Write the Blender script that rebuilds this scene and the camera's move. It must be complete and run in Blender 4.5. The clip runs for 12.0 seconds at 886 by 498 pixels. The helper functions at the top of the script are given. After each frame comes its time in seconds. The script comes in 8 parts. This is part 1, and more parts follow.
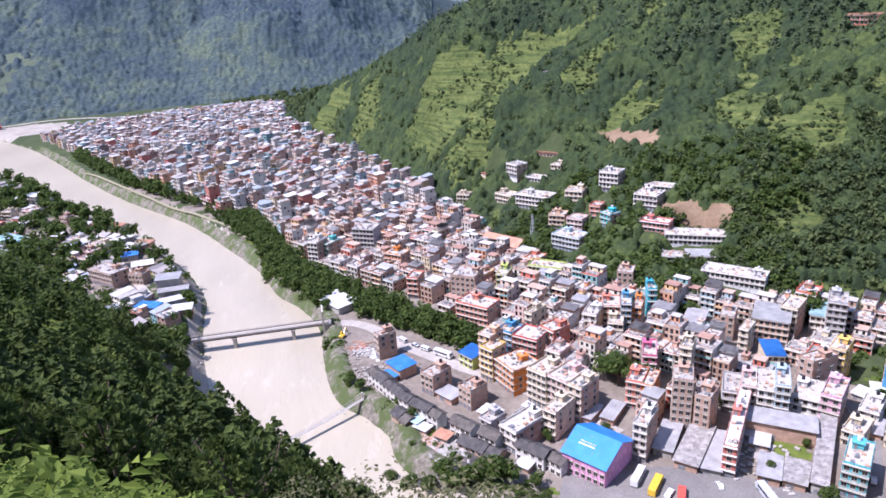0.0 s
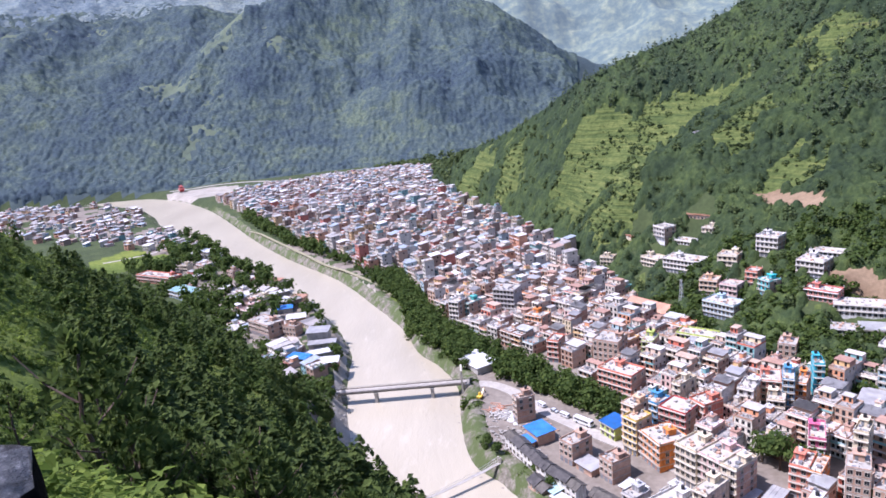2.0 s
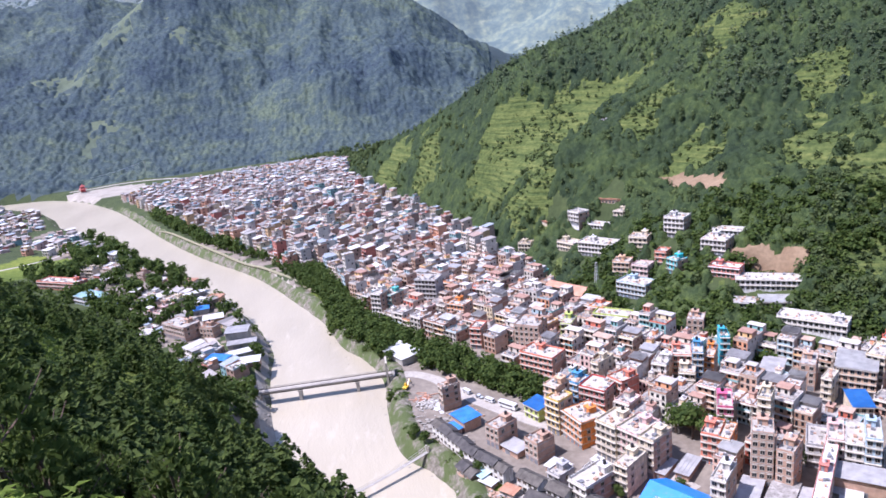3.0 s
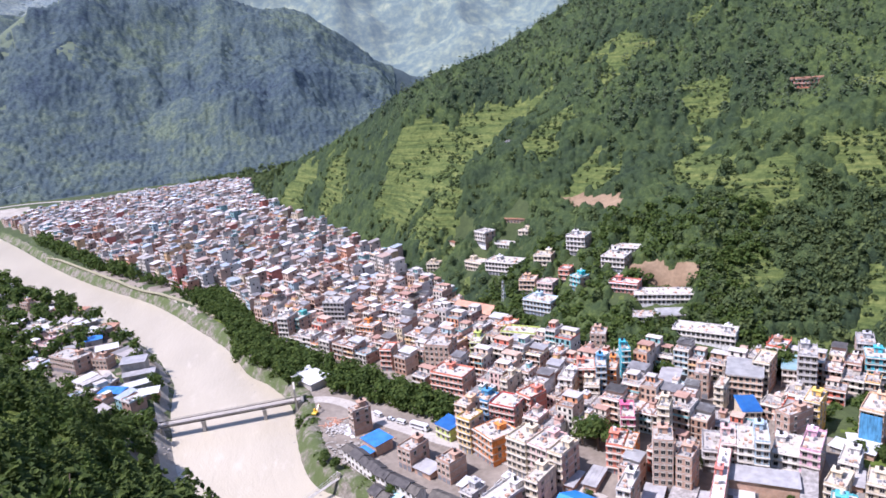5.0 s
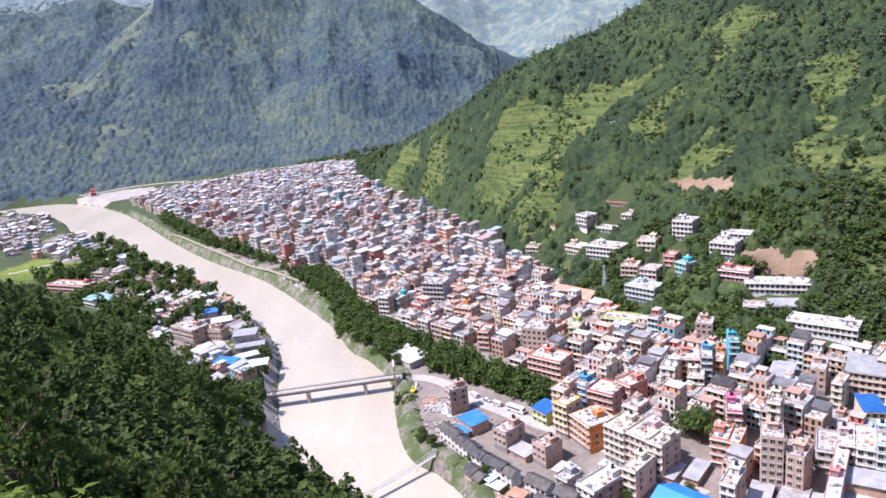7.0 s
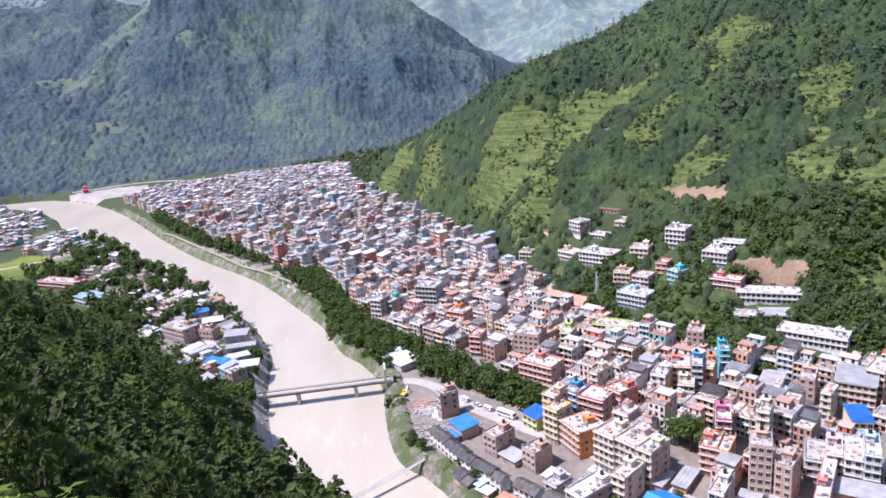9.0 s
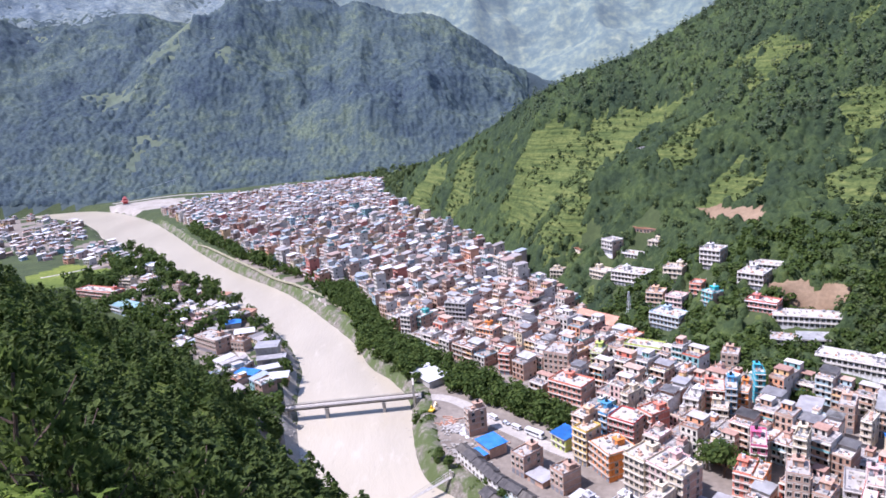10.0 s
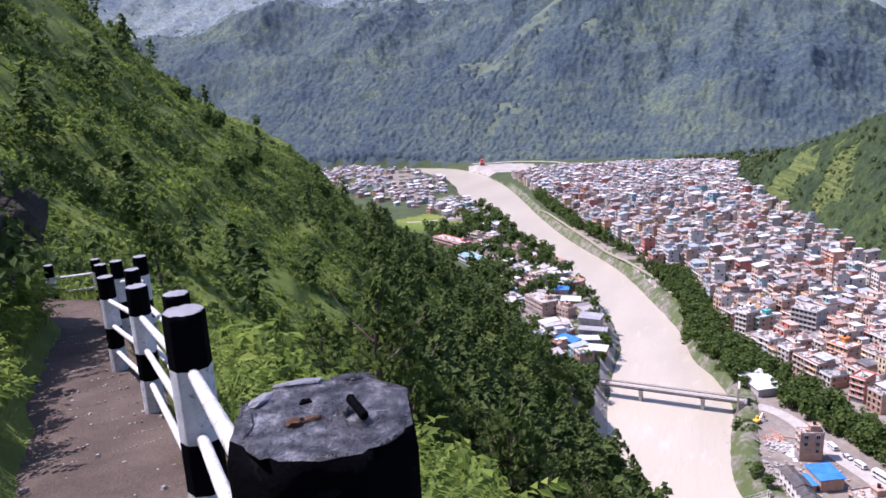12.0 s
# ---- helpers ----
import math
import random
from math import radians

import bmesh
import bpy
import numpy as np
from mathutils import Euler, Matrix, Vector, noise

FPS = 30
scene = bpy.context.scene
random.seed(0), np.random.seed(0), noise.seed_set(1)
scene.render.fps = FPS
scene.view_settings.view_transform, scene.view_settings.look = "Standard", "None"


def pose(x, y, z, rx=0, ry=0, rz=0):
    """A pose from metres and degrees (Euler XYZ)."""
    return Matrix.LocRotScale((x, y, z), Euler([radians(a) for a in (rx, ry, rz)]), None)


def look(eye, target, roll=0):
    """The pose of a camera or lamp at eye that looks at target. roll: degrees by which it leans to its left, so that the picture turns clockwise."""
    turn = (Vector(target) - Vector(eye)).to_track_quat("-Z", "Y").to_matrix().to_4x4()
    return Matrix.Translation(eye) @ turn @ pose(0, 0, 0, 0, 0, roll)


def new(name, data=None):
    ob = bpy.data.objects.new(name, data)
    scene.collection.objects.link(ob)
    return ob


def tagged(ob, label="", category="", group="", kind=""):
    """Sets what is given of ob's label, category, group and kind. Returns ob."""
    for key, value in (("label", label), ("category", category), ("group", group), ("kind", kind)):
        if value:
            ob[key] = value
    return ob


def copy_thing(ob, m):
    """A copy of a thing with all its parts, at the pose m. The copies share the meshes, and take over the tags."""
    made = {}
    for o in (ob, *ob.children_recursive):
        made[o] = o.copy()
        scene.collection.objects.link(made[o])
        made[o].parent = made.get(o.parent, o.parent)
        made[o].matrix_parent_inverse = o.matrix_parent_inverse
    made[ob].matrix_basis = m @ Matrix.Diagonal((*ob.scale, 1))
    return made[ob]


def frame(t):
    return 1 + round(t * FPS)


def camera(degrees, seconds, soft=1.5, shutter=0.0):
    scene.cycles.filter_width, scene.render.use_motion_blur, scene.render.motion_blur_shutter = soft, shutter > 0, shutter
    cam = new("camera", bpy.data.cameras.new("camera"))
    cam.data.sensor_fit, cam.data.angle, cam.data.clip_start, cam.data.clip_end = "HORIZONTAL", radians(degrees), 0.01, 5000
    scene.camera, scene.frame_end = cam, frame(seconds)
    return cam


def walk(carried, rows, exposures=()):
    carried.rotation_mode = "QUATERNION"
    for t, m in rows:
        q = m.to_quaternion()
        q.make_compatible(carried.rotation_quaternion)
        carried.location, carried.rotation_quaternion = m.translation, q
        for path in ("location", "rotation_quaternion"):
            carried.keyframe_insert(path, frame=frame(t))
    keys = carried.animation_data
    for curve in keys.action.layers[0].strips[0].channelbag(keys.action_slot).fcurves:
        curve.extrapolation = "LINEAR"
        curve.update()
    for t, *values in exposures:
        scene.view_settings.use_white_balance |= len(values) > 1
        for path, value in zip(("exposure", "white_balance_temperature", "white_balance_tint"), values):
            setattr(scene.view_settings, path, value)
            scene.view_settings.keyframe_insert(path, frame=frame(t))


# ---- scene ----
cam = camera(65.43, 12.0, soft=1.65)
ROWS = [
    (0.0, 0.000, 0.000, 160.000, 69.971, 3.007, -9.905),
    (0.5, 0.000, 0.000, 160.000, 72.265, 4.588, -4.233),
    (1.0, 0.000, 0.000, 160.000, 76.731, 3.740, 4.288),
    (1.5, 0.000, 0.000, 160.000, 76.576, 4.753, 5.769),
    (2.0, 0.000, 0.000, 160.000, 75.847, 5.108, 1.684),
    (2.5, 0.000, 0.000, 160.000, 76.160, 5.808, -1.428),
    (3.0, 0.000, 0.000, 160.000, 74.458, 5.583, -5.324),
    (3.2, 0.000, 0.000, 160.000, 74.926, 5.866, -7.221),
    (4.8, 0.000, 0.000, 160.000, 76.090, 4.604, -10.212),
    (5.0, 0.000, 0.000, 160.000, 75.520, 4.580, -12.935),
    (5.5, 0.000, 0.000, 160.000, 73.603, 3.930, -24.613),
    (6.0, 0.000, 0.000, 160.000, 76.108, 3.440, -23.401),
    (6.5, 0.000, 0.000, 160.000, 75.133, 3.771, -12.546),
    (7.0, 0.000, 0.000, 160.000, 74.795, 5.703, -4.688),
    (7.2, 0.000, 0.000, 160.000, 73.836, 4.881, -5.088),
    (8.8, 0.000, 0.000, 160.000, 75.674, 4.922, -4.768),
    (9.0, 0.000, 0.000, 160.000, 75.071, 4.585, -4.969),
    (9.5, 0.000, 0.000, 160.000, 77.031, 3.674, -4.490),
    (10.0, 0.000, 0.000, 160.000, 76.625, 4.216, -2.237),
    (10.5, 0.000, 0.000, 160.000, 76.187, 5.008, -1.018),
    (11.0, 0.000, 0.000, 160.000, 76.315, 6.522, 9.848),
    (11.5, -0.029, -0.025, 160.017, 75.042, 5.154, 21.674),
    (12.0, -0.061, -0.050, 160.033, 76.232, 2.698, 26.202),
]
walk(cam, [(t, pose(x, y, z, rx, ry, rz)) for t, x, y, z, rx, ry, rz in ROWS], [(0.0, 0.60, 5640, 29), (3.0, 0.64, 5640, 28), (5.0, 0.64, 5740, 27), (6.5, 0.74, 5780, 27), (9.0, 0.64, 5660, 28), (10.5, 0.66, 5650, 28), (12.0, 0.66, 5800, 33)])

# world, sun
world = bpy.data.worlds.new("world")
scene.world = world
world.use_nodes = True
wn, wl = world.node_tree.nodes, world.node_tree.links
SUN_AZ, SUN_EL = radians(-101), radians(58)
sky = wn.new("ShaderNodeTexSky")
sky.sky_type, sky.sun_disc = "NISHITA", False
sky.sun_elevation, sky.sun_rotation = SUN_EL, SUN_AZ
sky.altitude, sky.air_density, sky.dust_density = 900, 1.0, 1.5
wl.new(sky.outputs[0], wn["Background"].inputs[0])
wn["Background"].inputs[1].default_value = 0.15
sun = new("sun", bpy.data.lights.new("sun", "SUN"))
sun.data.energy, sun.data.angle, sun.data.color = 5.0, radians(0.6), (1.0, 0.95, 0.87)
SUN_DIR = Vector((math.sin(SUN_AZ) * math.cos(SUN_EL), math.cos(SUN_AZ) * math.cos(SUN_EL), math.sin(SUN_EL)))
sun.matrix_world = look(SUN_DIR * 900, (0, 0, 0))


# materials
class Mat:
    """A small builder of node materials."""

    def __init__(self, name, rough=0.8, metal=0.0, spec=0.3):
        self.m = bpy.data.materials.new(name)
        self.m.use_nodes = True
        self.t = self.m.node_tree
        self.b = self.t.nodes["Principled BSDF"]
        self.b.inputs["Roughness"].default_value = rough
        self.b.inputs["Metallic"].default_value = metal
        self.b.inputs["Specular IOR Level"].default_value = spec

    def n(self, kind, **kw):
        node = self.t.nodes.new("ShaderNode" + kind)
        for k, v in kw.items():
            node.inputs[k].default_value = v
        return node

    def link(self, a, b):
        self.t.links.new(a, b)

    def pos(self):
        return self.n("NewGeometry").outputs["Position"]

    def noise(self, scale, detail=4.0, rough=0.55, vec=None):
        nd = self.n("TexNoise", Scale=scale, Detail=detail, Roughness=rough)
        self.link(vec or self.pos(), nd.inputs["Vector"])
        return nd.outputs[0]

    def ramp(self, fac, stops, const=False):
        nd = self.n("ValToRGB")
        cr = nd.color_ramp
        if const:
            cr.interpolation = "CONSTANT"
        while len(cr.elements) < len(stops):
            cr.elements.new(1.0)
        for e, (p, c) in zip(cr.elements, stops):
            e.position, e.color = p, (*c, 1)
        self.link(fac, nd.inputs[0])
        return nd.outputs[0]

    def mix(self, fac, a, b, mode="MIX"):
        nd = self.n("Mix")
        nd.data_type, nd.blend_type = "RGBA", mode
        for sock, v in ((nd.inputs[0], fac), (nd.inputs[6], a), (nd.inputs[7], b)):
            if isinstance(v, (int, float)):
                sock.default_value = v
            elif isinstance(v, tuple):
                sock.default_value = (*v, 1)
            else:
                self.link(v, sock)
        return nd.outputs[2]

    def math(self, op, a, b=0.0, c=0.0):
        nd = self.n("Math")
        nd.operation = op
        for sock, v in zip(nd.inputs, (a, b, c)):
            if isinstance(v, (int, float)):
                sock.default_value = v
            else:
                self.link(v, sock)
        return nd.outputs[0]

    def color(self, c):
        if isinstance(c, tuple):
            self.b.inputs["Base Color"].default_value = (*c, 1)
        else:
            self.link(c, self.b.inputs["Base Color"])
        return self

    def bump(self, h, strength=0.4, dist=0.05):
        nd = self.n("Bump", Strength=strength, Distance=dist)
        self.link(h, nd.inputs["Height"])
        self.link(nd.outputs[0], self.b.inputs["Normal"])
        return self

    def rnd(self):
        return self.n("ObjectInfo").outputs["Random"]

    def island(self):
        return self.n("NewGeometry").outputs["Random Per Island"]


def varied(name, a, b, scale=0.4, rough=0.85, fine=6.0, bump=0.3, dist=0.03, spec=0.3, metal=0.0):
    """A surface between two colours, with blotches and grain."""
    m = Mat(name, rough, metal, spec)
    big = m.ramp(m.noise(scale), [(0.3, a), (0.7, b)])
    grain = m.ramp(m.noise(fine, 6), [(0.3, (0.72, 0.72, 0.72)), (0.7, (1.0, 1.0, 1.0))])
    m.color(m.mix(1.0, big, grain, "MULTIPLY"))
    m.bump(m.noise(fine * 2, 5), bump, dist)
    return m.m


def ground_material():
    m = Mat("hill_grass", 0.95, 0, 0.15)
    g1 = m.ramp(m.noise(0.012, 6, 0.6), [(0.35, (0.086, 0.126, 0.030)), (0.5, (0.135, 0.180, 0.040)), (0.68, (0.205, 0.240, 0.056))])
    g2 = m.ramp(m.noise(0.25, 6, 0.65), [(0.3, (0.55, 0.6, 0.5)), (0.7, (1.15, 1.1, 1.0))])
    c = m.mix(1.0, g1, g2, "MULTIPLY")
    earth = m.ramp(m.noise(0.05, 7, 0.7), [(0.66, (0, 0, 0)), (0.74, (1, 1, 1))])
    c = m.mix(m.math("MULTIPLY", earth, 0.45), c, (0.17, 0.13, 0.075))
    m.color(c)
    m.bump(m.noise(0.9, 8, 0.7), 0.7, 0.6)
    return m.m


def meadow_material():
    """Grass on old terraces: bands along the contours, tussocks and bare spots."""
    m = Mat("meadow_grass", 0.95, 0, 0.15)
    flat = m.n("Mapping")
    flat.inputs["Scale"].default_value = (0.028, 0.028, 0.42)
    m.link(m.pos(), flat.inputs["Vector"])
    band = m.noise(1.0, 5, 0.6, flat.outputs[0])
    c = m.ramp(band, [(0.34, (0.060, 0.088, 0.030)), (0.5, (0.102, 0.132, 0.042)), (0.64, (0.148, 0.172, 0.056))])
    tuft = m.ramp(m.noise(0.30, 8, 0.72), [(0.32, (0.45, 0.52, 0.45)), (0.62, (1.12, 1.08, 1.0))])
    c = m.mix(1.0, c, tuft, "MULTIPLY")
    bare = m.ramp(m.noise(0.045, 7, 0.72), [(0.66, (0, 0, 0)), (0.72, (1, 1, 1))])
    m.color(m.mix(m.math("MULTIPLY", bare, 0.5), c, (0.20, 0.155, 0.085)))
    m.bump(m.math("ADD", m.math("MULTIPLY", band, 3.0), m.noise(0.5, 8, 0.7)), 0.8, 1.1)
    return m.m


def foliage(name, dark, mid, light, scale=0.5):
    m = Mat(name, 0.75, 0, 0.2)
    isl = m.ramp(m.island(), [(0.0, dark), (0.5, mid), (1.0, light)])
    pat = m.ramp(m.noise(scale, 4, 0.6), [(0.3, (0.60, 0.66, 0.62)), (0.7, (1.25, 1.2, 1.05))])
    c = m.mix(1.0, isl, pat, "MULTIPLY")
    m.color(c)
    thin = m.n("BsdfTranslucent")
    m.link(c, thin.inputs["Color"])
    both = m.n("MixShader", Fac=0.5)
    m.link(m.b.outputs[0], both.inputs[1])
    m.link(thin.outputs[0], both.inputs[2])
    m.link(both.outputs[0], m.t.nodes["Material Output"].inputs[0])
    return m.m


GRASS = ground_material()
PINE = foliage("pine_needles", (0.056, 0.088, 0.028), (0.086, 0.126, 0.036), (0.132, 0.180, 0.048))
BROAD = foliage("broad_leaves", (0.056, 0.094, 0.026), (0.084, 0.130, 0.034), (0.132, 0.182, 0.046))
# Paler and bluer than the near leaves: the hill's haze is in the colour.
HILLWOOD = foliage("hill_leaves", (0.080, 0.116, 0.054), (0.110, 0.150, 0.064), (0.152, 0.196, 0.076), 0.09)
SHRUB = foliage("shrub_leaves", (0.105, 0.158, 0.033), (0.160, 0.224, 0.046), (0.230, 0.295, 0.066), 0.15)
FERN = foliage("fern_leaves", (0.120, 0.180, 0.036), (0.180, 0.252, 0.050), (0.260, 0.330, 0.072), 0.9)
DRY = foliage("pale_shrub", (0.14, 0.15, 0.07), (0.19, 0.19, 0.10), (0.26, 0.25, 0.15), 1.0)
# Needles lightened to paint the hazy light on the upper hill.
HAZY_HILLPINE = foliage("hazy_pine_needles", (0.096, 0.128, 0.084), (0.118, 0.156, 0.096), (0.150, 0.190, 0.106), 0.06)


def canopy_material(name, stops, size, lumps):
    """Closed tree crowns: hues that change from crown to crown and stand to stand, with leafy relief."""
    m = Mat(name, 0.9, 0, 0.12)
    mixed = m.math("ADD", m.math("MULTIPLY", m.noise(0.35 / size, 5, 0.6), 0.5), m.math("MULTIPLY", m.noise(0.045 / size, 4, 0.55), 0.5))
    stand = m.ramp(mixed, [(0.36 + 0.09 * i, c) for i, c in enumerate(stops)])
    crown = m.ramp(m.noise(1.7 / size, 3, 0.6), [(0.3, (0.62, 0.68, 0.70)), (0.5, (1.0, 1.0, 1.0)), (0.7, (1.45, 1.35, 1.15))])
    leaf = m.ramp(m.noise(9.0 / size, 5, 0.7), [(0.3, (0.55, 0.6, 0.6)), (0.65, (1.2, 1.2, 1.15))])
    m.color(m.mix(1.0, m.mix(1.0, stand, crown, "MULTIPLY"), leaf, "MULTIPLY"))
    m.bump(m.noise(6.0 / size, 6, 0.7), 0.9, lumps)
    return m.m


# Far crowns are blued, the high ones also paled, to paint in distance haze.
HAZED_FAR_CANOPY = canopy_material("hazed_far_canopy", [(0.038, 0.056, 0.078), (0.052, 0.075, 0.091), (0.072, 0.098, 0.098), (0.104, 0.132, 0.098)], 9.0, 1.1)
HAZED_HIGH_CANOPY = canopy_material("hazed_high_canopy", [(0.130, 0.164, 0.196), (0.150, 0.186, 0.208), (0.172, 0.206, 0.210), (0.205, 0.232, 0.210)], 20.0, 1.5)
# Blue is raised here too, as painted haze over the hill.
HILL_CANOPY = canopy_material("hill_canopy", [(0.026, 0.042, 0.024), (0.037, 0.057, 0.028), (0.052, 0.077, 0.031), (0.080, 0.110, 0.037)], 5.0, 1.2)
TOWN_EARTH = varied("trodden_earth", (0.185, 0.155, 0.125), (0.29, 0.25, 0.205), 0.08, 0.95, 0.5, 0.4, 0.2)
GRAVEL = varied("bank_gravel", (0.30, 0.27, 0.22), (0.46, 0.42, 0.36), 0.06, 0.95, 0.8, 0.8, 0.4)
# The far grass and clearings carry the same painted-in blue haze.
HAZED_FAR_GRASS = varied("hazed_far_grass", (0.056, 0.082, 0.088), (0.076, 0.104, 0.096), 0.006, 0.95, 0.05, 0.8, 3.0)
HAZED_FAR_MEADOW = varied("hazed_far_meadow", (0.090, 0.120, 0.086), (0.140, 0.170, 0.104), 0.012, 0.95, 0.06, 0.8, 3.0)
FOREST_FLOOR = varied("forest_floor", (0.040, 0.058, 0.022), (0.070, 0.094, 0.032), 0.05, 0.95, 0.4, 0.7, 0.6)
MEADOW = meadow_material()
SCAR = varied("bare_clay", (0.20, 0.132, 0.078), (0.31, 0.222, 0.14), 0.06, 0.95, 0.5, 0.6, 0.4)
BARK = varied("bark", (0.09, 0.06, 0.045), (0.16, 0.12, 0.09), 2.0, 0.95, 14.0, 0.6, 0.03)


# plan of the valley
RIVER_L = [(-1010, 985), (-820, 1052), (-645, 1093), (-491, 994), (-407, 865), (-332, 774), (-241, 646), (-170, 551), (-123, 481), (-97, 429),
           (-83, 389), (-77, 336), (-62, 271), (-40, 215), (0, 160), (50, 105), (250, -95), (1200, -1000)]
RIVER_R = [(-1010, 1030), (-820, 1092), (-606, 1150), (-510, 1120), (-387, 981), (-242, 736), (-183, 644), (-119, 557), (-77, 479), (-52, 427),
           (-39, 386), (-25, 362), (-15, 334), (-13, 297), (-8, 262), (3, 246), (11, 231), (17, 205), (60, 155), (120, 98), (320, -85), (1250, -960)]


def smooth_line(pts, step):
    """A Catmull-Rom line through pts, at about that step."""
    p = np.array(pts, float)
    p = np.vstack([2 * p[0] - p[1], p, 2 * p[-1] - p[-2]])
    out = []
    for i in range(1, len(p) - 2):
        n = max(2, int(np.linalg.norm(p[i + 1] - p[i]) / step))
        u = np.linspace(0, 1, n, endpoint=False)[:, None]
        out.append(0.5 * (2 * p[i] + (p[i + 1] - p[i - 1]) * u + (2 * p[i - 1] - 5 * p[i] + 4 * p[i + 1] - p[i + 2]) * u**2
                          + (3 * p[i] - p[i - 1] - 3 * p[i + 1] + p[i + 2]) * u**3))
    out.append(p[-2:-1])
    return np.vstack(out)


BANK_L, BANK_R = smooth_line(RIVER_L, 9), smooth_line(RIVER_R, 9)
RIVER = np.vstack([BANK_L, BANK_R[::-1]])


def inside(poly, x, y):
    """Which of the places lie in the polygon."""
    odd = np.zeros(x.shape, bool)
    for (ax, ay), (bx, by) in zip(poly, np.roll(poly, -1, 0)):
        if ay != by:
            odd ^= ((ay > y) != (by > y)) & (x < (bx - ax) * (y - ay) / (by - ay) + ax)
    return odd


def away(line, x, y):
    """How far the places lie from a line."""
    best = np.full(x.shape, 1e9)
    for (ax, ay), (bx, by) in zip(line[:-1], line[1:]):
        dx, dy = bx - ax, by - ay
        u = np.clip(((x - ax) * dx + (y - ay) * dy) / (dx * dx + dy * dy + 1e-9), 0, 1)
        best = np.minimum(best, (x - ax - u * dx) ** 2 + (y - ay - u * dy) ** 2)
    return np.sqrt(best)


def hashed(i, j, seed):
    n = (i * 374761393 + j * 668265263 + seed * 982451653) & 0x7FFFFFFF
    n = ((n ^ (n >> 13)) * 1274126177) & 0x7FFFFFFF
    return ((n ^ (n >> 16)) & 0xFFFF) / 65535.0


def value_noise(x, y, seed=0):
    i, j = np.floor(x).astype(np.int64), np.floor(y).astype(np.int64)
    u, v = x - i, y - j
    u, v = u * u * (3 - 2 * u), v * v * (3 - 2 * v)
    a, b, c, d = hashed(i, j, seed), hashed(i + 1, j, seed), hashed(i, j + 1, seed), hashed(i + 1, j + 1, seed)
    return (a * (1 - u) + b * u) * (1 - v) + (c * (1 - u) + d * u) * v


def fbm(x, y, size, octaves=4, seed=0, ridged=False):
    """Noise about 0, between about -1 and 1, with features of that size in metres."""
    total, amp, x, y = 0, 1.0, np.asarray(x, float) / size, np.asarray(y, float) / size
    for k in range(octaves):
        n = value_noise(x, y, seed + k) * 2 - 1
        total = total + amp * (1 - 2 * np.abs(n) if ridged else n)
        x, y, amp = x * 2.03 + 11.3, y * 2.03 - 7.1, amp * 0.5
    return total / 1.6


def ease(x, a, b):
    u = np.clip((x - a) / (b - a), 0, 1)
    return u * u * (3 - 2 * u)


# the green hill over the town: azimuth, foot's distance, crest's distance, crest's height
HILL_AZ = [-180, -120, -60, -9, -6, -3.4, -1.3, 4.1, 9.4, 13, 16.8, 21.7, 27, 34, 43, 47, 52, 59, 75, 100, 120, 137, 180]
HILL_FOOT = [3000, 3000, 3000, 1100, 1005, 985, 800, 625, 500, 430, 375, 345, 325, 325, 345, 345, 300, 285, 290, 330, 450, 1500, 3000]
HILL_TOP = [3300, 3300, 3300, 1115, 1025, 1005, 900, 800, 720, 740, 760, 800, 830, 850, 850, 850, 850, 850, 850, 850, 1000, 2000, 3300]
HILL_Z = [8, 8, 8, 8, 10, 14, 52, 93, 140, 158, 172, 206, 262, 300, 320, 330, 340, 350, 350, 350, 330, 300, 8]
# the wooded mountain at the valley's end: azimuth, foot's distance, crest's elevation
FAR_AZ = [-180, -90, -60, -38, -32.5, -25, -23, -17, -10.5, -2, 12, 25, 60, 180]
FAR_FOOT = [3000, 2500, 1700, 1360, 1310, 1285, 1290, 1275, 1275, 1235, 1300, 1500, 2500, 3000]
TOP_AZ = [-180, -70, -50, -40, -30, -26, -22, -18.2, -14.3, -10, -7.8, -4, 0.4, 4.7, 10, 15, 30, 60, 180]
TOP_EL = [8, 10, 11, 11.5, 11.5, 11.2, 10.8, 10.2, 9.3, 8.2, 7.2, 6.2, 5.0, 2.5, -0.9, -2, -3, 0, 1]
TOP_R = [3600, 3500, 3400, 3400, 3400, 3400, 3350, 3300, 3200, 2900, 2400, 2150, 2150, 2150, 2150, 2150, 2200, 3100, 3600]
# its spur: azimuth, distance, height of the ridge line
SPUR = [(-7, 2150, 410), (-10, 1980, 372), (-13, 1880, 335), (-17, 1760, 262), (-21, 1620, 165), (-24, 1480, 80), (-27, 1330, 10)]
EYE_Z = 160.0
# level pads of the slope houses: x, y, radius, height
PADS = [(129, 467, 6, 37), (151, 441, 5, 41), (139, 451, 8, 36), (116, 491, 9, 33), (131, 428, 12, 25), (117, 450, 8, 24), (151, 406, 6, 32), (172, 399, 7, 40), (182, 368, 7, 37), (193, 375, 10, 45), (177, 346, 8, 30), (190, 329, 15, 27), (187, 316, 7, 22), (175, 322, 7, 21), (194, 294, 14, 17), (155, 381, 5, 28), (157, 366, 5, 28), (134, 369, 9, 16), (134, 392, 6, 22), (142, 379, 6, 22), (95, 493, 6, 14), (264, 163, 6, 15), (361, 431, 10, 128), (389, 375, 6, 121)]
DOWN = (0.731, 0.682)
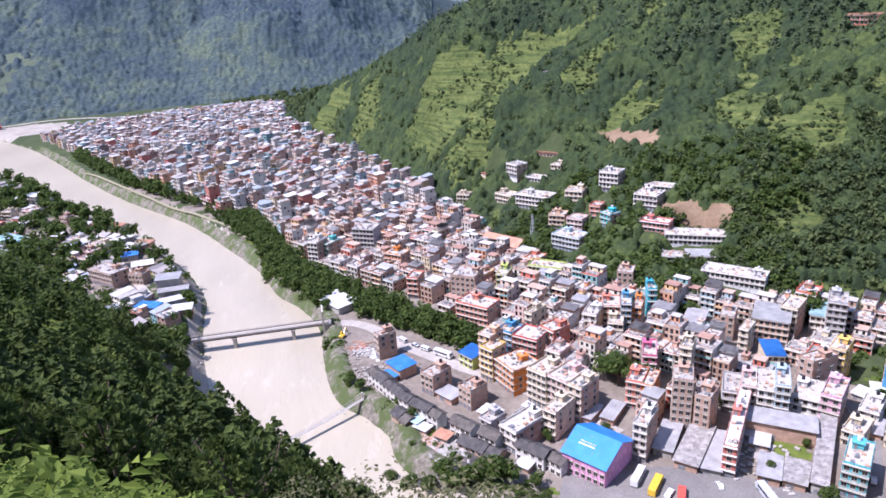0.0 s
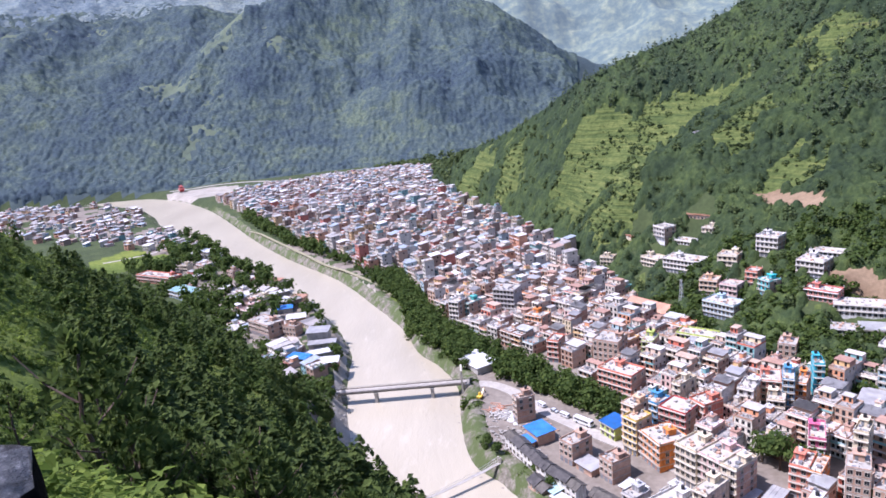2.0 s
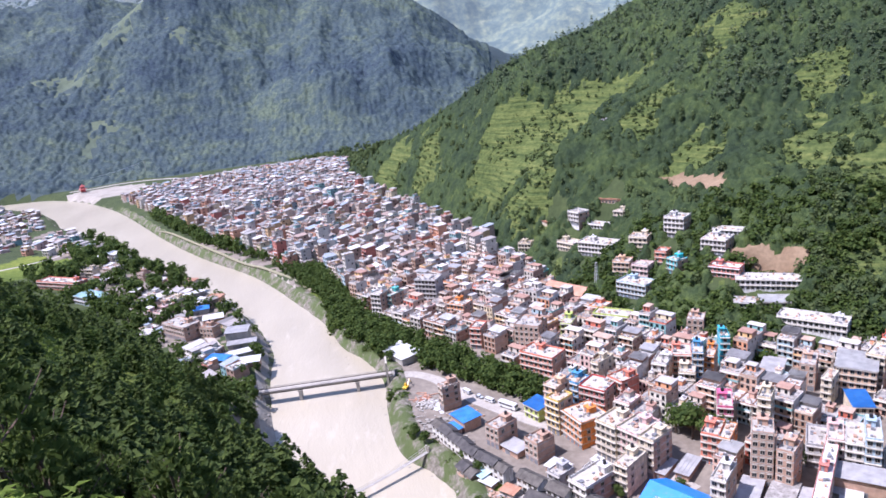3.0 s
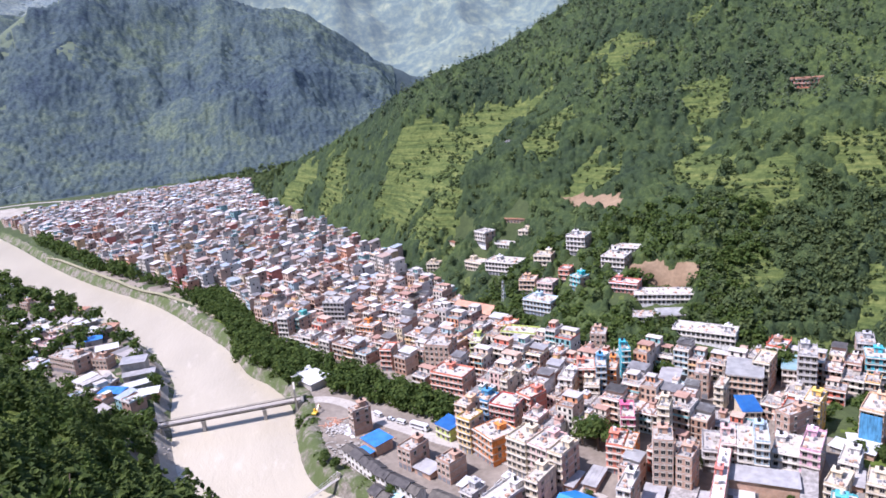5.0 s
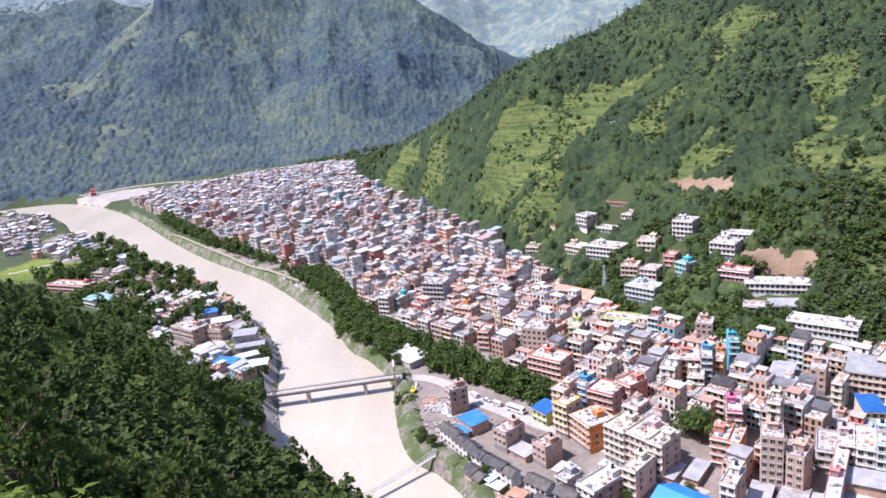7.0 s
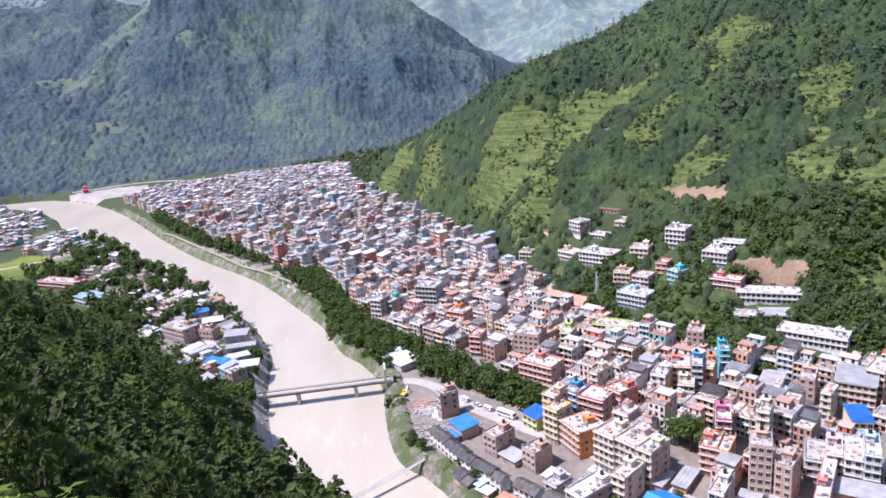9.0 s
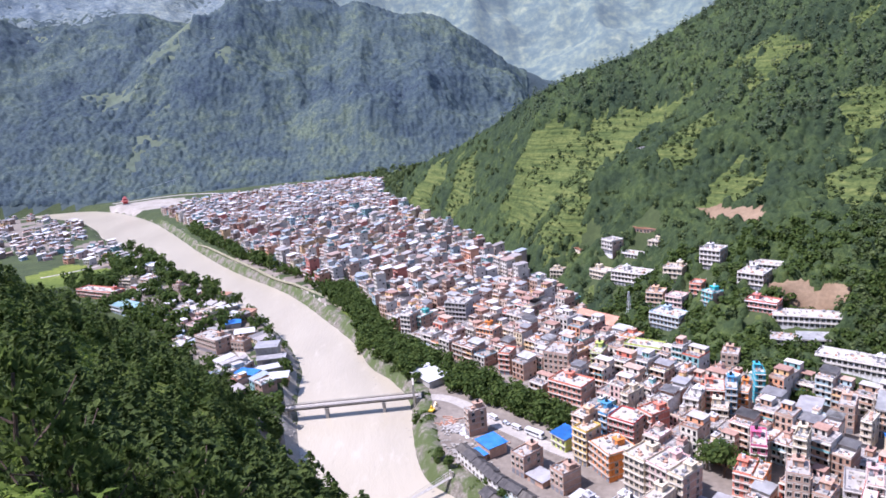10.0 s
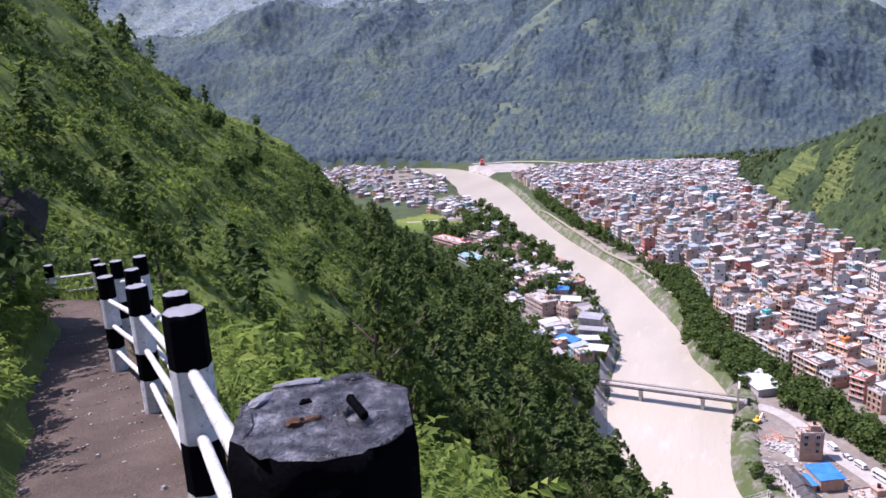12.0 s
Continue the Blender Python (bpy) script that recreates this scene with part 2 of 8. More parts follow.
# the footpath along the near slope: x, y, z, from behind the camera to its bend
PATH = [(6.0, -6.6, 159.9), (2.7, -3.1, 159.3), (0.45, -1.05, 158.85), (-0.77, 0.06, 158.62), (-2.54, 1.48, 158.06), (-5.07, 3.28, 157.4),
        (-6.9, 4.45, 157.05), (-9.1, 6.2, 156.65), (-10.5, 7.15, 156.4), (-12.2, 7.3, 156.3), (-14.5, 6.6, 156.3), (-18, 4.6, 156.5)]
PATH_LINE = smooth_line(PATH, 0.35)


def polar(x, y):
    return np.degrees(np.arctan2(x, y)), np.hypot(x, y)


def height(x, y):
    """The ground's height at the places."""
    x, y = np.asarray(x, float), np.asarray(y, float)
    az, r = polar(x, y)
    dist = np.minimum(away(BANK_L, x, y), away(BANK_R, x, y))
    wet = inside(RIVER, x, y)
    floor = 5.5 + 3.5 * ease(dist, 10, 90) + 0.6 * fbm(x, y, 60, 2, 5)
    # near slope
    q = DOWN[0] * x + DOWN[1] * y
    drop = 1.6 + 25 * (1 - np.exp(-((r / 34.0) ** 1.8))) - 14 * ease(r, 90, 215) + 0.5 * np.maximum(0, r - 290)
    near = EYE_Z - 0.9 * q - drop + fbm(x, y, 55, 4, 9) * 5 * ease(r, 25, 90) + fbm(x, y, 6, 3, 12) * 0.5 * ease(r, 3, 15)
    near = near + 7 * np.exp(-(((az + 39) / 4.5) ** 2)) * ease(r, 150, 260) + 6 * np.exp(-(((az + 11) / 3.5) ** 2)) * ease(r, 60, 130)
    step = (near + 3.0 * fbm(x, y, 26, 3, 14)) / 8.5
    step = step - np.floor(step)
    near = near + (np.where(step < 0.72, -1.9 * step / 0.72, -1.9 + 1.9 * (step - 0.72) / 0.28) + 0.95) * ease(r, 22, 50) * 0.75 * (1 - ease(az, -34, -12))
    near = np.where(r > 700, -50, near)
    # the hill over the town
    foot, top, zt = np.interp(az, HILL_AZ, HILL_FOOT), np.interp(az, HILL_AZ, HILL_TOP), np.interp(az, HILL_AZ, HILL_Z)
    u = (r - foot) / (top - foot)
    hill = 8 + (zt - 8) * np.where(u < 1, np.sign(u) * np.abs(u) ** 1.12, 1) - 0.45 * np.maximum(0, r - top)
    hill = hill + (fbm(x, y, 150, 4, 21, True) * 15 + fbm(x, y, 40, 3, 33) * 3.0) * ease(u, 0.05, 0.45) * (1 - ease(u, 0.75, 1.0)) * ease(zt, 20, 140)
    for px, py, rad, pz in PADS:
        hill = np.minimum(hill, pz + 1.3 * np.maximum(0, np.hypot(x - px, y - py) - rad))
    # the mountain at the valley's end
    foot2 = np.interp(az, FAR_AZ, FAR_FOOT)
    crest = np.maximum(np.interp(az, TOP_AZ, TOP_R), foot2 + 600)
    zf = EYE_Z + crest * np.tan(np.radians(np.interp(az, TOP_AZ, TOP_EL)))
    u2 = (r - foot2) / (crest - foot2)
    mount = 8 + (zf - 8) * np.where(u2 < 1, np.sign(u2) * np.abs(u2), 1) - 0.5 * np.maximum(0, r - crest)
    spur = np.full(x.shape, -1e3)
    for (a0, r0, z0), (a1, r1, z1) in zip(SPUR[:-1], SPUR[1:]):
        ax, ay, bx, by = r0 * math.sin(radians(a0)), r0 * math.cos(radians(a0)), r1 * math.sin(radians(a1)), r1 * math.cos(radians(a1))
        dx, dy = bx - ax, by - ay
        w = np.clip(((x - ax) * dx + (y - ay) * dy) / (dx * dx + dy * dy), 0, 1)
        spur = np.maximum(spur, z0 + (z1 - z0) * w - 0.62 * np.hypot(x - ax - w * dx, y - ay - w * dy))
    mount = np.maximum(mount, spur + fbm(x, y, 160, 4, 47) * 12)
    ribs = fbm(np.radians(az) * 1650 + 40 * fbm(x, y, 240, 2, 45), r * 0.36, 155, 4, 49, True)
    mount = mount + (fbm(x, y, 300, 5, 41, True) * 34 + fbm(x, y, 820, 3, 43, True) * 62 + ribs * 17) * ease(u2, 0.0, 0.22) * (1 - ease(u2, 0.8, 1.0))
    z = np.maximum(np.maximum(floor, near), np.maximum(hill, mount))
    # the river's bed and banks
    z = np.where(wet, np.minimum(z, -0.3 - 2.5 * ease(dist, 0, 6)), np.minimum(z, 0.4 + dist * 1.1 + 0.02 * dist**2))
    # the footpath's bench
    close = r < 40
    if close.any():
        px, py = x[close], y[close]
        d2 = (px[:, None] - PATH_LINE[None, :, 0]) ** 2 + (py[:, None] - PATH_LINE[None, :, 1]) ** 2
        k = d2.argmin(1)
        d, pz = np.sqrt(d2.min(1)), PATH_LINE[k, 2]
        uphill = (DOWN[0] * (px - PATH_LINE[k, 0]) + DOWN[1] * (py - PATH_LINE[k, 1])) < 0
        side = np.where(uphill, pz + 1.35 * np.maximum(0, d - 0.5), pz - 0.9 * np.maximum(0, d - 0.9))
        blend = ease(d, 1.2, 7.0)
        zc = np.where(d < np.where(uphill, 0.5, 0.9), pz - 0.05, side)
        z[close] = zc * (1 - blend) + z[close] * blend
    return z


def z_at(x, y):
    return float(height(np.array([x]), np.array([y]))[0])


def mesh_from(name, verts, faces, materials, smooth=False, index=None):
    """A mesh object out of arrays; faces are all of one length."""
    verts, faces = np.asarray(verts, np.float32), np.asarray(faces, np.int32)
    me = bpy.data.meshes.new(name)
    n = faces.shape[1]
    me.vertices.add(len(verts)), me.loops.add(faces.size), me.polygons.add(len(faces))
    me.vertices.foreach_set("co", verts.ravel())
    me.loops.foreach_set("vertex_index", faces.ravel())
    me.polygons.foreach_set("loop_start", np.arange(0, faces.size, n, dtype=np.int32))
    me.polygons.foreach_set("use_smooth", np.full(len(faces), smooth))
    for m in materials:
        me.materials.append(m)
    if index is not None:
        me.polygons.foreach_set("material_index", np.asarray(index, np.int32))
    me.update(calc_edges=True)
    return me


def hill_u(x, y):
    az, r = polar(x, y)
    foot, top = np.interp(az, HILL_AZ, HILL_FOOT), np.interp(az, HILL_AZ, HILL_TOP)
    return (r - foot) / (top - foot)


def in_town(x, y):
    az, r = polar(x, y)
    right = inside(np.vstack([BANK_R, [[1500, -900], [1500, 2500], [-900, 2500]]]), x, y)
    q = DOWN[0] * x + DOWN[1] * y
    zt = np.interp(az, HILL_AZ, HILL_Z)
    return right & (q > 150) & ((hill_u(x, y) < 0.02) | (zt < 15)) & (r < np.interp(az, [-30, -24, -20, -12, -6, -2, 4], [900, 1030, 1095, 1185, 1212, 1172, 1000])) & (az < 62)


def meadowness(x, y):
    """Over 0 where the green hill is open grass."""
    az, r = polar(x, y)
    open_spots = ((13.5, 607, 3.4, 34), (16.5, 650, 3.0, 30), (9.0, 632, 2.6, 42), (12.5, 545, 2.0, 26), (21.0, 560, 2.2, 26), (25.0, 518, 2.4, 34), (0.0, 822, 1.8, 38), (3.2, 735, 1.6, 30),
                  (26.7, 630, 1.8, 34), (32.7, 487, 1.6, 30), (36.8, 450, 2.0, 26), (42, 482, 5.0, 24), (52.4, 463, 5.5, 34), (47.3, 414, 2.6, 15), (46.2, 391, 2.2, 13), (36.8, 404, 2.2, 14), (33, 560, 2.2, 22), (45, 560, 4.5, 20), (57, 410, 4, 20), (40, 345, 2.5, 12))
    g = -0.40 + 0.42 * fbm(x, y, 46, 4, 83) + 0.40 * fbm(x, y, 15, 3, 84)
    for a, d, sa, sr in open_spots:
        g = g + 0.78 * np.exp(-((az - a) / sa) ** 2 - ((r - d) / sr) ** 2)
    return g


SPIT = np.array([(-520, 1105), (-505, 1150), (-470, 1166), (-395, 1160), (-385, 1080), (-440, 1045)], float)
YARD = np.array([(-16, 330), (3, 326), (22, 296), (34, 274), (24, 262), (30, 245), (18, 232), (-14, 300)], float)
GREEN_FIELD = np.array([(-392, 655), (-345, 600), (-298, 632), (-318, 690), (-372, 700)], float)
GARDEN = np.array([(135, 172), (143, 189), (154, 184), (147, 170)], float)
SCAR_POLY = np.array([(187, 464), (199, 456), (215, 424), (204, 403), (197, 418), (190, 438)], float)
FIELD_POLY = np.array([(183, 359), (200, 357), (218, 338), (212, 330), (193, 344)], float)


def far_open(x, y):
    """Where the far mountain is grass: along its spur and in clearings."""
    az, r = polar(x, y)
    ridge = np.array([(r0 * math.sin(radians(a)), r0 * math.cos(radians(a))) for a, r0, z in SPUR[1:5]])
    g = 0.75 * np.exp(-((away(ridge, x + 25, y) / 46) ** 2)) - 0.42 + 0.62 * fbm(x, y, 75, 4, 73) + 0.3 * fbm(x, y, 26, 3, 74)
    for a, d, sa, sr in ((-19.9, 1518, 1.6, 45), (-21.0, 1440, 1.2, 40), (-22.2, 1400, 1.0, 40), (-8.7, 1390, 1.0, 60), (-24.5, 1640, 1.6, 50), (-27, 2000, 3, 120), (-33, 2000, 3, 90), (-14, 1640, 1.4, 60), (-5, 1480, 0.9, 50)):
        g = g + 0.55 * np.exp(-((az - a) / sa) ** 2 - ((r - d) / sr) ** 2)
    return (g > 0.10) & (value_noise(x * 0.23, y * 0.27, 76) < 0.35 + 1.3 * (g - 0.10))


def surface_kind(x, y):
    az, r = polar(x, y)
    kind = np.zeros(x.shape, int)
    kind[(hill_u(x, y) > 0) & (meadowness(x, y) > -0.12) & (r < 1000)] = 4
    kind[in_town(x, y)] = 1
    kind[inside(np.array([(198, 228), (262, 232), (330, 200), (330, 60), (225, 110), (196, 160), (187, 190)], float), x, y)] = np.where(fbm(x, y, 16, 3, 18) > -0.1, 6, 0)[inside(np.array([(198, 228), (262, 232), (330, 200), (330, 60), (225, 110), (196, 160), (187, 190)], float), x, y)]
    left = inside(np.array([(-900, 1130), (-640, 1090), (-330, 770), (-160, 540), (-85, 385), (-80, 345), (-110, 350), (-190, 460), (-250, 560), (-400, 760), (-620, 900), (-900, 980)], float), x, y)
    kind[left & (fbm(x, y, 30, 3, 17) > -0.15)] = 1
    bank = np.minimum(away(BANK_L, x, y), away(BANK_R, x, y))
    kind[(bank < 18) & (r > 170)] = np.where(r > 700, 6, np.where(fbm(x, y, 14, 3, 23) > 0.02, 0, 1))[(bank < 18) & (r > 170)]
    kind[(bank < 5) & (r > 170) & (r < 600)] = 2
    kind[inside(YARD, x, y) & (bank > 3)] = 1
    kind[inside(GARDEN, x, y)] = 0
    kind[(hill_u(x, y) > 0) & (kind == 0) & (r > 280) & (r < 1100) & (az > -8)] = 6
    kind[(r > 1190) & (height(x, y) > 9.8) & ~in_town(x, y) & (bank > 3)] = 3
    kind[(kind == 0) & (r > 1000)] = 6
    kind[(kind == 0) & (r > 300) & (az < -8) & ~inside(GREEN_FIELD, x, y)] = 6
    kind[inside(SPIT, x, y)] = 2
    kind[(kind == 3) & far_open(x, y)] = 7
    kind[inside(SCAR_POLY, x, y) | inside(FIELD_POLY, x, y)] = 4
    return kind


def ground():
    a = np.concatenate([np.arange(-64, 62, 0.45), np.arange(62, 296, 6.0)])
    rr = np.concatenate([np.geomspace(0.03, 22, 105)[:-1], np.geomspace(22, 170, 150)[:-1], np.geomspace(170, 1500, 230)[:-1], np.geomspace(1500, 2400, 90)[:-1], np.geomspace(2400, 4900, 40)])
    A, Rr = np.meshgrid(np.radians(a), rr)
    X, Y = Rr * np.sin(A), Rr * np.cos(A)
    Z = height(X.ravel(), Y.ravel())
    verts = np.column_stack([X.ravel(), Y.ravel(), Z])
    na, nr = len(a), len(rr)
    i, j = np.meshgrid(np.arange(nr - 1), np.arange(na), indexing="ij")
    i, j = i.ravel(), j.ravel()
    k = (j + 1) % na
    faces = np.column_stack([i * na + j, i * na + k, (i + 1) * na + k, (i + 1) * na + j])[:, ::-1]
    mid = verts[faces].mean(1)
    kind = surface_kind(mid[:, 0], mid[:, 1])
    me = mesh_from("ground", verts, faces, [GRASS, TOWN_EARTH, GRAVEL, HAZED_FAR_GRASS, MEADOW, SCAR, FOREST_FLOOR, HAZED_FAR_MEADOW], True, kind)
    return tagged(new("ground", me), "steep green valley sides and flat town ground of grass and earth", "ground", kind="structure")


ground()


def patch(name, poly, lift, label):
    """A bare patch of soil with a ragged edge, lying on the slope."""
    lo, hi = poly.min(0) - 3, poly.max(0) + 3
    gx, gy = np.meshgrid(np.arange(lo[0], hi[0], 0.9), np.arange(lo[1], hi[1], 0.9))
    n, k = gx.shape
    cx, cy = gx[:-1, :-1] + 0.45, gy[:-1, :-1] + 0.45
    keep = inside(poly, cx + 1.4 * fbm(cx, cy, 5, 3, 131), cy + 1.4 * fbm(cx, cy, 5, 3, 137))
    i, j = np.nonzero(keep)
    V = np.column_stack([gx.ravel(), gy.ravel(), height(gx.ravel(), gy.ravel()) + lift])
    F = np.column_stack([i * k + j, i * k + j + 1, (i + 1) * k + j + 1, (i + 1) * k + j])
    used, F = np.unique(F, return_inverse=True)
    tagged(new(name, mesh_from(name, V[used], F.reshape(-1, 4), [SCAR], True)), label, "ground", kind="structure")


patch("ground_scar", SCAR_POLY, 0.45, "bare reddish clay cutting on the green hillside")
patch("ground_field", FIELD_POLY, 0.45, "bare brown levelled field on the hillside")


# water
def water_material():
    m = Mat("silty_water", 0.28, 0, 0.4)
    flow = m.n("Mapping")
    flow.inputs["Rotation"].default_value = (0, 0, radians(58))
    flow.inputs["Scale"].default_value = (1.0, 0.35, 1.0)
    m.link(m.pos(), flow.inputs["Vector"])
    v = flow.outputs[0]
    base = m.ramp(m.noise(0.02, 5, 0.6, v), [(0.3, (0.36, 0.315, 0.232)), (0.7, (0.46, 0.408, 0.306))])
    foam = m.ramp(m.noise(0.13, 8, 0.72, v), [(0.56, (0, 0, 0)), (0.68, (1, 1, 1))])
    m.color(m.mix(m.math("MULTIPLY", foam, 0.26), base, (0.68, 0.63, 0.53)))
    m.bump(m.noise(0.35, 7, 0.7, v), 0.6, 0.6)
    return m.m


WATER = water_material()


def river():
    n = 400
    def even(line):
        s = np.concatenate([[0], np.cumsum(np.linalg.norm(np.diff(line, axis=0), axis=1))])
        u = np.linspace(0, s[-1], n)
        return np.column_stack([np.interp(u, s, line[:, 0]), np.interp(u, s, line[:, 1])])
    a, b = even(BANK_L), even(BANK_R)
    mid = (b - a) / np.linalg.norm(b - a, axis=1, keepdims=True) * 6
    verts = np.vstack([np.column_stack([a - mid, np.zeros(n)]), np.column_stack([b + mid, np.zeros(n)])])
    i = np.arange(n - 1)
    me = mesh_from("river", verts, np.column_stack([i, i + 1, n + i + 1, n + i])[:, ::-1], [WATER], True)
    tagged(new("river", me), "wide pale grey silty river with ripples", "river", kind="structure")


river()

# trees
def blob(rng, cx, cy, cz, rx, rz, n, size):
    """Leaf clumps: n small tilted quads spread over an ellipsoid."""
    v = rng.normal(size=(n, 3))
    v /= np.linalg.norm(v, axis=1, keepdims=True)
    rad = 0.55 + 0.45 * rng.random((n, 1)) ** 0.5
    c = v * rad * [rx, rx, rz] + [cx, cy, cz]
    return c, v


def quads(rng, centres, normals, size, jitter=0.45):
    """A bent quad (two triangles) at each centre, facing about along its normal."""
    n = len(centres)
    nn = normals + rng.normal(size=(n, 3)) * jitter + [0, 0, 0.5]
    nn /= np.linalg.norm(nn, axis=1, keepdims=True)
    t = np.cross(nn, rng.normal(size=(n, 3)))
    t /= np.linalg.norm(t, axis=1, keepdims=True)
    b = np.cross(nn, t)
    s = size * (0.6 + 0.8 * rng.random((n, 1)))
    corners = np.stack([centres - t * s, centres - b * s * 0.7 + nn * s * 0.25, centres + t * s, centres + b * s * 0.7 + nn * s * 0.25], 1)
    return corners.reshape(-1, 3), np.arange(4 * n).reshape(n, 4)


def crown_broad(seed, r, h, n, size):
    """An uneven crown made of some lobes of leaf clumps, base at z 0."""
    rng = np.random.default_rng(seed)
    C, N = [], []
    lobes = 4 + seed % 4
    for k in range(lobes):
        a, d = rng.random() * 6.28, r * (0.15 + 0.5 * rng.random())
        c, v = blob(rng, math.cos(a) * d, math.sin(a) * d, h * (0.3 + 0.55 * rng.random()), r * (0.4 + 0.25 * rng.random()), h * (0.22 + 0.14 * rng.random()), max(1, n // lobes), size)
        C.append(c), N.append(v)
    return quads(rng, np.vstack(C), np.vstack(N), size)


def crown_pine(seed, r, h, n, size):
    """Tufted whorls of branches in a rounded, upward-narrowing crown with gaps."""
    rng = np.random.default_rng(seed)
    u = rng.random(n) ** 0.9
    whorl = np.clip(np.round(u * 8) / 8 + rng.normal(size=n) * 0.035, 0, 1)
    a = rng.random(n) * 6.28
    arms = 0.72 + 0.38 * np.sin(a * 3 + whorl * 9 + seed)
    girth = np.sin(np.pi * (0.22 + 0.76 * whorl)) ** 0.8
    rad = r * girth * (0.45 + 0.55 * np.sqrt(rng.random(n))) * arms
    c = np.column_stack([np.cos(a) * rad, np.sin(a) * rad, h * (0.04 + 0.93 * whorl) + rad * 0.10 + rng.normal(size=n) * h * 0.02])
    v = np.column_stack([np.cos(a) * 0.6, np.sin(a) * 0.6, 0.35 + 0.7 * whorl])
    return quads(rng, c, v, size)


def crown_needles(seed, r, h, tufts, blades):
    """A young pine's crown: whorls of upswept boughs that end in brushes of long needles."""
    rng = np.random.default_rng(seed)
    u = rng.random(tufts) ** 0.85
    whorl = np.clip(np.round(u * 9) / 9 + rng.normal(size=tufts) * 0.02, 0, 1)
    a = rng.integers(0, 6, tufts) * 1.047 + whorl * 4.1 + rng.normal(size=tufts) * 0.22
    rad = r * np.sin(np.pi * (0.26 + 0.73 * whorl)) ** 0.75 * (0.35 + 0.65 * np.sqrt(rng.random(tufts)))
    c = np.column_stack([np.cos(a) * rad, np.sin(a) * rad, h * (0.02 + 0.93 * whorl) + rad * 0.28 + rng.normal(size=tufts) * 0.08])
    out = np.column_stack([np.cos(a), np.sin(a), np.full(tufts, 0.9) + whorl])
    C, D = np.repeat(c, blades, 0), np.repeat(out / np.linalg.norm(out, axis=1, keepdims=True), blades, 0)
    n = len(C)
    D = D + rng.normal(size=(n, 3)) * 0.62
    D /= np.linalg.norm(D, axis=1, keepdims=True)
    t = np.cross(D, rng.normal(size=(n, 3)))
    t /= np.linalg.norm(t, axis=1, keepdims=True)
    ln = (0.34 + 0.26 * rng.random((n, 1)))
    corners = np.stack([C - t * 0.045, C + D * ln * 0.5 - t * 0.10, C + D * ln, C + D * ln * 0.5 + t * 0.10], 1)
    return corners.reshape(-1, 3), np.arange(4 * n).reshape(n, 4)


def scatter(name, kinds, places, material, label, category="woods"):
    """Many plants joined into one object: kinds are (verts, faces), places rows of x, y, z, scale, turn, kind."""
    V, F, base = [], [], 0
    for k, (kv, kf) in enumerate(kinds):
        p = places[places[:, 5] == k]
        if not len(p):
            continue
        c, s = np.cos(p[:, 4])[:, None], np.sin(p[:, 4])[:, None]
        sc = p[:, 3][:, None]
        X = (kv[None, :, 0] * c - kv[None, :, 1] * s) * sc + p[:, 0][:, None]
        Y = (kv[None, :, 0] * s + kv[None, :, 1] * c) * sc + p[:, 1][:, None]
        Z = kv[None, :, 2] * sc + p[:, 2][:, None]
        V.append(np.stack([X, Y, Z], 2).reshape(-1, 3))
        F.append((kf[None] + (np.arange(len(p)) * len(kv))[:, None, None] + base).reshape(-1, kf.shape[1]))
        base += len(p) * len(kv)
    me = mesh_from(name, np.vstack(V), np.vstack(F), [material])
    return tagged(new(name, me), label, category, kind="stuff")


def worley(x, y, size, seed):
    """Distance to the nearest of scattered points, in cells, with two random numbers of that point and its place."""
    u, v = x / size, y / size
    i, j = np.floor(u).astype(np.int64), np.floor(v).astype(np.int64)
    best, ids, px, py = np.full(u.shape, 9.0), np.zeros(u.shape), np.zeros(u.shape), np.zeros(u.shape)
    for di in (-1, 0, 1):
        for dj in (-1, 0, 1):
            a, b = i + di, j + dj
            fx, fy = a + 0.12 + 0.76 * hashed(a, b, seed), b + 0.12 + 0.76 * hashed(a, b, seed + 1)
            d = (u - fx) ** 2 + (v - fy) ** 2
            near = d < best
            best, ids = np.where(near, d, best), np.where(near, hashed(a, b, seed + 2), ids)
            px, py = np.where(near, fx * size, px), np.where(near, fy * size, py)
    return np.sqrt(best), ids, px, py


def canopy(name, az, radii, size, tall, grows, material, label, seed, sink=0.6):
    """Closed woods as one uneven sheet of crowns over the slope, with gaps where grows(x, y) is false."""
    A, Rr = np.meshgrid(np.radians(az), radii)
    x, y = (Rr * np.sin(A)).ravel(), (Rr * np.cos(A)).ravel()
    d, ids, px, py = worley(x + 0.25 * size * fbm(x, y, size * 0.6, 2, seed + 7), y + 0.25 * size * fbm(x, y, size * 0.6, 2, seed + 8), size, seed)
    stands = grows(px, py)
    girth = 0.52 + 0.32 * ids
    dome = np.where(stands, np.sqrt(np.clip(1 - (d / girth) ** 2, 0, 1)), 0.0)
    big = 0.55 + 0.75 * ((ids * 7.31) % 1.0)
    z = height(x, y) - sink + dome * (tall * big + sink) + dome * size * 0.16 * fbm(x, y, size * 0.28, 3, seed + 9)
    na, nr = len(az), len(radii)
    i, j = np.meshgrid(np.arange(nr - 1), np.arange(na - 1), indexing="ij")
    i, j = i.ravel(), j.ravel()
    F = np.column_stack([i * na + j, (i + 1) * na + j, (i + 1) * na + j + 1, i * na + j + 1])
    F = F[(dome[F] > 0).any(1)]
    used, F = np.unique(F, return_inverse=True)
    me = mesh_from(name, np.column_stack([x, y, z])[used], F.reshape(-1, 4), [material], True)
    return tagged(new(name, me), label, "woods", kind="stuff")


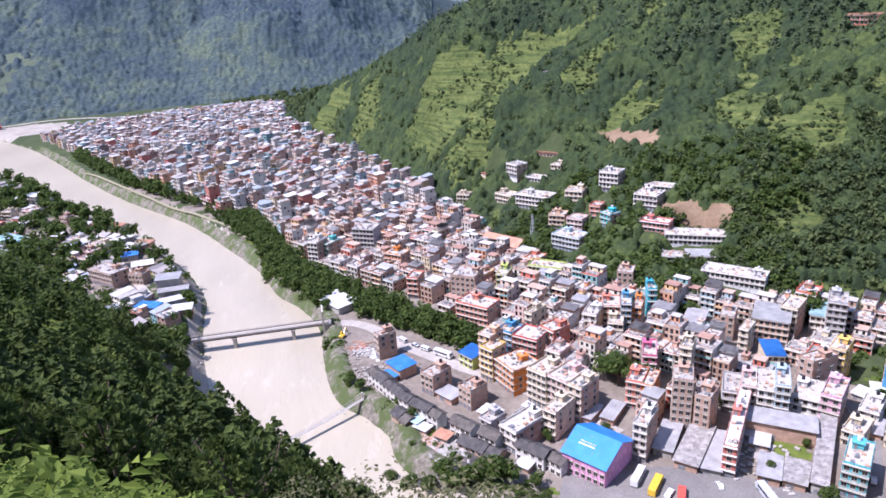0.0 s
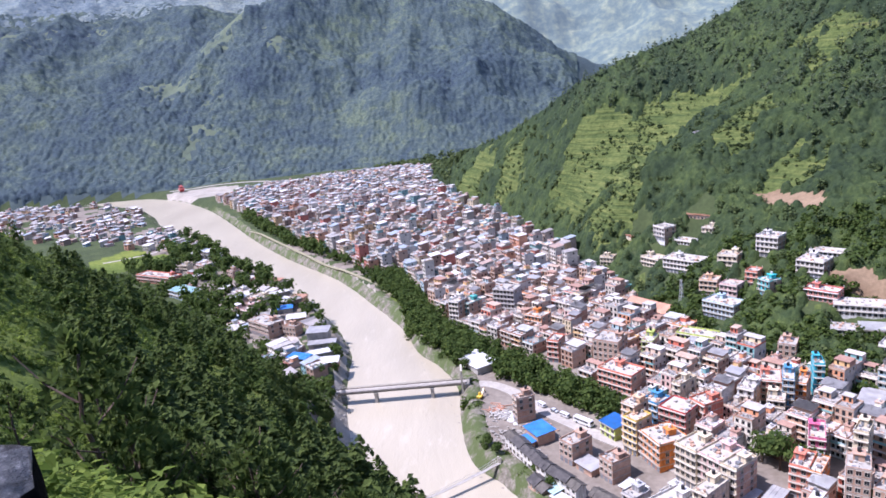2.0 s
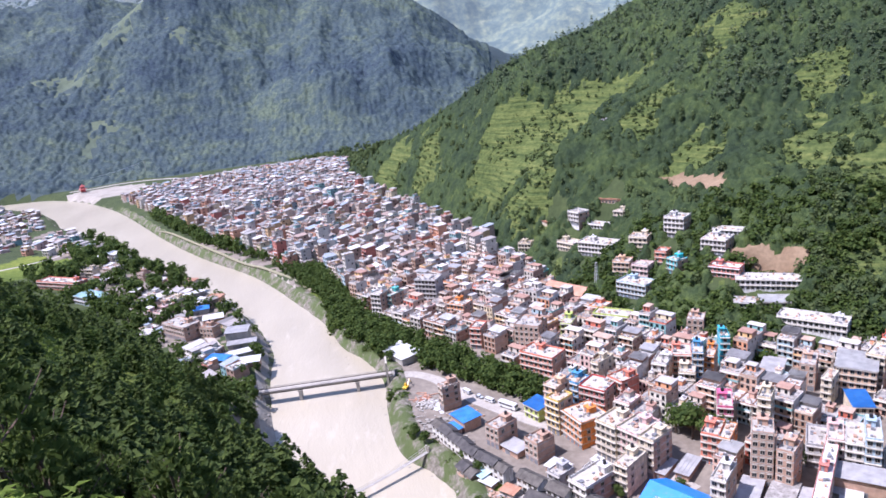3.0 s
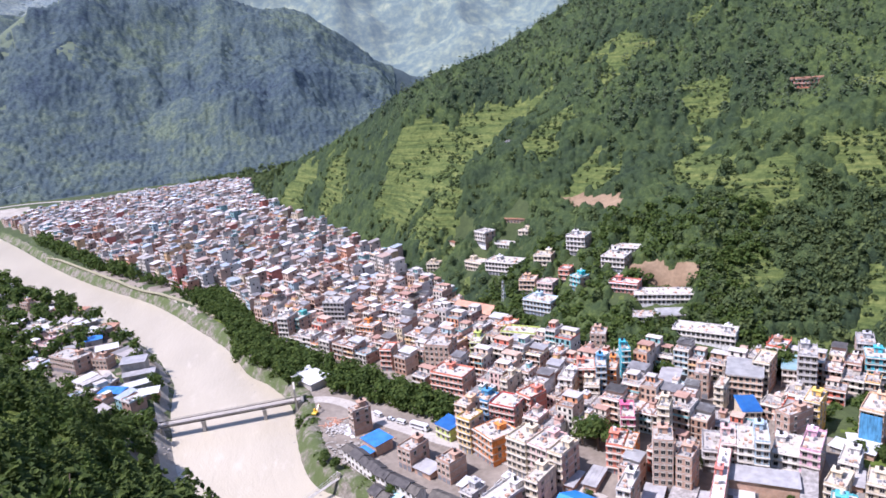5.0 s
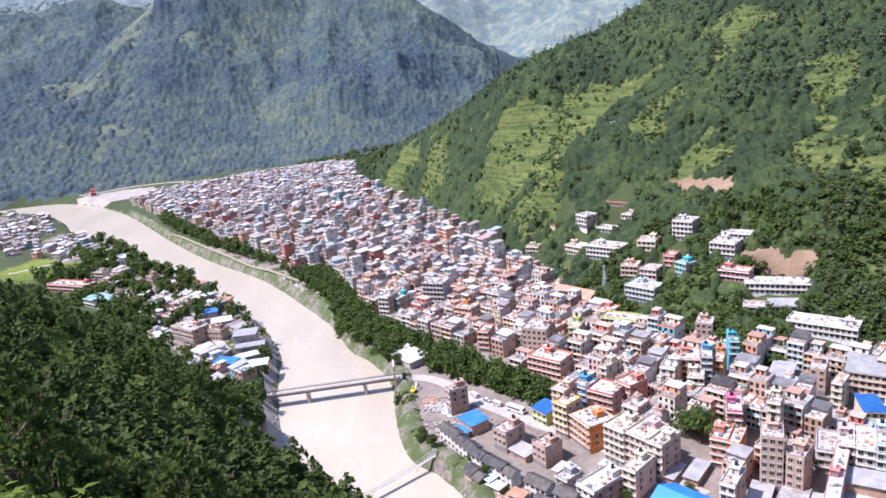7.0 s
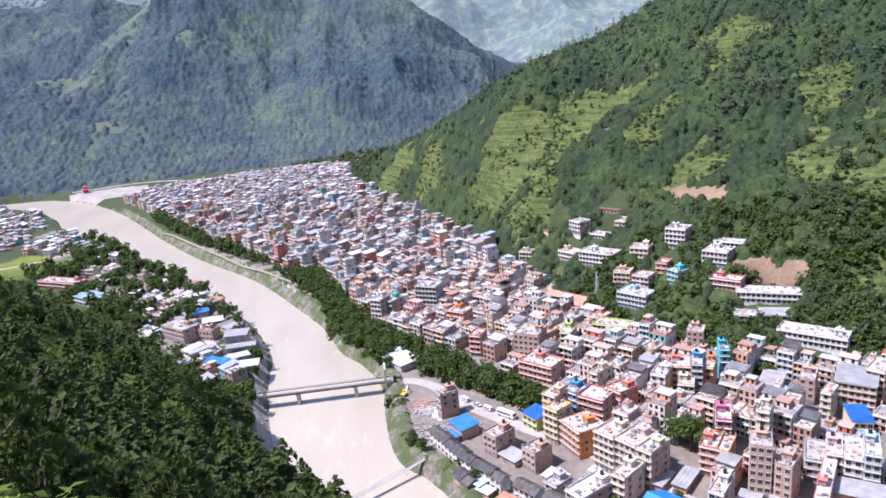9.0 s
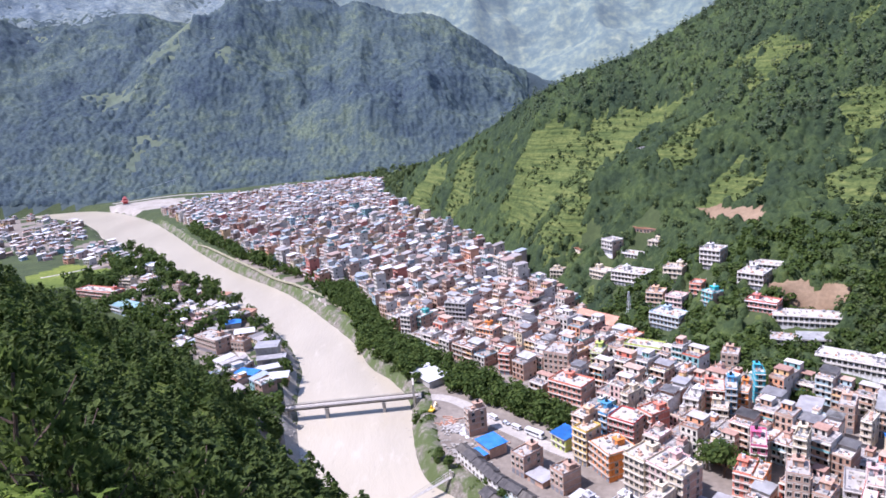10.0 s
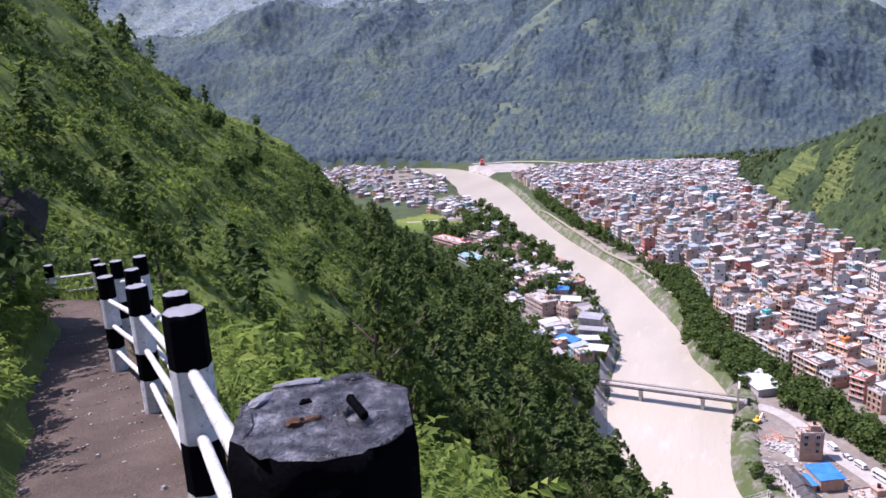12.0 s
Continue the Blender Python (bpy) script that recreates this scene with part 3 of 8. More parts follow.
def polar_places(rng, n, az0, az1, r0, r1, power=1.0):
    az = np.radians(az0 + (az1 - az0) * rng.random(n))
    r = r0 + (r1 - r0) * rng.random(n) ** power
    return r * np.sin(az), r * np.cos(az)


def plant_rows(rng, x, y, keep, smin, smax, kinds):
    x, y = x[keep], y[keep]
    return np.column_stack([x, y, height(x, y) - 0.3, smin + (smax - smin) * rng.random(len(x)), rng.random(len(x)) * 6.28, rng.integers(0, kinds, len(x))])


def woods():
    rng = np.random.default_rng(5)
    # far mountain
    far_grows = lambda x, y: (height(x, y) > 9.8) & (away(BANK_R[::4], x, y) > 14) & ~in_town(x, y) & ~inside(SPIT, x, y) & ~far_open(x, y)
    canopy("far_woods", np.arange(-50, 9, 0.115), np.concatenate([np.arange(1205, 1700, 4.0), np.arange(1700, 2150, 6.5)]), 9.5, 5.5, far_grows, HAZED_FAR_CANOPY, "dense woods over the far mountain side, blue haze painted into their green", 401)
    canopy("high_far_woods", np.arange(-64, 5, 0.2), np.arange(2100, 3350, 14.0), 20, 5, far_grows, HAZED_HIGH_CANOPY, "woods high on the far mountain, haze painted as pale blue", 421)
    # hill over the town
    def clear_of(x, y, more=0.0):
        ok = ~inside(SCAR_POLY, x, y) & ~inside(FIELD_POLY, x, y)
        for ox, oy, rad in CLEARED:
            ok &= (x - ox) ** 2 + (y - oy) ** 2 > (rad + more) ** 2
        return ok
    def hill_grows(x, y):
        u, (az, r) = hill_u(x, y), polar(x, y)
        return (u > 0.005) & ((u < 1.06) | ((az < 6) & (r < 1250))) & (meadowness(x, y) < -0.04) & clear_of(x, y)
    canopy("hill_woods", np.arange(-8, 62, 0.17), np.concatenate([np.arange(285, 640, 1.7), np.arange(640, 1010, 2.6)]), 5.4, 5.0, hill_grows, HILL_CANOPY, "mixed broad-leaved woods on the green hillside", 441)
    x, y = polar_places(rng, 21000, -7, 62, 285, 1000, 0.85)
    u, g = hill_u(x, y), meadowness(x, y)
    az, r = polar(x, y)
    keep = (u > 0.0) & ((u < 1.06) | ((az < 6) & (r < 1250))) & ((rng.random(len(x)) < np.where(g < -0.04, 0.42, 0.42 * np.exp(-2.4 * (g + 0.04)))) | (u > 1.0)) & clear_of(x, y)
    broad = [crown_broad(20 + k, 2.5, 5.4, 44, 0.72) for k in range(5)]
    pines = [crown_pine(30 + k, 1.7, 9.5, 18, 1.0) for k in range(4)]
    rows = plant_rows(rng, x, y, keep, 0.0, 1.0, 5)
    rows[:, 3] = 0.5 + 1.1 * rows[:, 3] ** 2.0
    rows[meadowness(rows[:, 0], rows[:, 1]) > -0.04, 3] *= 0.66
    rows[:, 3] = np.maximum(rows[:, 3], 0.3)
    high = (rows[:, 2] > 108 + 22 * fbm(rows[:, 0], rows[:, 1], 90, 3, 55)) & (polar(rows[:, 0], rows[:, 1])[0] > 6)
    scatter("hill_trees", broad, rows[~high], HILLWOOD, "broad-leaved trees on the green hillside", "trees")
    top = rows[high]
    x, y = polar_places(rng, 5000, 8, 62, 480, 900)
    more = plant_rows(rng, x, y, (hill_u(x, y) > 0.0) & (hill_u(x, y) < 1.06) & (meadowness(x, y) < 0.0) & (height(x, y) > 112 + 22 * fbm(x, y, 90, 3, 55)), 0.6, 1.25, 4)
    top = np.vstack([top, more])
    top[:, 5] = top[:, 5] % 4
    scatter("hill_pines", pines, top, HAZY_HILLPINE, "slender pines on the upper hillside")
    # bushes and tussocks in the meadows
    x, y = polar_places(rng, 46000, -4, 62, 300, 800, 0.9)
    keep = (hill_u(x, y) > 0.0) & (meadowness(x, y) > -0.05) & (fbm(x, y, 14, 3, 97) > 0.0)
    scatter("hill_brush", [crown_broad(80 + k, 1.2, 1.1, 5, 0.8) for k in range(4)], plant_rows(rng, x, y, keep, 0.5, 1.7, 4), HILLWOOD, "low bushes and tussocks in the hill meadows")
    # trees and gardens between the slope houses
    x, y = polar_places(rng, 2900, 7, 38, 318, 450)
    keep = (hill_u(x, y) > 0.0) & (fbm(x, y, 26, 3, 87) > -0.25) & ~inside(SCAR_POLY, x, y) & ~inside(FIELD_POLY, x, y)
    for fx, fy, c, s, w, d in FOOTPRINTS:
        u, v = (x - fx) * c + (y - fy) * s, -(x - fx) * s + (y - fy) * c
        keep &= ~((u > -2) & (u < w + 2) & (v > -4.0) & (v < d + 1.5))
    scatter("garden_trees", [crown_broad(90 + k, 2.6, 5.0, 46, 0.8) for k in range(4)], plant_rows(rng, x, y, keep, 0.6, 1.45, 4), BROAD, "garden trees and bushes between the slope houses", "trees")
    # tall dense trees on the lower hill
    x, y = polar_places(rng, 2600, 33, 62, 262, 500)
    keep = (hill_u(x, y) > -0.02) & (fbm(x, y, 30, 3, 88) > -0.4) & (meadowness(x, y) < -0.10)
    for fx, fy, c, s, w, d in FOOTPRINTS:
        u, v = (x - fx) * c + (y - fy) * s, -(x - fx) * s + (y - fy) * c
        keep &= ~((u > -3) & (u < w + 3) & (v > -9) & (v < d + 3))
    scatter("lower_woods", [crown_broad(94 + k, 3.0, 6.0, 56, 0.8) for k in range(4)], plant_rows(rng, x, y, keep, 0.7, 1.6, 4), HILLWOOD, "tall dense trees on the lower hillside")
    # bushes and gardens beside the red-roofed houses
    x, y = rng.uniform(186, 332, 5200), rng.uniform(60, 236, 5200)
    keep = inside(np.array([(198, 228), (262, 232), (330, 200), (330, 60), (225, 100), (205, 116), (188, 138), (187, 190)], float), x, y) & (fbm(x, y, 11, 3, 89) > -0.25)
    for fx, fy, c, s, w, d in FOOTPRINTS:
        u, v = (x - fx) * c + (y - fy) * s, -(x - fx) * s + (y - fy) * c
        keep &= ~((u > -2) & (u < w + 2) & (v > -3) & (v < d + 2))
    scatter("garden_bushes", [crown_broad(60 + k, 1.4, 1.7, 15, 0.68) for k in range(4)], plant_rows(rng, x, y, keep, 0.5, 1.6, 4), BROAD, "bushes and small garden trees between low houses", "bushes")
    # scrub on the town's river bank
    x, y = rng.uniform(-20, 75, 5200), rng.uniform(150, 330, 5200)
    shore = away(BANK_R, x, y)
    keep = ~inside(RIVER, x, y) & (shore > 3.5) & (shore < np.where(y < 245, 15, 9)) & (fbm(x, y, 9, 3, 99) > -0.05)
    for fx, fy, c, s, w, d in FOOTPRINTS:
        u, v = (x - fx) * c + (y - fy) * s, -(x - fx) * s + (y - fy) * c
        keep &= ~((u > -1) & (u < w + 1) & (v > -1.5) & (v < d + 1))
    scatter("bank_scrub", [crown_broad(66 + k, 1.2, 1.4, 26, 0.42) for k in range(4)], plant_rows(rng, x, y, keep, 0.45, 1.5, 4), BROAD, "scrub and weeds on the river bank below the sheds", "bushes")
    # woods at the foot of the near slope, beside the village
    x, y = polar_places(rng, 5200, -36, -8, 300, 720, 0.9)
    q = DOWN[0] * x + DOWN[1] * y
    foot = np.interp(polar(x, y)[0], [-36, -31, -25, -20, -15], [860, 730, 590, 440, 345])
    keep = (height(x, y) > 6.5) & (polar(x, y)[1] < foot) & (away(BANK_L, x, y) > 9) & ~inside(RIVER, x, y) & ~inside(GREEN_FIELD, x, y) & (fbm(x, y, 24, 3, 103) > -0.5)
    for fx, fy, c, s, w, d in FOOTPRINTS:
        u, v = (x - fx) * c + (y - fy) * s, -(x - fx) * s + (y - fy) * c
        keep &= ~((u > -2) & (u < w + 2) & (v > -7) & (v < d + 2))
    scatter("foot_woods", [crown_broad(105 + k, 3.0, 6.2, 32, 1.0) for k in range(4)], plant_rows(rng, x, y, keep, 0.5, 1.2, 4), BROAD, "dark trees between the slope and the village", "trees")
    # the tree belt between the river road and the town
    x, y = rng.uniform(-90, 62, 4600), rng.uniform(270, 545, 4600)
    keep = inside(TREE_STRIP, x, y)
    for fx, fy, c, s, w, d in FOOTPRINTS:
        u, v = (x - fx) * c + (y - fy) * s, -(x - fx) * s + (y - fy) * c
        keep &= ~((u > -2) & (u < w + 2) & (v > -3) & (v < d + 2))
    scatter("belt_trees", [crown_broad(125 + k, 3.2, 7.4, 64, 0.78) for k in range(4)], plant_rows(rng, x, y, keep, 0.65, 1.2, 4), BROAD, "dense green belt of trees beside the river road", "trees")
    # trees between the houses of the town
    x, y = polar_places(rng, 2600, -30, 40, 330, 1200)
    keep = in_town(x, y) & (fbm(x, y, 60, 3, 101) > 0.05) & (away(BANK_R, x, y) > 12)
    scatter("town_gardens", [crown_broad(85 + k, 2.4, 6.5, 34, 0.75) for k in range(4)], plant_rows(rng, x, y, keep, 0.7, 1.5, 4), BROAD, "garden trees between the crowded houses", "trees")
    # low trees round the hill's end
    x, y = polar_places(rng, 3200, -8, 6, 880, 1260)
    keep = ~in_town(x, y) & (height(x, y) < 120) & (away(BANK_R, x, y) > 25)
    scatter("toe_woods", [crown_broad(25 + k, 3.0, 5.2, 17, 1.45) for k in range(5)], plant_rows(rng, x, y, keep, 0.9, 2.0, 5), HILLWOOD, "trees round the end of the green hill")
    # near slope
    x, y = polar_places(rng, 5600, -62, 48, 36, 330, 0.78)
    az, r = polar(x, y)
    q = DOWN[0] * x + DOWN[1] * y
    z = height(x, y)
    over = EYE_Z - 0.9 * q - z
    keep = (z > 9) & (fbm(x, y, 36, 3, 91) < 0.32) & ((az > -33) | (rng.random(len(x)) < 0.07)) & (q < 172) & (away(PATH_LINE[:, :2], x, y) > 9) & ~inside(RIVER, x, y)
    pine_k = [crown_pine(40 + k, 2.0, 7.0, 125, 0.46) for k in range(5)]
    broad_k = [crown_broad(50 + k, 2.4, 4.8, 140, 0.48) for k in range(3)]
    rows = plant_rows(rng, x, y, keep, 0.75, 1.5, 5)
    low = (rng.random(len(rows)) < 0.5) & (np.hypot(rows[:, 0], rows[:, 1]) > 115)
    rows[:, 3] = np.minimum(rows[:, 3], np.maximum(0.35, (EYE_Z - 0.9 * (DOWN[0] * rows[:, 0] + DOWN[1] * rows[:, 1]) - rows[:, 2] + 1.5) / 9.0))
    # brush under and between the trees
    x, y = polar_places(rng, 11000, -63, 50, 40, 330, 0.75)
    q = DOWN[0] * x + DOWN[1] * y
    z = height(x, y)
    keep = (z > 6) & (q < 176) & ~inside(RIVER, x, y) & (fbm(x, y, 14, 3, 95) > -0.35)
    brush = plant_rows(rng, x, y, keep, 0.5, 1.3, 4)
    x, y = polar_places(rng, 18000, -64, -26, 30, 260, 0.75)
    keep = (height(x, y) > 9) & (fbm(x, y, 12, 4, 98) > -0.18) & (away(PATH_LINE[:, :2], x, y) > 5)
    grassy = plant_rows(rng, x, y, keep, 0.35, 1.1, 4)
    x, y = polar_places(rng, 5200, -64, -24, 26, 260, 0.75)
    keep = (height(x, y) > 9) & (fbm(x, y, 20, 3, 107) > 0.06) & (away(PATH_LINE[:, :2], x, y) > 6)
    scatter("slope_shrubs", [crown_broad(115 + k, 1.5, 1.7, 34, 0.30) for k in range(4)], plant_rows(rng, x, y, keep, 0.45, 1.35, 4), BROAD, "dark green shrubs on the grassy slope", "shrubs")
    scatter("slope_brush", [crown_broad(65 + k, 1.15, 0.9, 10, 0.37) for k in range(4)], grassy, SHRUB, "tussocks and bushes on the grassy slope")
    scatter("brush", [crown_broad(70 + k, 1.1, 1.2, 11, 0.36) for k in range(4)], brush, SHRUB, "low green brush on the steep slope")
    x, y = polar_places(rng, 3000, -64, 40, 21, 62, 0.8)
    keep = (away(PATH_LINE[:, :2], x, y) > 1.6) & (fbm(x, y, 5, 3, 96) > -0.3)
    brush = plant_rows(rng, x, y, keep, 0.5, 1.1, 4)
    brush[:, 3] *= np.clip(np.hypot(brush[:, 0], brush[:, 1]) / 22, 0.5, 1.6)
    scatter("near_brush", [crown_broad(75 + k, 0.85, 0.85, 36, 0.11) for k in range(4)], brush, SHRUB, "ferns and low leafy plants on the near slope")
    x, y = polar_places(rng, 1500, -60, 12, 8, 24, 0.8)
    keep = (away(PATH_LINE[:, :2], x, y) > 1.8) & (fbm(x, y, 5, 3, 96) > -0.35)
    scatter("near_weeds", [crown_broad(55 + k, 0.62, 0.75, 48, 0.08) for k in range(4)], plant_rows(rng, x, y, keep, 0.6, 1.4, 4), FERN, "leafy weeds and bushes below the path")
    return rows[~low], rows[low], pine_k, broad_k


def trunk_mesh(h, r, seed, limbs=4):
    """A tapered, slightly bent trunk with limbs."""
    rng = random.Random(seed)
    bm = bmesh.new()

    def tube(pts, r0, r1, seg=7):
        rings = []
        for k, p in enumerate(pts):
            rr = r0 + (r1 - r0) * k / (len(pts) - 1)
            rings.append([bm.verts.new((p[0] + rr * math.cos(a), p[1] + rr * math.sin(a), p[2])) for a in (2 * math.pi * i / seg for i in range(seg))])
        for a, b in zip(rings[:-1], rings[1:]):
            for i in range(seg):
                bm.faces.new((a[i], a[(i + 1) % seg], b[(i + 1) % seg], b[i]))
        bm.faces.new(rings[-1])

    bend = [(rng.uniform(-0.12, 0.12) * h * 0.3 * k / 4, rng.uniform(-0.12, 0.12) * h * 0.3 * k / 4, -0.6 + (h + 0.6) * k / 4) for k in range(5)]
    tube(bend, r, r * 0.35)
    for k in range(limbs):
        a, z0 = k * 2.4 + rng.random(), h * (0.45 + 0.12 * k)
        p = bend[min(4, int(z0 / h * 4))]
        tube([(p[0], p[1], z0), (p[0] + math.cos(a) * h * 0.12, p[1] + math.sin(a) * h * 0.12, z0 + h * 0.08), (p[0] + math.cos(a) * h * 0.22, p[1] + math.sin(a) * h * 0.22, z0 + h * 0.2)], r * 0.4, r * 0.15, 5)
    me = bpy.data.meshes.new("trunk")
    bmesh.ops.recalc_face_normals(bm, faces=bm.faces)
    bm.to_mesh(me)
    bm.free()
    me.materials.append(BARK)
    return me


def tree_kind(name, label, crown, lift, material, h, r, seed, group):
    """A tree as a thing: trunk and crown."""
    rt = new(name)
    tagged(rt, label, "tree", group)
    t = new("trunk", trunk_mesh(h, r, seed))
    t.parent = rt
    v = crown[0] + [0, 0, lift]
    c = new("crown", mesh_from("crown", v, crown[1], [material]))
    c.parent = rt
    return rt


def set_trees(kinds, rows):
    used = set()
    for x, y, z, s, a, k in rows:
        kind = kinds[int(k) % len(kinds)]
        m = pose(x, y, z, 0, 0, math.degrees(a))
        if int(k) not in used:
            used.add(int(k))
            kind.matrix_basis = m
            kind.scale = (s, s, s)
        else:
            copy_thing(kind, m).scale = (s, s, s)
    for k, kind in enumerate(kinds):
        if k not in used:
            kind.location = (0, -400, 100)


def place_woods():
    pines, low, pine_k, broad_k = woods()
    low[:, 5] = low[:, 5] % 3
    pines[:, 2] += 1.2 * pines[:, 3]
    near = np.argsort(np.hypot(pines[:, 0], pines[:, 1]))
    first, rest = pines[near[:220]].copy(), pines[near[220:]]
    first[:, 2] -= 1.2 * first[:, 3]
    kinds = [tree_kind("pine_tree", "young pine with a brushy crown on the steep slope", crown_needles(140 + k, 1.9, 7.2, 125, 8), 2.2, PINE, 8.6, 0.15, k, "pines of the near slope") for k in range(6)]
    first[:, 5] = np.arange(len(first)) % 6
    set_trees(kinds, first)
    scatter("pine_woods", pine_k, rest, PINE, "dense young pines covering the steep near slope")
    scatter("shrub_woods", broad_k, low, BROAD, "broad-leaved trees among the pines on the near slope")
    # trees in and beside the town
    spots = ((104, 229, 1.9), (109, 223, 1.6), (100, 235, 1.5), (127, 201, 1.15), (124, 204, 0.9), (143, 239, 1.1), (112, 215, 0.7), (131, 168, 0.6), (32, 190, 1.2), (40, 188, 1.3), (47, 187, 1.2),
             (26, 197, 1.0), (16, 240, 0.7), (20, 232, 0.7), (55, 182, 0.8), (139, 152, 0.8), (190, 192, 0.9), (196, 186, 0.9), (88, 203, 0.5), (66, 204, 0.6), (1, 258, 0.8), (-2, 264, 0.7), (149, 176, 0.5), (14, 200, 0.9), (20, 196, 1.0), (8, 206, 0.7), (28, 192, 1.1), (36, 187, 1.1), (-4, 262, 0.5), (-12, 345, 0.9), (-17, 352, 0.9), (212, 256, 1.7), (217, 250, 1.5), (208, 262, 1.4), (222, 258, 1.4), (214, 266, 1.5))
    kinds = [tree_kind("broadleaf_tree", "leafy dark green broad-leaved tree beside houses", crown_broad(160 + k, 4.0, 6.0, 620, 0.46), 1.6, BROAD, 5.5, 0.26, 20 + k, "town trees") for k in range(4)]
    arr = np.array([(x, y, z_at(x, y), s, x, i % 4) for i, (x, y, s) in enumerate(spots)])
    set_trees(kinds, arr)
    rng = np.random.default_rng(31)
    x, y = rng.uniform(-330, 330, 18000), rng.uniform(110, 860, 18000)
    bank_r, bank_l = away(BANK_R, x, y), away(BANK_L, x, y)
    wet = inside(RIVER, x, y)
    az, r = polar(x, y)
    strip = inside(TREE_STRIP, x, y)
    edge = in_town(x, y) & (bank_r > 10) & (bank_r < 25) & (y > 360)
    left = (rng.random(18000) < 0.55) & inside(np.array([(-300, 690), (-238, 640), (-190, 560), (-165, 520), (-196, 480), (-215, 470), (-260, 560), (-330, 640)], float), x, y) & (fbm(x, y, 22, 3, 20) > 0.02)
    leftedge = ~wet & (bank_l < 14) & (bank_l > 4) & (x < -75) & (rng.random(18000) < 0.45)
    gully = inside(np.array([(256, 240), (214, 205), (190, 186), (205, 172), (240, 190), (275, 205), (290, 235)], float), x, y) & (rng.random(18000) < 0.8)
    right = inside(np.array([(205, 150), (232, 128), (330, 120), (330, 230), (262, 215), (225, 190)], float), x, y) & (rng.random(18000) < 0.7)
    river_edge = inside(np.array([(-12, 310), (-6, 262), (8, 236), (20, 210), (55, 175), (70, 165), (62, 150), (18, 204), (-10, 262), (-16, 310)], float), x, y) & ~wet & (rng.random(18000) < 0.5)
    flats = ~wet & (height(x, y) < 16) & (DOWN[0] * x + DOWN[1] * y > 172) & (x < -80 - (y - 330) * 0.35) & (bank_l > 4) & ~in_town(x, y) & (fbm(x, y, 40, 3, 19) > 0.12) & (rng.random(18000) < 0.6)
    clear = np.ones(18000, bool)
    for ox, oy, rad in CLEARED:
        clear &= (x - ox) ** 2 + (y - oy) ** 2 > (rad * 0.8) ** 2
    keep = (flats | strip | edge | left | leftedge | gully | right | river_edge) & clear & ~wet
    rows = plant_rows(rng, x, y, keep, 0.55, 1.25, 5)
    rows[:, 3] *= np.where((np.hypot(rows[:, 0] - 20, rows[:, 1] - 220) < 70) & ~inside(TREE_STRIP, rows[:, 0], rows[:, 1]), 0.55, 1.0)
    rows[:, 3] *= np.where((rows[:, 0] < -140) & (rows[:, 1] > 400), 1.5, 1.0)
    scatter("riverside_trees", [crown_broad(180 + k, 3.3, 7.0, 64, 0.94) for k in range(5)], rows, BROAD, "bushy green trees along the river bank and gullies", "trees")

# town materials
def painted(name, c, dirt=0.55):
    """Weathered wall paint: blotches, streaks down the wall and grain."""
    m = Mat(name, 0.85, 0, 0.25)
    mp = m.n("Mapping")
    mp.inputs["Scale"].default_value = (1.3, 1.3, 0.22)
    m.link(m.pos(), mp.inputs["Vector"])
    streak = m.ramp(m.noise(1.1, 5, 0.65, mp.outputs[0]), [(0.35, (dirt, dirt * 0.97, dirt * 0.92)), (0.62, (1, 1, 1))])
    spot = m.ramp(m.noise(0.35, 6, 0.7), [(0.3, (0.78, 0.76, 0.73)), (0.6, (1.05, 1.05, 1.05))])
    c = m.mix(1.0, c, streak, "MULTIPLY") if not isinstance(c, tuple) else m.mix(1.0, c, streak, "MULTIPLY")
    m.color(m.mix(1.0, c, spot, "MULTIPLY"))
    m.bump(m.noise(5, 4), 0.2, 0.03)
    return m.m


def palette(name, stops, by_island):
    """Weathered wall colours that differ from house to house."""
    m = Mat(name, 0.85, 0, 0.25)
    pick = m.ramp(m.island() if by_island else m.rnd(), [(i / len(stops), c) for i, c in enumerate(stops)], True)
    spot = m.ramp(m.noise(0.5, 6, 0.7), [(0.3, (0.70, 0.68, 0.66)), (0.62, (1.05, 1.05, 1.05))])
    m.color(m.mix(1.0, pick, spot, "MULTIPLY"))
    return m.m


def brick_material():
    m = Mat("brick_wall", 0.92, 0, 0.2)
    t = m.n("TexBrick", Scale=1.6, **{"Mortar Size": 0.03})
    for k, c in (("Color1", (0.42, 0.245, 0.175)), ("Color2", (0.50, 0.32, 0.235)), ("Mortar", (0.46, 0.36, 0.29))):
        t.inputs[k].default_value = (*c, 1)
    sw = m.n("Mapping")
    sw.inputs["Rotation"].default_value = (radians(90), 0, radians(40))
    m.link(m.pos(), sw.inputs["Vector"])
    m.link(sw.outputs[0], t.inputs["Vector"])
    spot = m.ramp(m.noise(0.4, 6, 0.7), [(0.3, (0.70, 0.68, 0.66)), (0.62, (1.1, 1.08, 1.05))])
    m.color(m.mix(1.0, t.outputs[0], spot, "MULTIPLY"))
    return m.m


def sheet(name, a, b, rough=0.45):
    """Corrugated sheet metal with faded patches."""
    m = Mat(name, rough, 0.0, 0.5)
    big = m.ramp(m.noise(0.25, 5, 0.6), [(0.35, a), (0.65, b)])
    rust = m.ramp(m.noise(0.6, 8, 0.75), [(0.54, (0, 0, 0)), (0.72, (1, 1, 1))])
    m.color(m.mix(m.math("MULTIPLY", rust, 0.5), big, (0.20, 0.14, 0.105)))
    return m.m


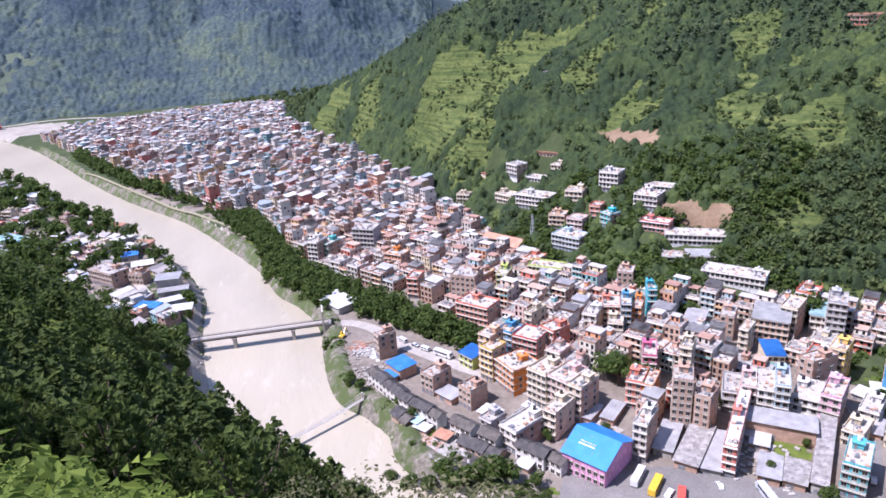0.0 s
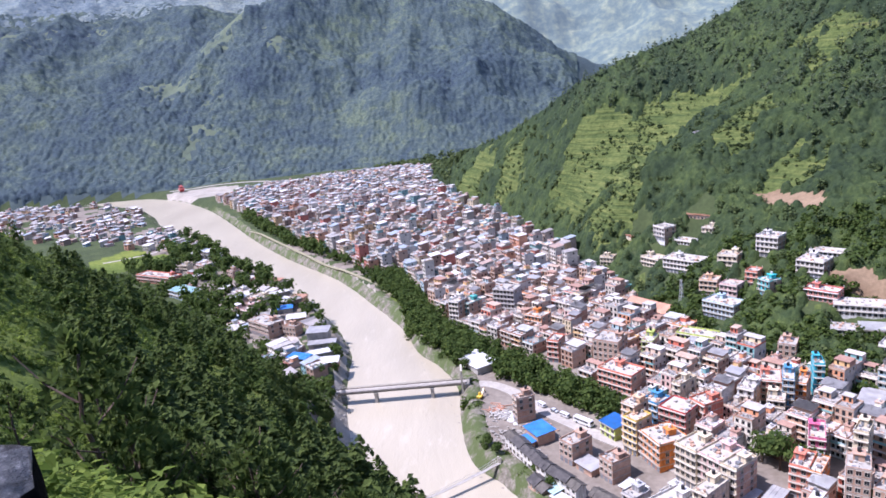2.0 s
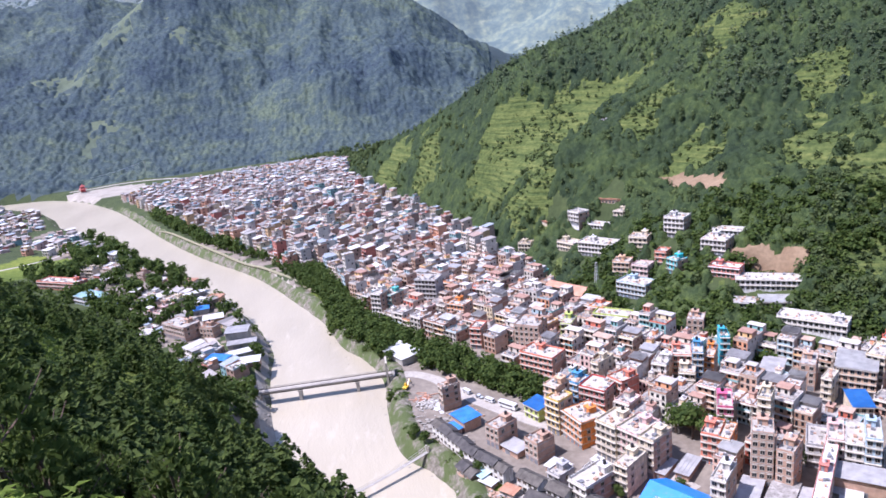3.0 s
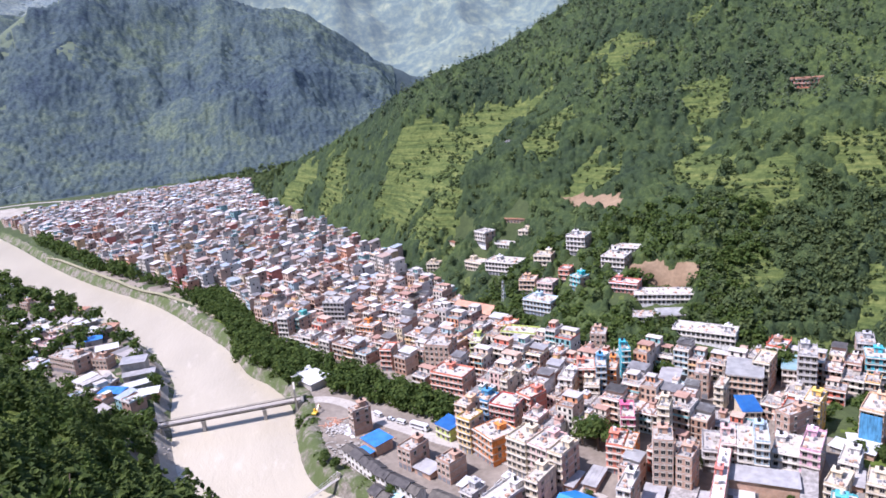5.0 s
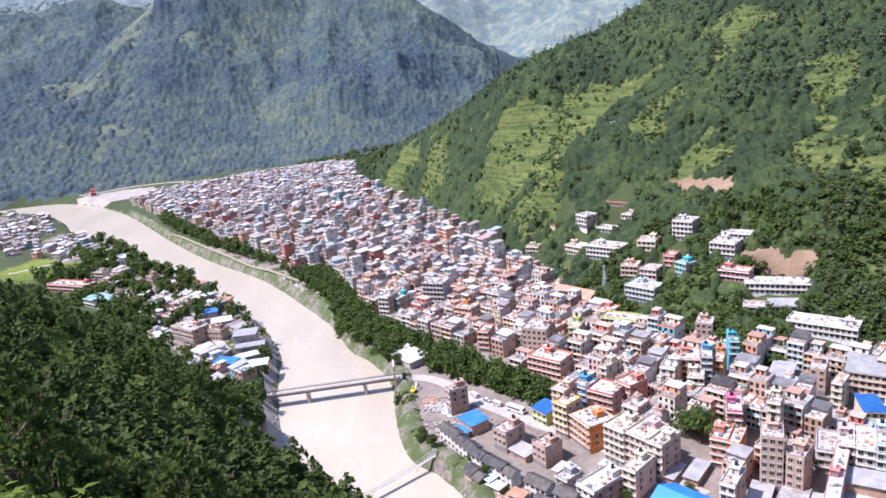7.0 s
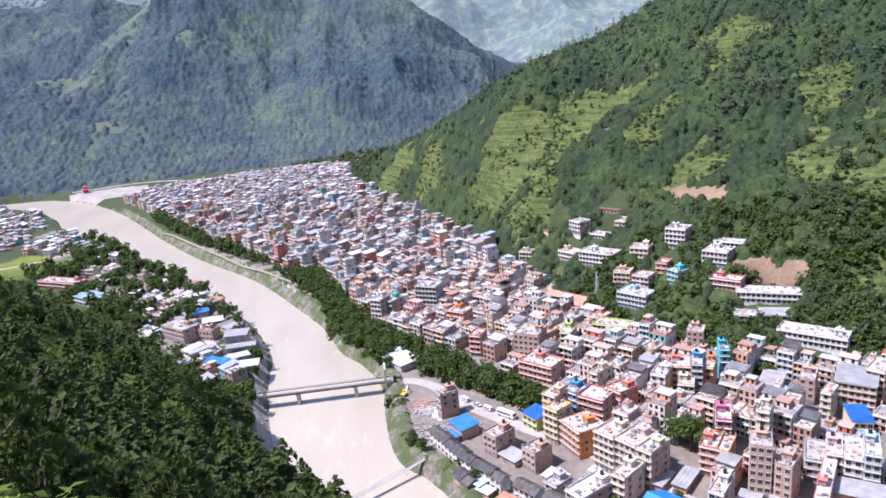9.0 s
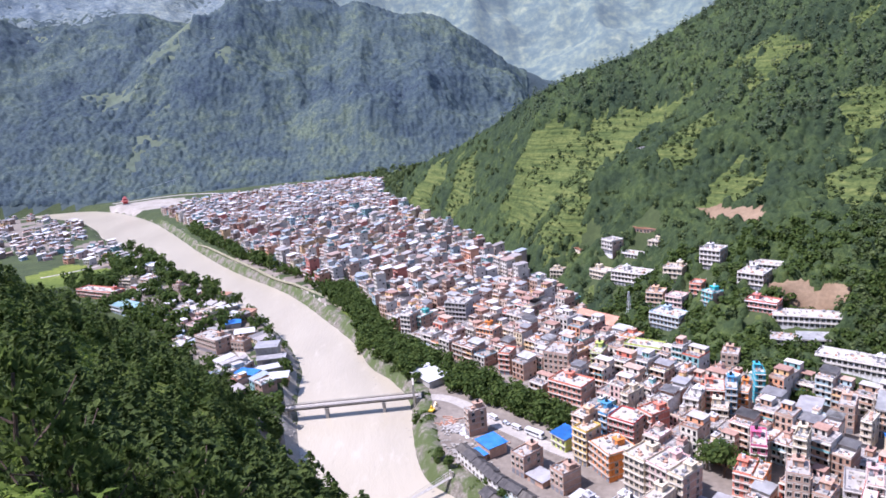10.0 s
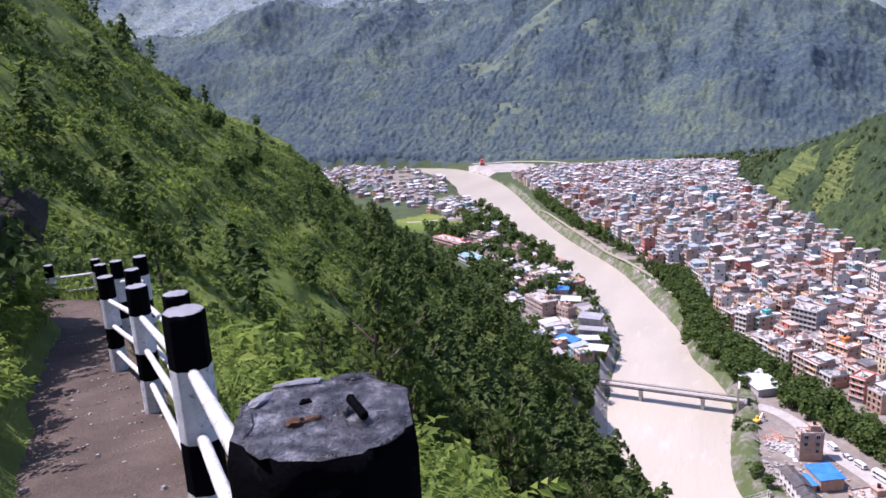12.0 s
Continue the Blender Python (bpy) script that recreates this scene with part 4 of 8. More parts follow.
def weathered_slab(name, a, b, dark):
    """A concrete roof: worn patches, damp stains and dust."""
    m = Mat(name, 0.92, 0, 0.2)
    base = m.ramp(m.noise(0.45, 6, 0.65), [(0.34, a), (0.62, b)])
    damp = m.ramp(m.noise(0.9, 7, 0.75), [(0.46, (1, 1, 1)), (0.60, dark)])
    grit = m.ramp(m.noise(7, 4, 0.6), [(0.3, (0.78, 0.78, 0.78)), (0.7, (1.08, 1.08, 1.08))])
    m.color(m.mix(1.0, m.mix(1.0, base, damp, "MULTIPLY"), grit, "MULTIPLY"))
    m.bump(m.noise(4, 5), 0.3, 0.04)
    return m.m


PAINT = {
    "orange": (0.78, 0.27, 0.07), "yellow": (0.82, 0.56, 0.16), "peach": (0.80, 0.53, 0.35), "lime": (0.55, 0.66, 0.18), "red": (0.58, 0.10, 0.09),
    "blue": (0.10, 0.33, 0.58), "coral": (0.74, 0.26, 0.18), "cream": (0.76, 0.66, 0.49), "pink": (0.76, 0.52, 0.50), "white": (0.78, 0.77, 0.75),
    "magenta": (0.68, 0.16, 0.30), "cyan": (0.08, 0.50, 0.62), "cyan_plain": (0.06, 0.56, 0.62), "grey": (0.48, 0.48, 0.50), "pale_blue": (0.50, 0.66, 0.78),
    "rose": (0.76, 0.46, 0.58), "red_white": (0.62, 0.22, 0.18), "teal": (0.12, 0.48, 0.54), "hot_pink": (0.76, 0.20, 0.42), "blue_mural": (0.10, 0.30, 0.68),
    "rust": (0.50, 0.16, 0.10), "sea": (0.12, 0.52, 0.50), "hall_pink": (0.80, 0.40, 0.64),
}
WALL = {k: painted("paint_" + k, c) for k, c in PAINT.items()}
WALL["brick"] = brick_material()
BRICK = WALL["brick"]
ROOF = {
    "blue_sheet": sheet("blue_sheet", (0.03, 0.17, 0.50), (0.06, 0.25, 0.60)), "hall_blue": sheet("blue_roof_paint", (0.02, 0.20, 0.62), (0.03, 0.25, 0.70)),
    "white_sheet": sheet("white_sheet", (0.46, 0.46, 0.455), (0.64, 0.635, 0.62)), "grey_sheet": sheet("grey_sheet", (0.27, 0.265, 0.265), (0.40, 0.39, 0.385)),
    "rust_sheet": sheet("rust_sheet", (0.42, 0.20, 0.12), (0.52, 0.30, 0.20)), "red_sheet": sheet("red_sheet", (0.36, 0.075, 0.065), (0.46, 0.12, 0.10)),
    "sea_sheet": sheet("sea_sheet", (0.36, 0.58, 0.62), (0.50, 0.68, 0.70)), "old_slate": varied("mossy_slate_roof", (0.085, 0.074, 0.066), (0.16, 0.145, 0.125), 0.5, 0.85, 3.0), "slate": varied("slate_roof", (0.055, 0.052, 0.052), (0.12, 0.11, 0.105), 0.5, 0.8, 3.0),
    "grey_slab": weathered_slab("grey_slab", (0.24, 0.225, 0.21), (0.50, 0.475, 0.45), (0.42, 0.40, 0.38)), "white_slab": weathered_slab("white_slab", (0.40, 0.385, 0.37), (0.68, 0.66, 0.635), (0.50, 0.48, 0.46)),
}
CONCRETE = varied("concrete", (0.36, 0.335, 0.30), (0.52, 0.49, 0.445), 0.3, 0.92, 2.0)
TRIM = varied("pale_trim", (0.42, 0.38, 0.32), (0.62, 0.575, 0.50), 0.4, 0.85, 2.5)
GLASS = Mat("dark_window_glass", 0.12, 0, 0.5).color((0.018, 0.020, 0.024)).m
SHUTTER = varied("roller_shutter", (0.16, 0.16, 0.17), (0.30, 0.31, 0.33), 1.0, 0.5, 4.0)
TANK_BLACK = varied("black_plastic", (0.02, 0.02, 0.022), (0.04, 0.04, 0.045), 2.0, 0.5)
STEEL = varied("white_steel", (0.62, 0.62, 0.62), (0.78, 0.78, 0.78), 1.5, 0.5, 8.0)
STOPS = [(0.72, 0.66, 0.60), (0.70, 0.46, 0.38), (0.38, 0.235, 0.175), (0.62, 0.58, 0.55), (0.72, 0.34, 0.20), (0.76, 0.64, 0.46), (0.44, 0.28, 0.21), (0.78, 0.74, 0.70), (0.76, 0.50, 0.26),
         (0.50, 0.47, 0.45), (0.72, 0.50, 0.48), (0.36, 0.22, 0.165), (0.76, 0.72, 0.68), (0.60, 0.17, 0.12), (0.40, 0.54, 0.64), (0.70, 0.55, 0.47), (0.54, 0.36, 0.28), (0.66, 0.62, 0.60), (0.22, 0.46, 0.50)]
STOPS = [(r, g * 0.985, b * 0.90) for r, g, b in STOPS]
MIXED = palette("mixed_paint", STOPS, False)
# Far copy of the palette, with contrast and saturation lowered.
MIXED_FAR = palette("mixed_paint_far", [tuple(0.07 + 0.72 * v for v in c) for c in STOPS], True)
ROOFTOPS = palette("rooftops", [(0.44, 0.42, 0.40), (0.25, 0.23, 0.22), (0.60, 0.59, 0.58), (0.33, 0.305, 0.29), (0.36, 0.27, 0.23), (0.50, 0.485, 0.47), (0.20, 0.19, 0.185), (0.64, 0.63, 0.62), (0.38, 0.36, 0.345), (0.30, 0.345, 0.39)], True)
SIDES = palette("side_walls", [(0.40, 0.25, 0.19), (0.46, 0.44, 0.42), (0.36, 0.22, 0.17), (0.50, 0.36, 0.28), (0.60, 0.56, 0.52)], False)


def box(bm, x0, y0, z0, x1, y1, z1, mi=0, side=None):
    """A box; side: another material for its two x faces."""
    vs = [bm.verts.new(p) for p in ((x0, y0, z0), (x1, y0, z0), (x1, y1, z0), (x0, y1, z0), (x0, y0, z1), (x1, y0, z1), (x1, y1, z1), (x0, y1, z1))]
    for k, f in enumerate(((0, 3, 2, 1), (4, 5, 6, 7), (0, 1, 5, 4), (1, 2, 6, 5), (2, 3, 7, 6), (3, 0, 4, 7))):
        bm.faces.new([vs[i] for i in f]).material_index = side if side is not None and k in (3, 5) else mi


def drum(bm, x, y, z, r, h, mi=0, seg=10):
    ring = [[bm.verts.new((x + r * math.cos(a), y + r * math.sin(a), z + hh)) for a in (2 * math.pi * k / seg for k in range(seg))] for hh in (0, h)]
    for k in range(seg):
        bm.faces.new((ring[0][k], ring[0][(k + 1) % seg], ring[1][(k + 1) % seg], ring[1][k])).material_index = mi
    top = bm.verts.new((x, y, z + h * 1.12))
    for k in range(seg):
        bm.faces.new((ring[1][k], ring[1][(k + 1) % seg], top)).material_index = mi


def made(name, bm, mats):
    me = bpy.data.meshes.new(name)
    bmesh.ops.recalc_face_normals(bm, faces=bm.faces)
    bm.to_mesh(me)
    bm.free()
    for m in mats if isinstance(mats, (list, tuple)) else [mats]:
        me.materials.append(m)
    return me


def part(name, bm, material, parent, label=""):
    """One mesh object under a thing or a part."""
    ob = new(name, made(name, bm, material))
    ob.parent = parent
    return tagged(ob, label)


def shared(name, me, parent, m):
    ob = new(name, me)
    ob.parent = parent
    ob.matrix_basis = m
    return ob


def relief(bm, xs, zs, depth, mats):
    """A stepped plate facing -y: one depth and material a cell, its steps joined."""
    seen = {}

    def v(x, y, z):
        k = (round(x, 4), round(y, 4), round(z, 4))
        if k not in seen:
            seen[k] = bm.verts.new(k)
        return seen[k]

    nx, nz = len(xs) - 1, len(zs) - 1
    get = lambda i, k: depth[k][i] if 0 <= i < nx and 0 <= k < nz else 0.0
    for k in range(nz):
        for i in range(nx):
            y = -depth[k][i]
            f = bm.faces.new((v(xs[i], y, zs[k]), v(xs[i + 1], y, zs[k]), v(xs[i + 1], y, zs[k + 1]), v(xs[i], y, zs[k + 1])))
            f.material_index = mats[k][i]
            for (a, b, o) in (((xs[i + 1], zs[k]), (xs[i + 1], zs[k + 1]), get(i + 1, k)), ((xs[i], zs[k]), (xs[i], zs[k + 1]), get(i - 1, k) if i == 0 else depth[k][i]),
                              ((xs[i], zs[k + 1]), (xs[i + 1], zs[k + 1]), get(i, k + 1)), ((xs[i], zs[k]), (xs[i + 1], zs[k]), get(i, k - 1) if k == 0 else depth[k][i])):
                if abs(o - depth[k][i]) > 1e-5:
                    try:
                        f = bm.faces.new((v(a[0], y, a[1]), v(b[0], y, b[1]), v(b[0], -o, b[1]), v(a[0], -o, a[1])))
                        f.material_index = mats[k][i] if o < depth[k][i] else 1
                    except ValueError:
                        pass


def window_mesh(w, h):
    """A framed window with a sill and a lintel, centred, facing -y."""
    bm = bmesh.new()
    xs = (-w / 2 - 0.12, -w / 2, -0.04, 0.04, w / 2, w / 2 + 0.12)
    zs = (-0.12, 0.0, h, h + 0.15)
    relief(bm, xs, zs, ((0.16,) * 5, (0.1, 0.03, 0.09, 0.03, 0.1), (0.32,) * 5), ((1,) * 5, (1, 0, 1, 0, 1), (1,) * 5))
    return made("window", bm, [GLASS, TRIM])


def shutter_mesh(w, h):
    bm = bmesh.new()
    n = 6
    zs = [h * k / (2 * n) for k in range(2 * n + 1)]
    relief(bm, (-w / 2, w / 2), zs, [(0.10 if k % 2 else 0.05,) for k in range(2 * n)], [(0,)] * (2 * n))
    return made("shutter", bm, [SHUTTER, SHUTTER])


WINDOW = window_mesh(1.4, 1.65)
FOOTPRINTS = []
CLEARED = []
LABELS = {"brick": "bare brick", "red_white": "red and white painted", "blue_mural": "peach painted, blue fronted", "cyan_plain": "bright cyan painted", "hall_pink": "pink painted",
          "sea": "sea green painted", "pale_blue": "pale blue painted", "hot_pink": "bright pink painted"}


def rect(x, y, turn, w, d):
    a = radians(turn)
    FOOTPRINTS.append((x, y, math.cos(a), math.sin(a), w, d))
    CLEARED.append((x + math.cos(a) * w / 2 - math.sin(a) * d / 2, y + math.sin(a) * w / 2 + math.cos(a) * d / 2, max(w, d) * 0.42 + 1.5))
    CLEARED.append((x + math.cos(a) * w / 2 - math.sin(a) * -6, y + math.sin(a) * w / 2 + math.cos(a) * -6, w * (0.45 if y < 280 else 0.30) + 1.5))


def root(name, x, y, z, turn, label, category, group=""):
    ob = new(name)
    ob.empty_display_size = 1
    ob.matrix_basis = pose(x, y, z, 0, 0, turn)
    return tagged(ob, label, category, group)


def flat_top(rt, w, d, h, n, rng, wall, roof):
    """Parapet or sheet roof, stair room, water tank and pillar stubs on the top."""
    if roof and roof.endswith("sheet"):
        bm = bmesh.new()
        vs = [bm.verts.new(p) for p in ((-0.5, -0.7, h + 0.5), (w + 0.5, -0.7, h + 0.5), (w + 0.5, d + 0.5, h + 1.5), (-0.5, d + 0.5, h + 1.5))]
        bm.faces.new(vs)
        bmesh.ops.solidify(bm, geom=bm.faces[:], thickness=0.12)
        part("roof", bm, ROOF[roof], rt)
        bm = bmesh.new()
        for px in (0.1, w - 0.4):
            for py, t in ((0.1, 0.5), (d - 0.4, 1.35)):
                box(bm, px, py, h, px + 0.3, py + 0.3, h + t)
        tagged(part("roof_posts", bm, CONCRETE, rt), kind="stuff")
        return
    bm = bmesh.new()
    top = h + rng.choice((0.5, 0.8, 1.0))
    for a in ((0, 0, w, 0.16), (0, d - 0.16, w, d), (0, 0.16, 0.16, d - 0.16), (w - 0.16, 0.16, w, d - 0.16)):
        box(bm, a[0], a[1], h, a[2], a[3], top)
    part("parapet", bm, wall, rt)
    bm = bmesh.new()
    box(bm, 0.17, 0.17, h - 0.1, w - 0.17, d - 0.17, h + 0.06)
    part("roof", bm, ROOF[roof or rng.choice(("grey_slab", "grey_slab", "white_slab"))], rt)
    if n >= 2 and w > 4 and rng.random() < 0.85:
        bm = bmesh.new()
        sx, sy = rng.uniform(0.2, max(0.3, w - 3.4)), rng.uniform(d * 0.4, max(d * 0.45, d - 4))
        sw, sd = min(3.2, w * 0.55), min(3.6, d * 0.4)
        box(bm, sx, sy, h, sx + sw, sy + sd, h + 2.5)
        box(bm, sx - 0.3, sy - 0.4, h + 2.5, sx + sw + 0.3, sy + sd + 0.3, h + 2.72)
        st = part("stair_room", bm, wall, rt)
        bm = bmesh.new()
        box(bm, sx + 0.5, sy - 0.03, h, sx + 1.4, sy + 0.05, h + 2.0)
        part("stair_door", bm, SHUTTER, st)
        bm = bmesh.new()
        drum(bm, sx + sw / 2, sy + sd / 2, h + 2.72, 0.62, 1.35)
        part("water_tank", bm, TANK_BLACK if rng.random() < 0.6 else STEEL, rt)
    bm = bmesh.new()
    for k in range(int(5 + w * d / 16)):
        px, py, s = rng.uniform(0.3, w - 1.4), rng.uniform(0.3, d - 1.4), rng.uniform(0.4, 1.4)
        box(bm, px, py, h + 0.06, px + s, py + s * rng.uniform(0.6, 1.4), h + 0.06 + rng.uniform(0.3, 1.1), rng.randrange(3))
    tagged(part("roof_clutter", bm, [CONCRETE, SHUTTER, BRICK], rt), kind="stuff")
    bm = bmesh.new()
    for px in (0, w / 2 - 0.15, w - 0.3):
        for py in (0, d - 0.3):
            box(bm, px, py, top, px + 0.3, py + 0.3, top + rng.uniform(0.3, 1.1))
    tagged(part("roof_rebar", bm, CONCRETE, rt), kind="stuff")


def house(x, y, z, turn, w, d, n, color, roof="", fine=True):
    """A flat-roofed town house: its front runs from (x, y) along turn, its depth lies to the left of that."""
    rng = random.Random(int(x * 31 + y * 17))
    rect(x, y, turn, w, d)
    h = 3.0 * n
    wall = WALL["peach" if color == "blue_mural" else color]
    rt = root("house", x, y, z, turn, f"{LABELS.get(color, color.replace('_', ' ') + ' painted')} flat-roofed house of {int(n)} storeys", "house", "town houses")
    low = color in ("cream", "white", "peach", "pink") and n >= 3 and rng.random() < 0.5
    bm = bmesh.new()
    box(bm, 0, 0, -3, w, d, h, 0, 1)
    part("wall", bm, [wall, BRICK if (rng.random() < 0.62 and n > 2) or color == "brick" else wall], rt)
    trim = TRIM if color not in ("brick", "grey") else CONCRETE
    if color == "red_white":
        trim = WALL["white"]
    deep = 0.75 if color != "brick" else 0.12
    bm = bmesh.new()
    box(bm, -0.08, -deep, -0.13, w + 0.08, d + 0.05, 0.13)
    slab = made("floor_slab", bm, trim)
    for k in range(1, int(n) + 1):
        shared("floor_slab", slab, rt, pose(0, 0, 3.0 * k))
    if deep > 0.5:
        bm = bmesh.new()
        box(bm, 0, -deep, 0.85, w, -deep + 0.06, 0.95)
        for k in range(max(3, int(w / 0.9)) + 1):
            px = (w - 0.06) * k / max(3, int(w / 0.9))
            box(bm, px, -deep, 0.13, px + 0.06, -deep + 0.05, 0.85)
        rail = made("balcony_rail", bm, trim)
        for k in range(1, int(n)):
            if rng.random() < 0.6:
                shared("balcony_rail", rail, rt, pose(0, 0, 3.0 * k))
    across = max(1, int(w / 2.3))
    for k in range(int(n)):
        for i in range(across):
            if k == 0 and n > 2:
                continue
            shared("window", WINDOW, rt, pose(w * (i + 0.5) / across, 0, 3.0 * k + 0.8))
        if n > 1 and k > 0 or n == 1:
            for i in range(max(1, int(d / 4.5))):
                py = d * (i + 0.5) / max(1, int(d / 4.5))
                if rng.random() < 0.75 and d < 25:
                    shared("window", WINDOW, rt, pose(w, py, 3.0 * k + 0.8, 0, 0, 90))
    if n > 2:
        shutter = shutter_mesh(w / across - 0.5, 2.4)
        for i in range(across):
            shared("shutter", shutter, rt, pose(w * (i + 0.5) / across, 0, 0.05))
    if color == "blue_mural":
        bm = bmesh.new()
        box(bm, 0.3, -0.82, 1.5, w - 0.3, -0.76, h - 1.0)
        part("painted_panel", bm, WALL["blue"], rt, "blue painted advertising panel")
    flat_top(rt, w, d, h, n, rng, wall, roof)
    return rt


def gable_house(x, y, z, turn, w, d, n, color, roof, label="", ridge_along=None):
    """A house under a pitched roof."""
    rect(x, y, turn, w, d)
    h = 3.0 * n
    rt = root("house", x, y, z, turn, label or f"{LABELS.get(color, color + ' walled')} house under a pitched {roof.replace('_', ' ')} roof", "house", "pitched-roof houses")
    along = ridge_along if ridge_along is not None else w >= d * 0.75
    rise = (d if along else w) * 0.24
    bm = bmesh.new()
    box(bm, 0, 0, -3, w, d, h)
    ends = [((0, 0), (0, d), (0, d / 2)), ((w, 0), (w, d), (w, d / 2))] if along else [((0, 0), (w, 0), (w / 2, 0)), ((0, d), (w, d), (w / 2, d))]
    for a, b, c in ends:
        bm.faces.new([bm.verts.new((*a, h)), bm.verts.new((*b, h)), bm.verts.new((*c, h + rise - 0.05))])
    part("wall", bm, WALL[color], rt)
    o = 0.6
    for s in (0, 1):
        bm = bmesh.new()
        if along:
            e, zz = (-o if s == 0 else d + o), h - rise * o / (d / 2)
            pts = ((-o, e, zz), (w + o, e, zz), (w + o, d / 2, h + rise), (-o, d / 2, h + rise))
        else:
            e, zz = (-o if s == 0 else w + o), h - rise * o / (w / 2)
            pts = ((e, -o, zz), (e, d + o, zz), (w / 2, d + o, h + rise), (w / 2, -o, h + rise))
        bm.faces.new([bm.verts.new(p) for p in pts])
        bmesh.ops.recalc_face_normals(bm, faces=bm.faces)
        bmesh.ops.solidify(bm, geom=bm.faces[:], thickness=0.14)
        rf = part("roof_slope", bm, ROOF[roof], rt)
        # standing seams
        bm = bmesh.new()
        run = w if along else d
        m = max(3, int(run / 1.6))
        for k in range(m + 1):
            u = -o + (run + 2 * o - 0.1) * k / m
            if along:
                q4 = ((u, e, zz + 0.03), (u + 0.1, e, zz + 0.03), (u + 0.1, d / 2, h + rise + 0.03), (u, d / 2, h + rise + 0.03))
            else:
                q4 = ((e, u, zz + 0.03), (e, u + 0.1, zz + 0.03), (w / 2, u + 0.1, h + rise + 0.03), (w / 2, u, h + rise + 0.03))
            lo = [bm.verts.new(p) for p in q4]
            hi = [bm.verts.new((p[0], p[1], p[2] + 0.1)) for p in q4]
            for f in (hi, *[[lo[i], lo[(i + 1) % 4], hi[(i + 1) % 4], hi[i]] for i in range(4)]):
                bm.faces.new(f)
        part("roof_seams", bm, ROOF[roof], rf)
    across = max(2, int(w / 2.2))
    for k in range(max(1, int(n))):
        for i in range(across):
            shared("window", WINDOW, rt, pose(w * (i + 0.5) / across, 0, 3.0 * k + 0.9))
    return rt


def hall(x, y, z, turn, w, d, n, color, roof):
    """The big pink hall with white lettering, too blurred to read, on its blue roof."""
    rt = gable_house(x, y, z, turn, w, d, n, color, roof, "large pink hall under a bright blue pitched roof", True)
    h, rise = 3.0 * n, d * 0.24
    for k, (u, ln) in enumerate(((0.40, 0.9), (0.45, 1.2), (0.51, 0.8), (0.55, 1.1), (0.61, 1.0), (0.67, 0.7), (0.71, 1.0))):
        bm = bmesh.new()
        for s in range(2):
            v0 = 0.44 + 0.10 * s
            a, b = v0 * d / 2, (v0 + 0.05) * d / 2
            za, zb = h + rise * v0, h + rise * (v0 + 0.05)
            px = w * u - 3 + 0.3 * s
            vs = [bm.verts.new(p) for p in ((px, a, za + 0.16), (px + ln * (1 - 0.3 * s), a, za + 0.16), (px + ln * (1 - 0.3 * s), b, zb + 0.16), (px, b, zb + 0.16))]
            bm.faces.new(vs)
            bmesh.ops.solidify(bm, geom=bm.faces[:], thickness=0.04)
        part("painted_bar", bm, STEEL, rt, "white painted mark")


def shed(x, y, z, turn, w, d, n, roof):
    """A low shed under a single sheet or slab."""
    rect(x, y, turn, w, d)
    h = 3.0 * n
    rt = root("shed", x, y, z, turn, f"low shed under a {roof.replace('_', ' ')} roof", "shed", "sheds")
    bm = bmesh.new()
    box(bm, 0.2, 0.2, -2, w - 0.2, d - 0.2, h - 0.1)
    part("wall", bm, BRICK if int(x) % 2 else CONCRETE, rt)
    bm = bmesh.new()
    box(bm, w * 0.2, 0.12, 0, w * 0.5, 0.24, min(2.2, h - 0.3))
    part("shutter", bm, SHUTTER, rt)
    bm = bmesh.new()
    bm.faces.new([bm.verts.new(p) for p in ((-0.4, -0.6, h), (w + 0.4, -0.6, h), (w + 0.4, d + 0.4, h + 0.045 * d), (-0.4, d + 0.4, h + 0.045 * d))])
    bmesh.ops.recalc_face_normals(bm, faces=bm.faces)
    bmesh.ops.solidify(bm, geom=bm.faces[:], thickness=0.1)
    rf = part("roof", bm, ROOF[roof], rt)
    if roof.endswith("sheet"):
        m = max(3, int(w / 1.1))
        bm = bmesh.new()
        for k in range(m + 1):
            u = -0.4 + (w + 0.7) * k / m
            lo = [(u, -0.6, h + 0.02), (u + 0.09, -0.6, h + 0.02), (u + 0.09, d + 0.4, h + 0.045 * d + 0.02), (u, d + 0.4, h + 0.045 * d + 0.02)]
            a = [bm.verts.new(p) for p in lo]
            b = [bm.verts.new((p[0], p[1], p[2] + 0.08)) for p in lo]
            for f in (b, *[[a[i], a[(i + 1) % 4], b[(i + 1) % 4], b[i]] for i in range(4)]):
                bm.faces.new(f)
        part("roof_ribs", bm, ROOF[roof], rf)
    return rt



# houses of the near town and the slope above it
house(57.5, 247.0, 6.5, -70, 13.4, 13, 4, 'orange')
house(52.4, 252.4, 6.8, -55, 6.9, 9, 5, 'yellow')
house(53.2, 258.6, 6.9, -50, 6.5, 9, 6, 'peach')
house(45.8, 266.4, 6.7, -59, 8.8, 8, 2, 'lime', roof='blue_sheet')
house(69.3, 262.7, 7.6, -45, 11.9, 12, 4, 'red')
house(64.3, 269.9, 7.5, -51, 7.7, 9, 4, 'blue')
house(82.8, 266.4, 8.4, -64, 8.8, 10, 4, 'coral')
house(80.2, 281.5, 8.5, -52, 4.1, 12, 4, 'cream')
house(66.3, 229.7, 7.0, -56, 9.2, 12, 5, 'cream')
house(71.9, 223.1, 7.1, -57, 9.7, 14, 5, 'pink')
house(77.4, 214.8, 6.9, -54, 6.2, 12, 5, 'cream')
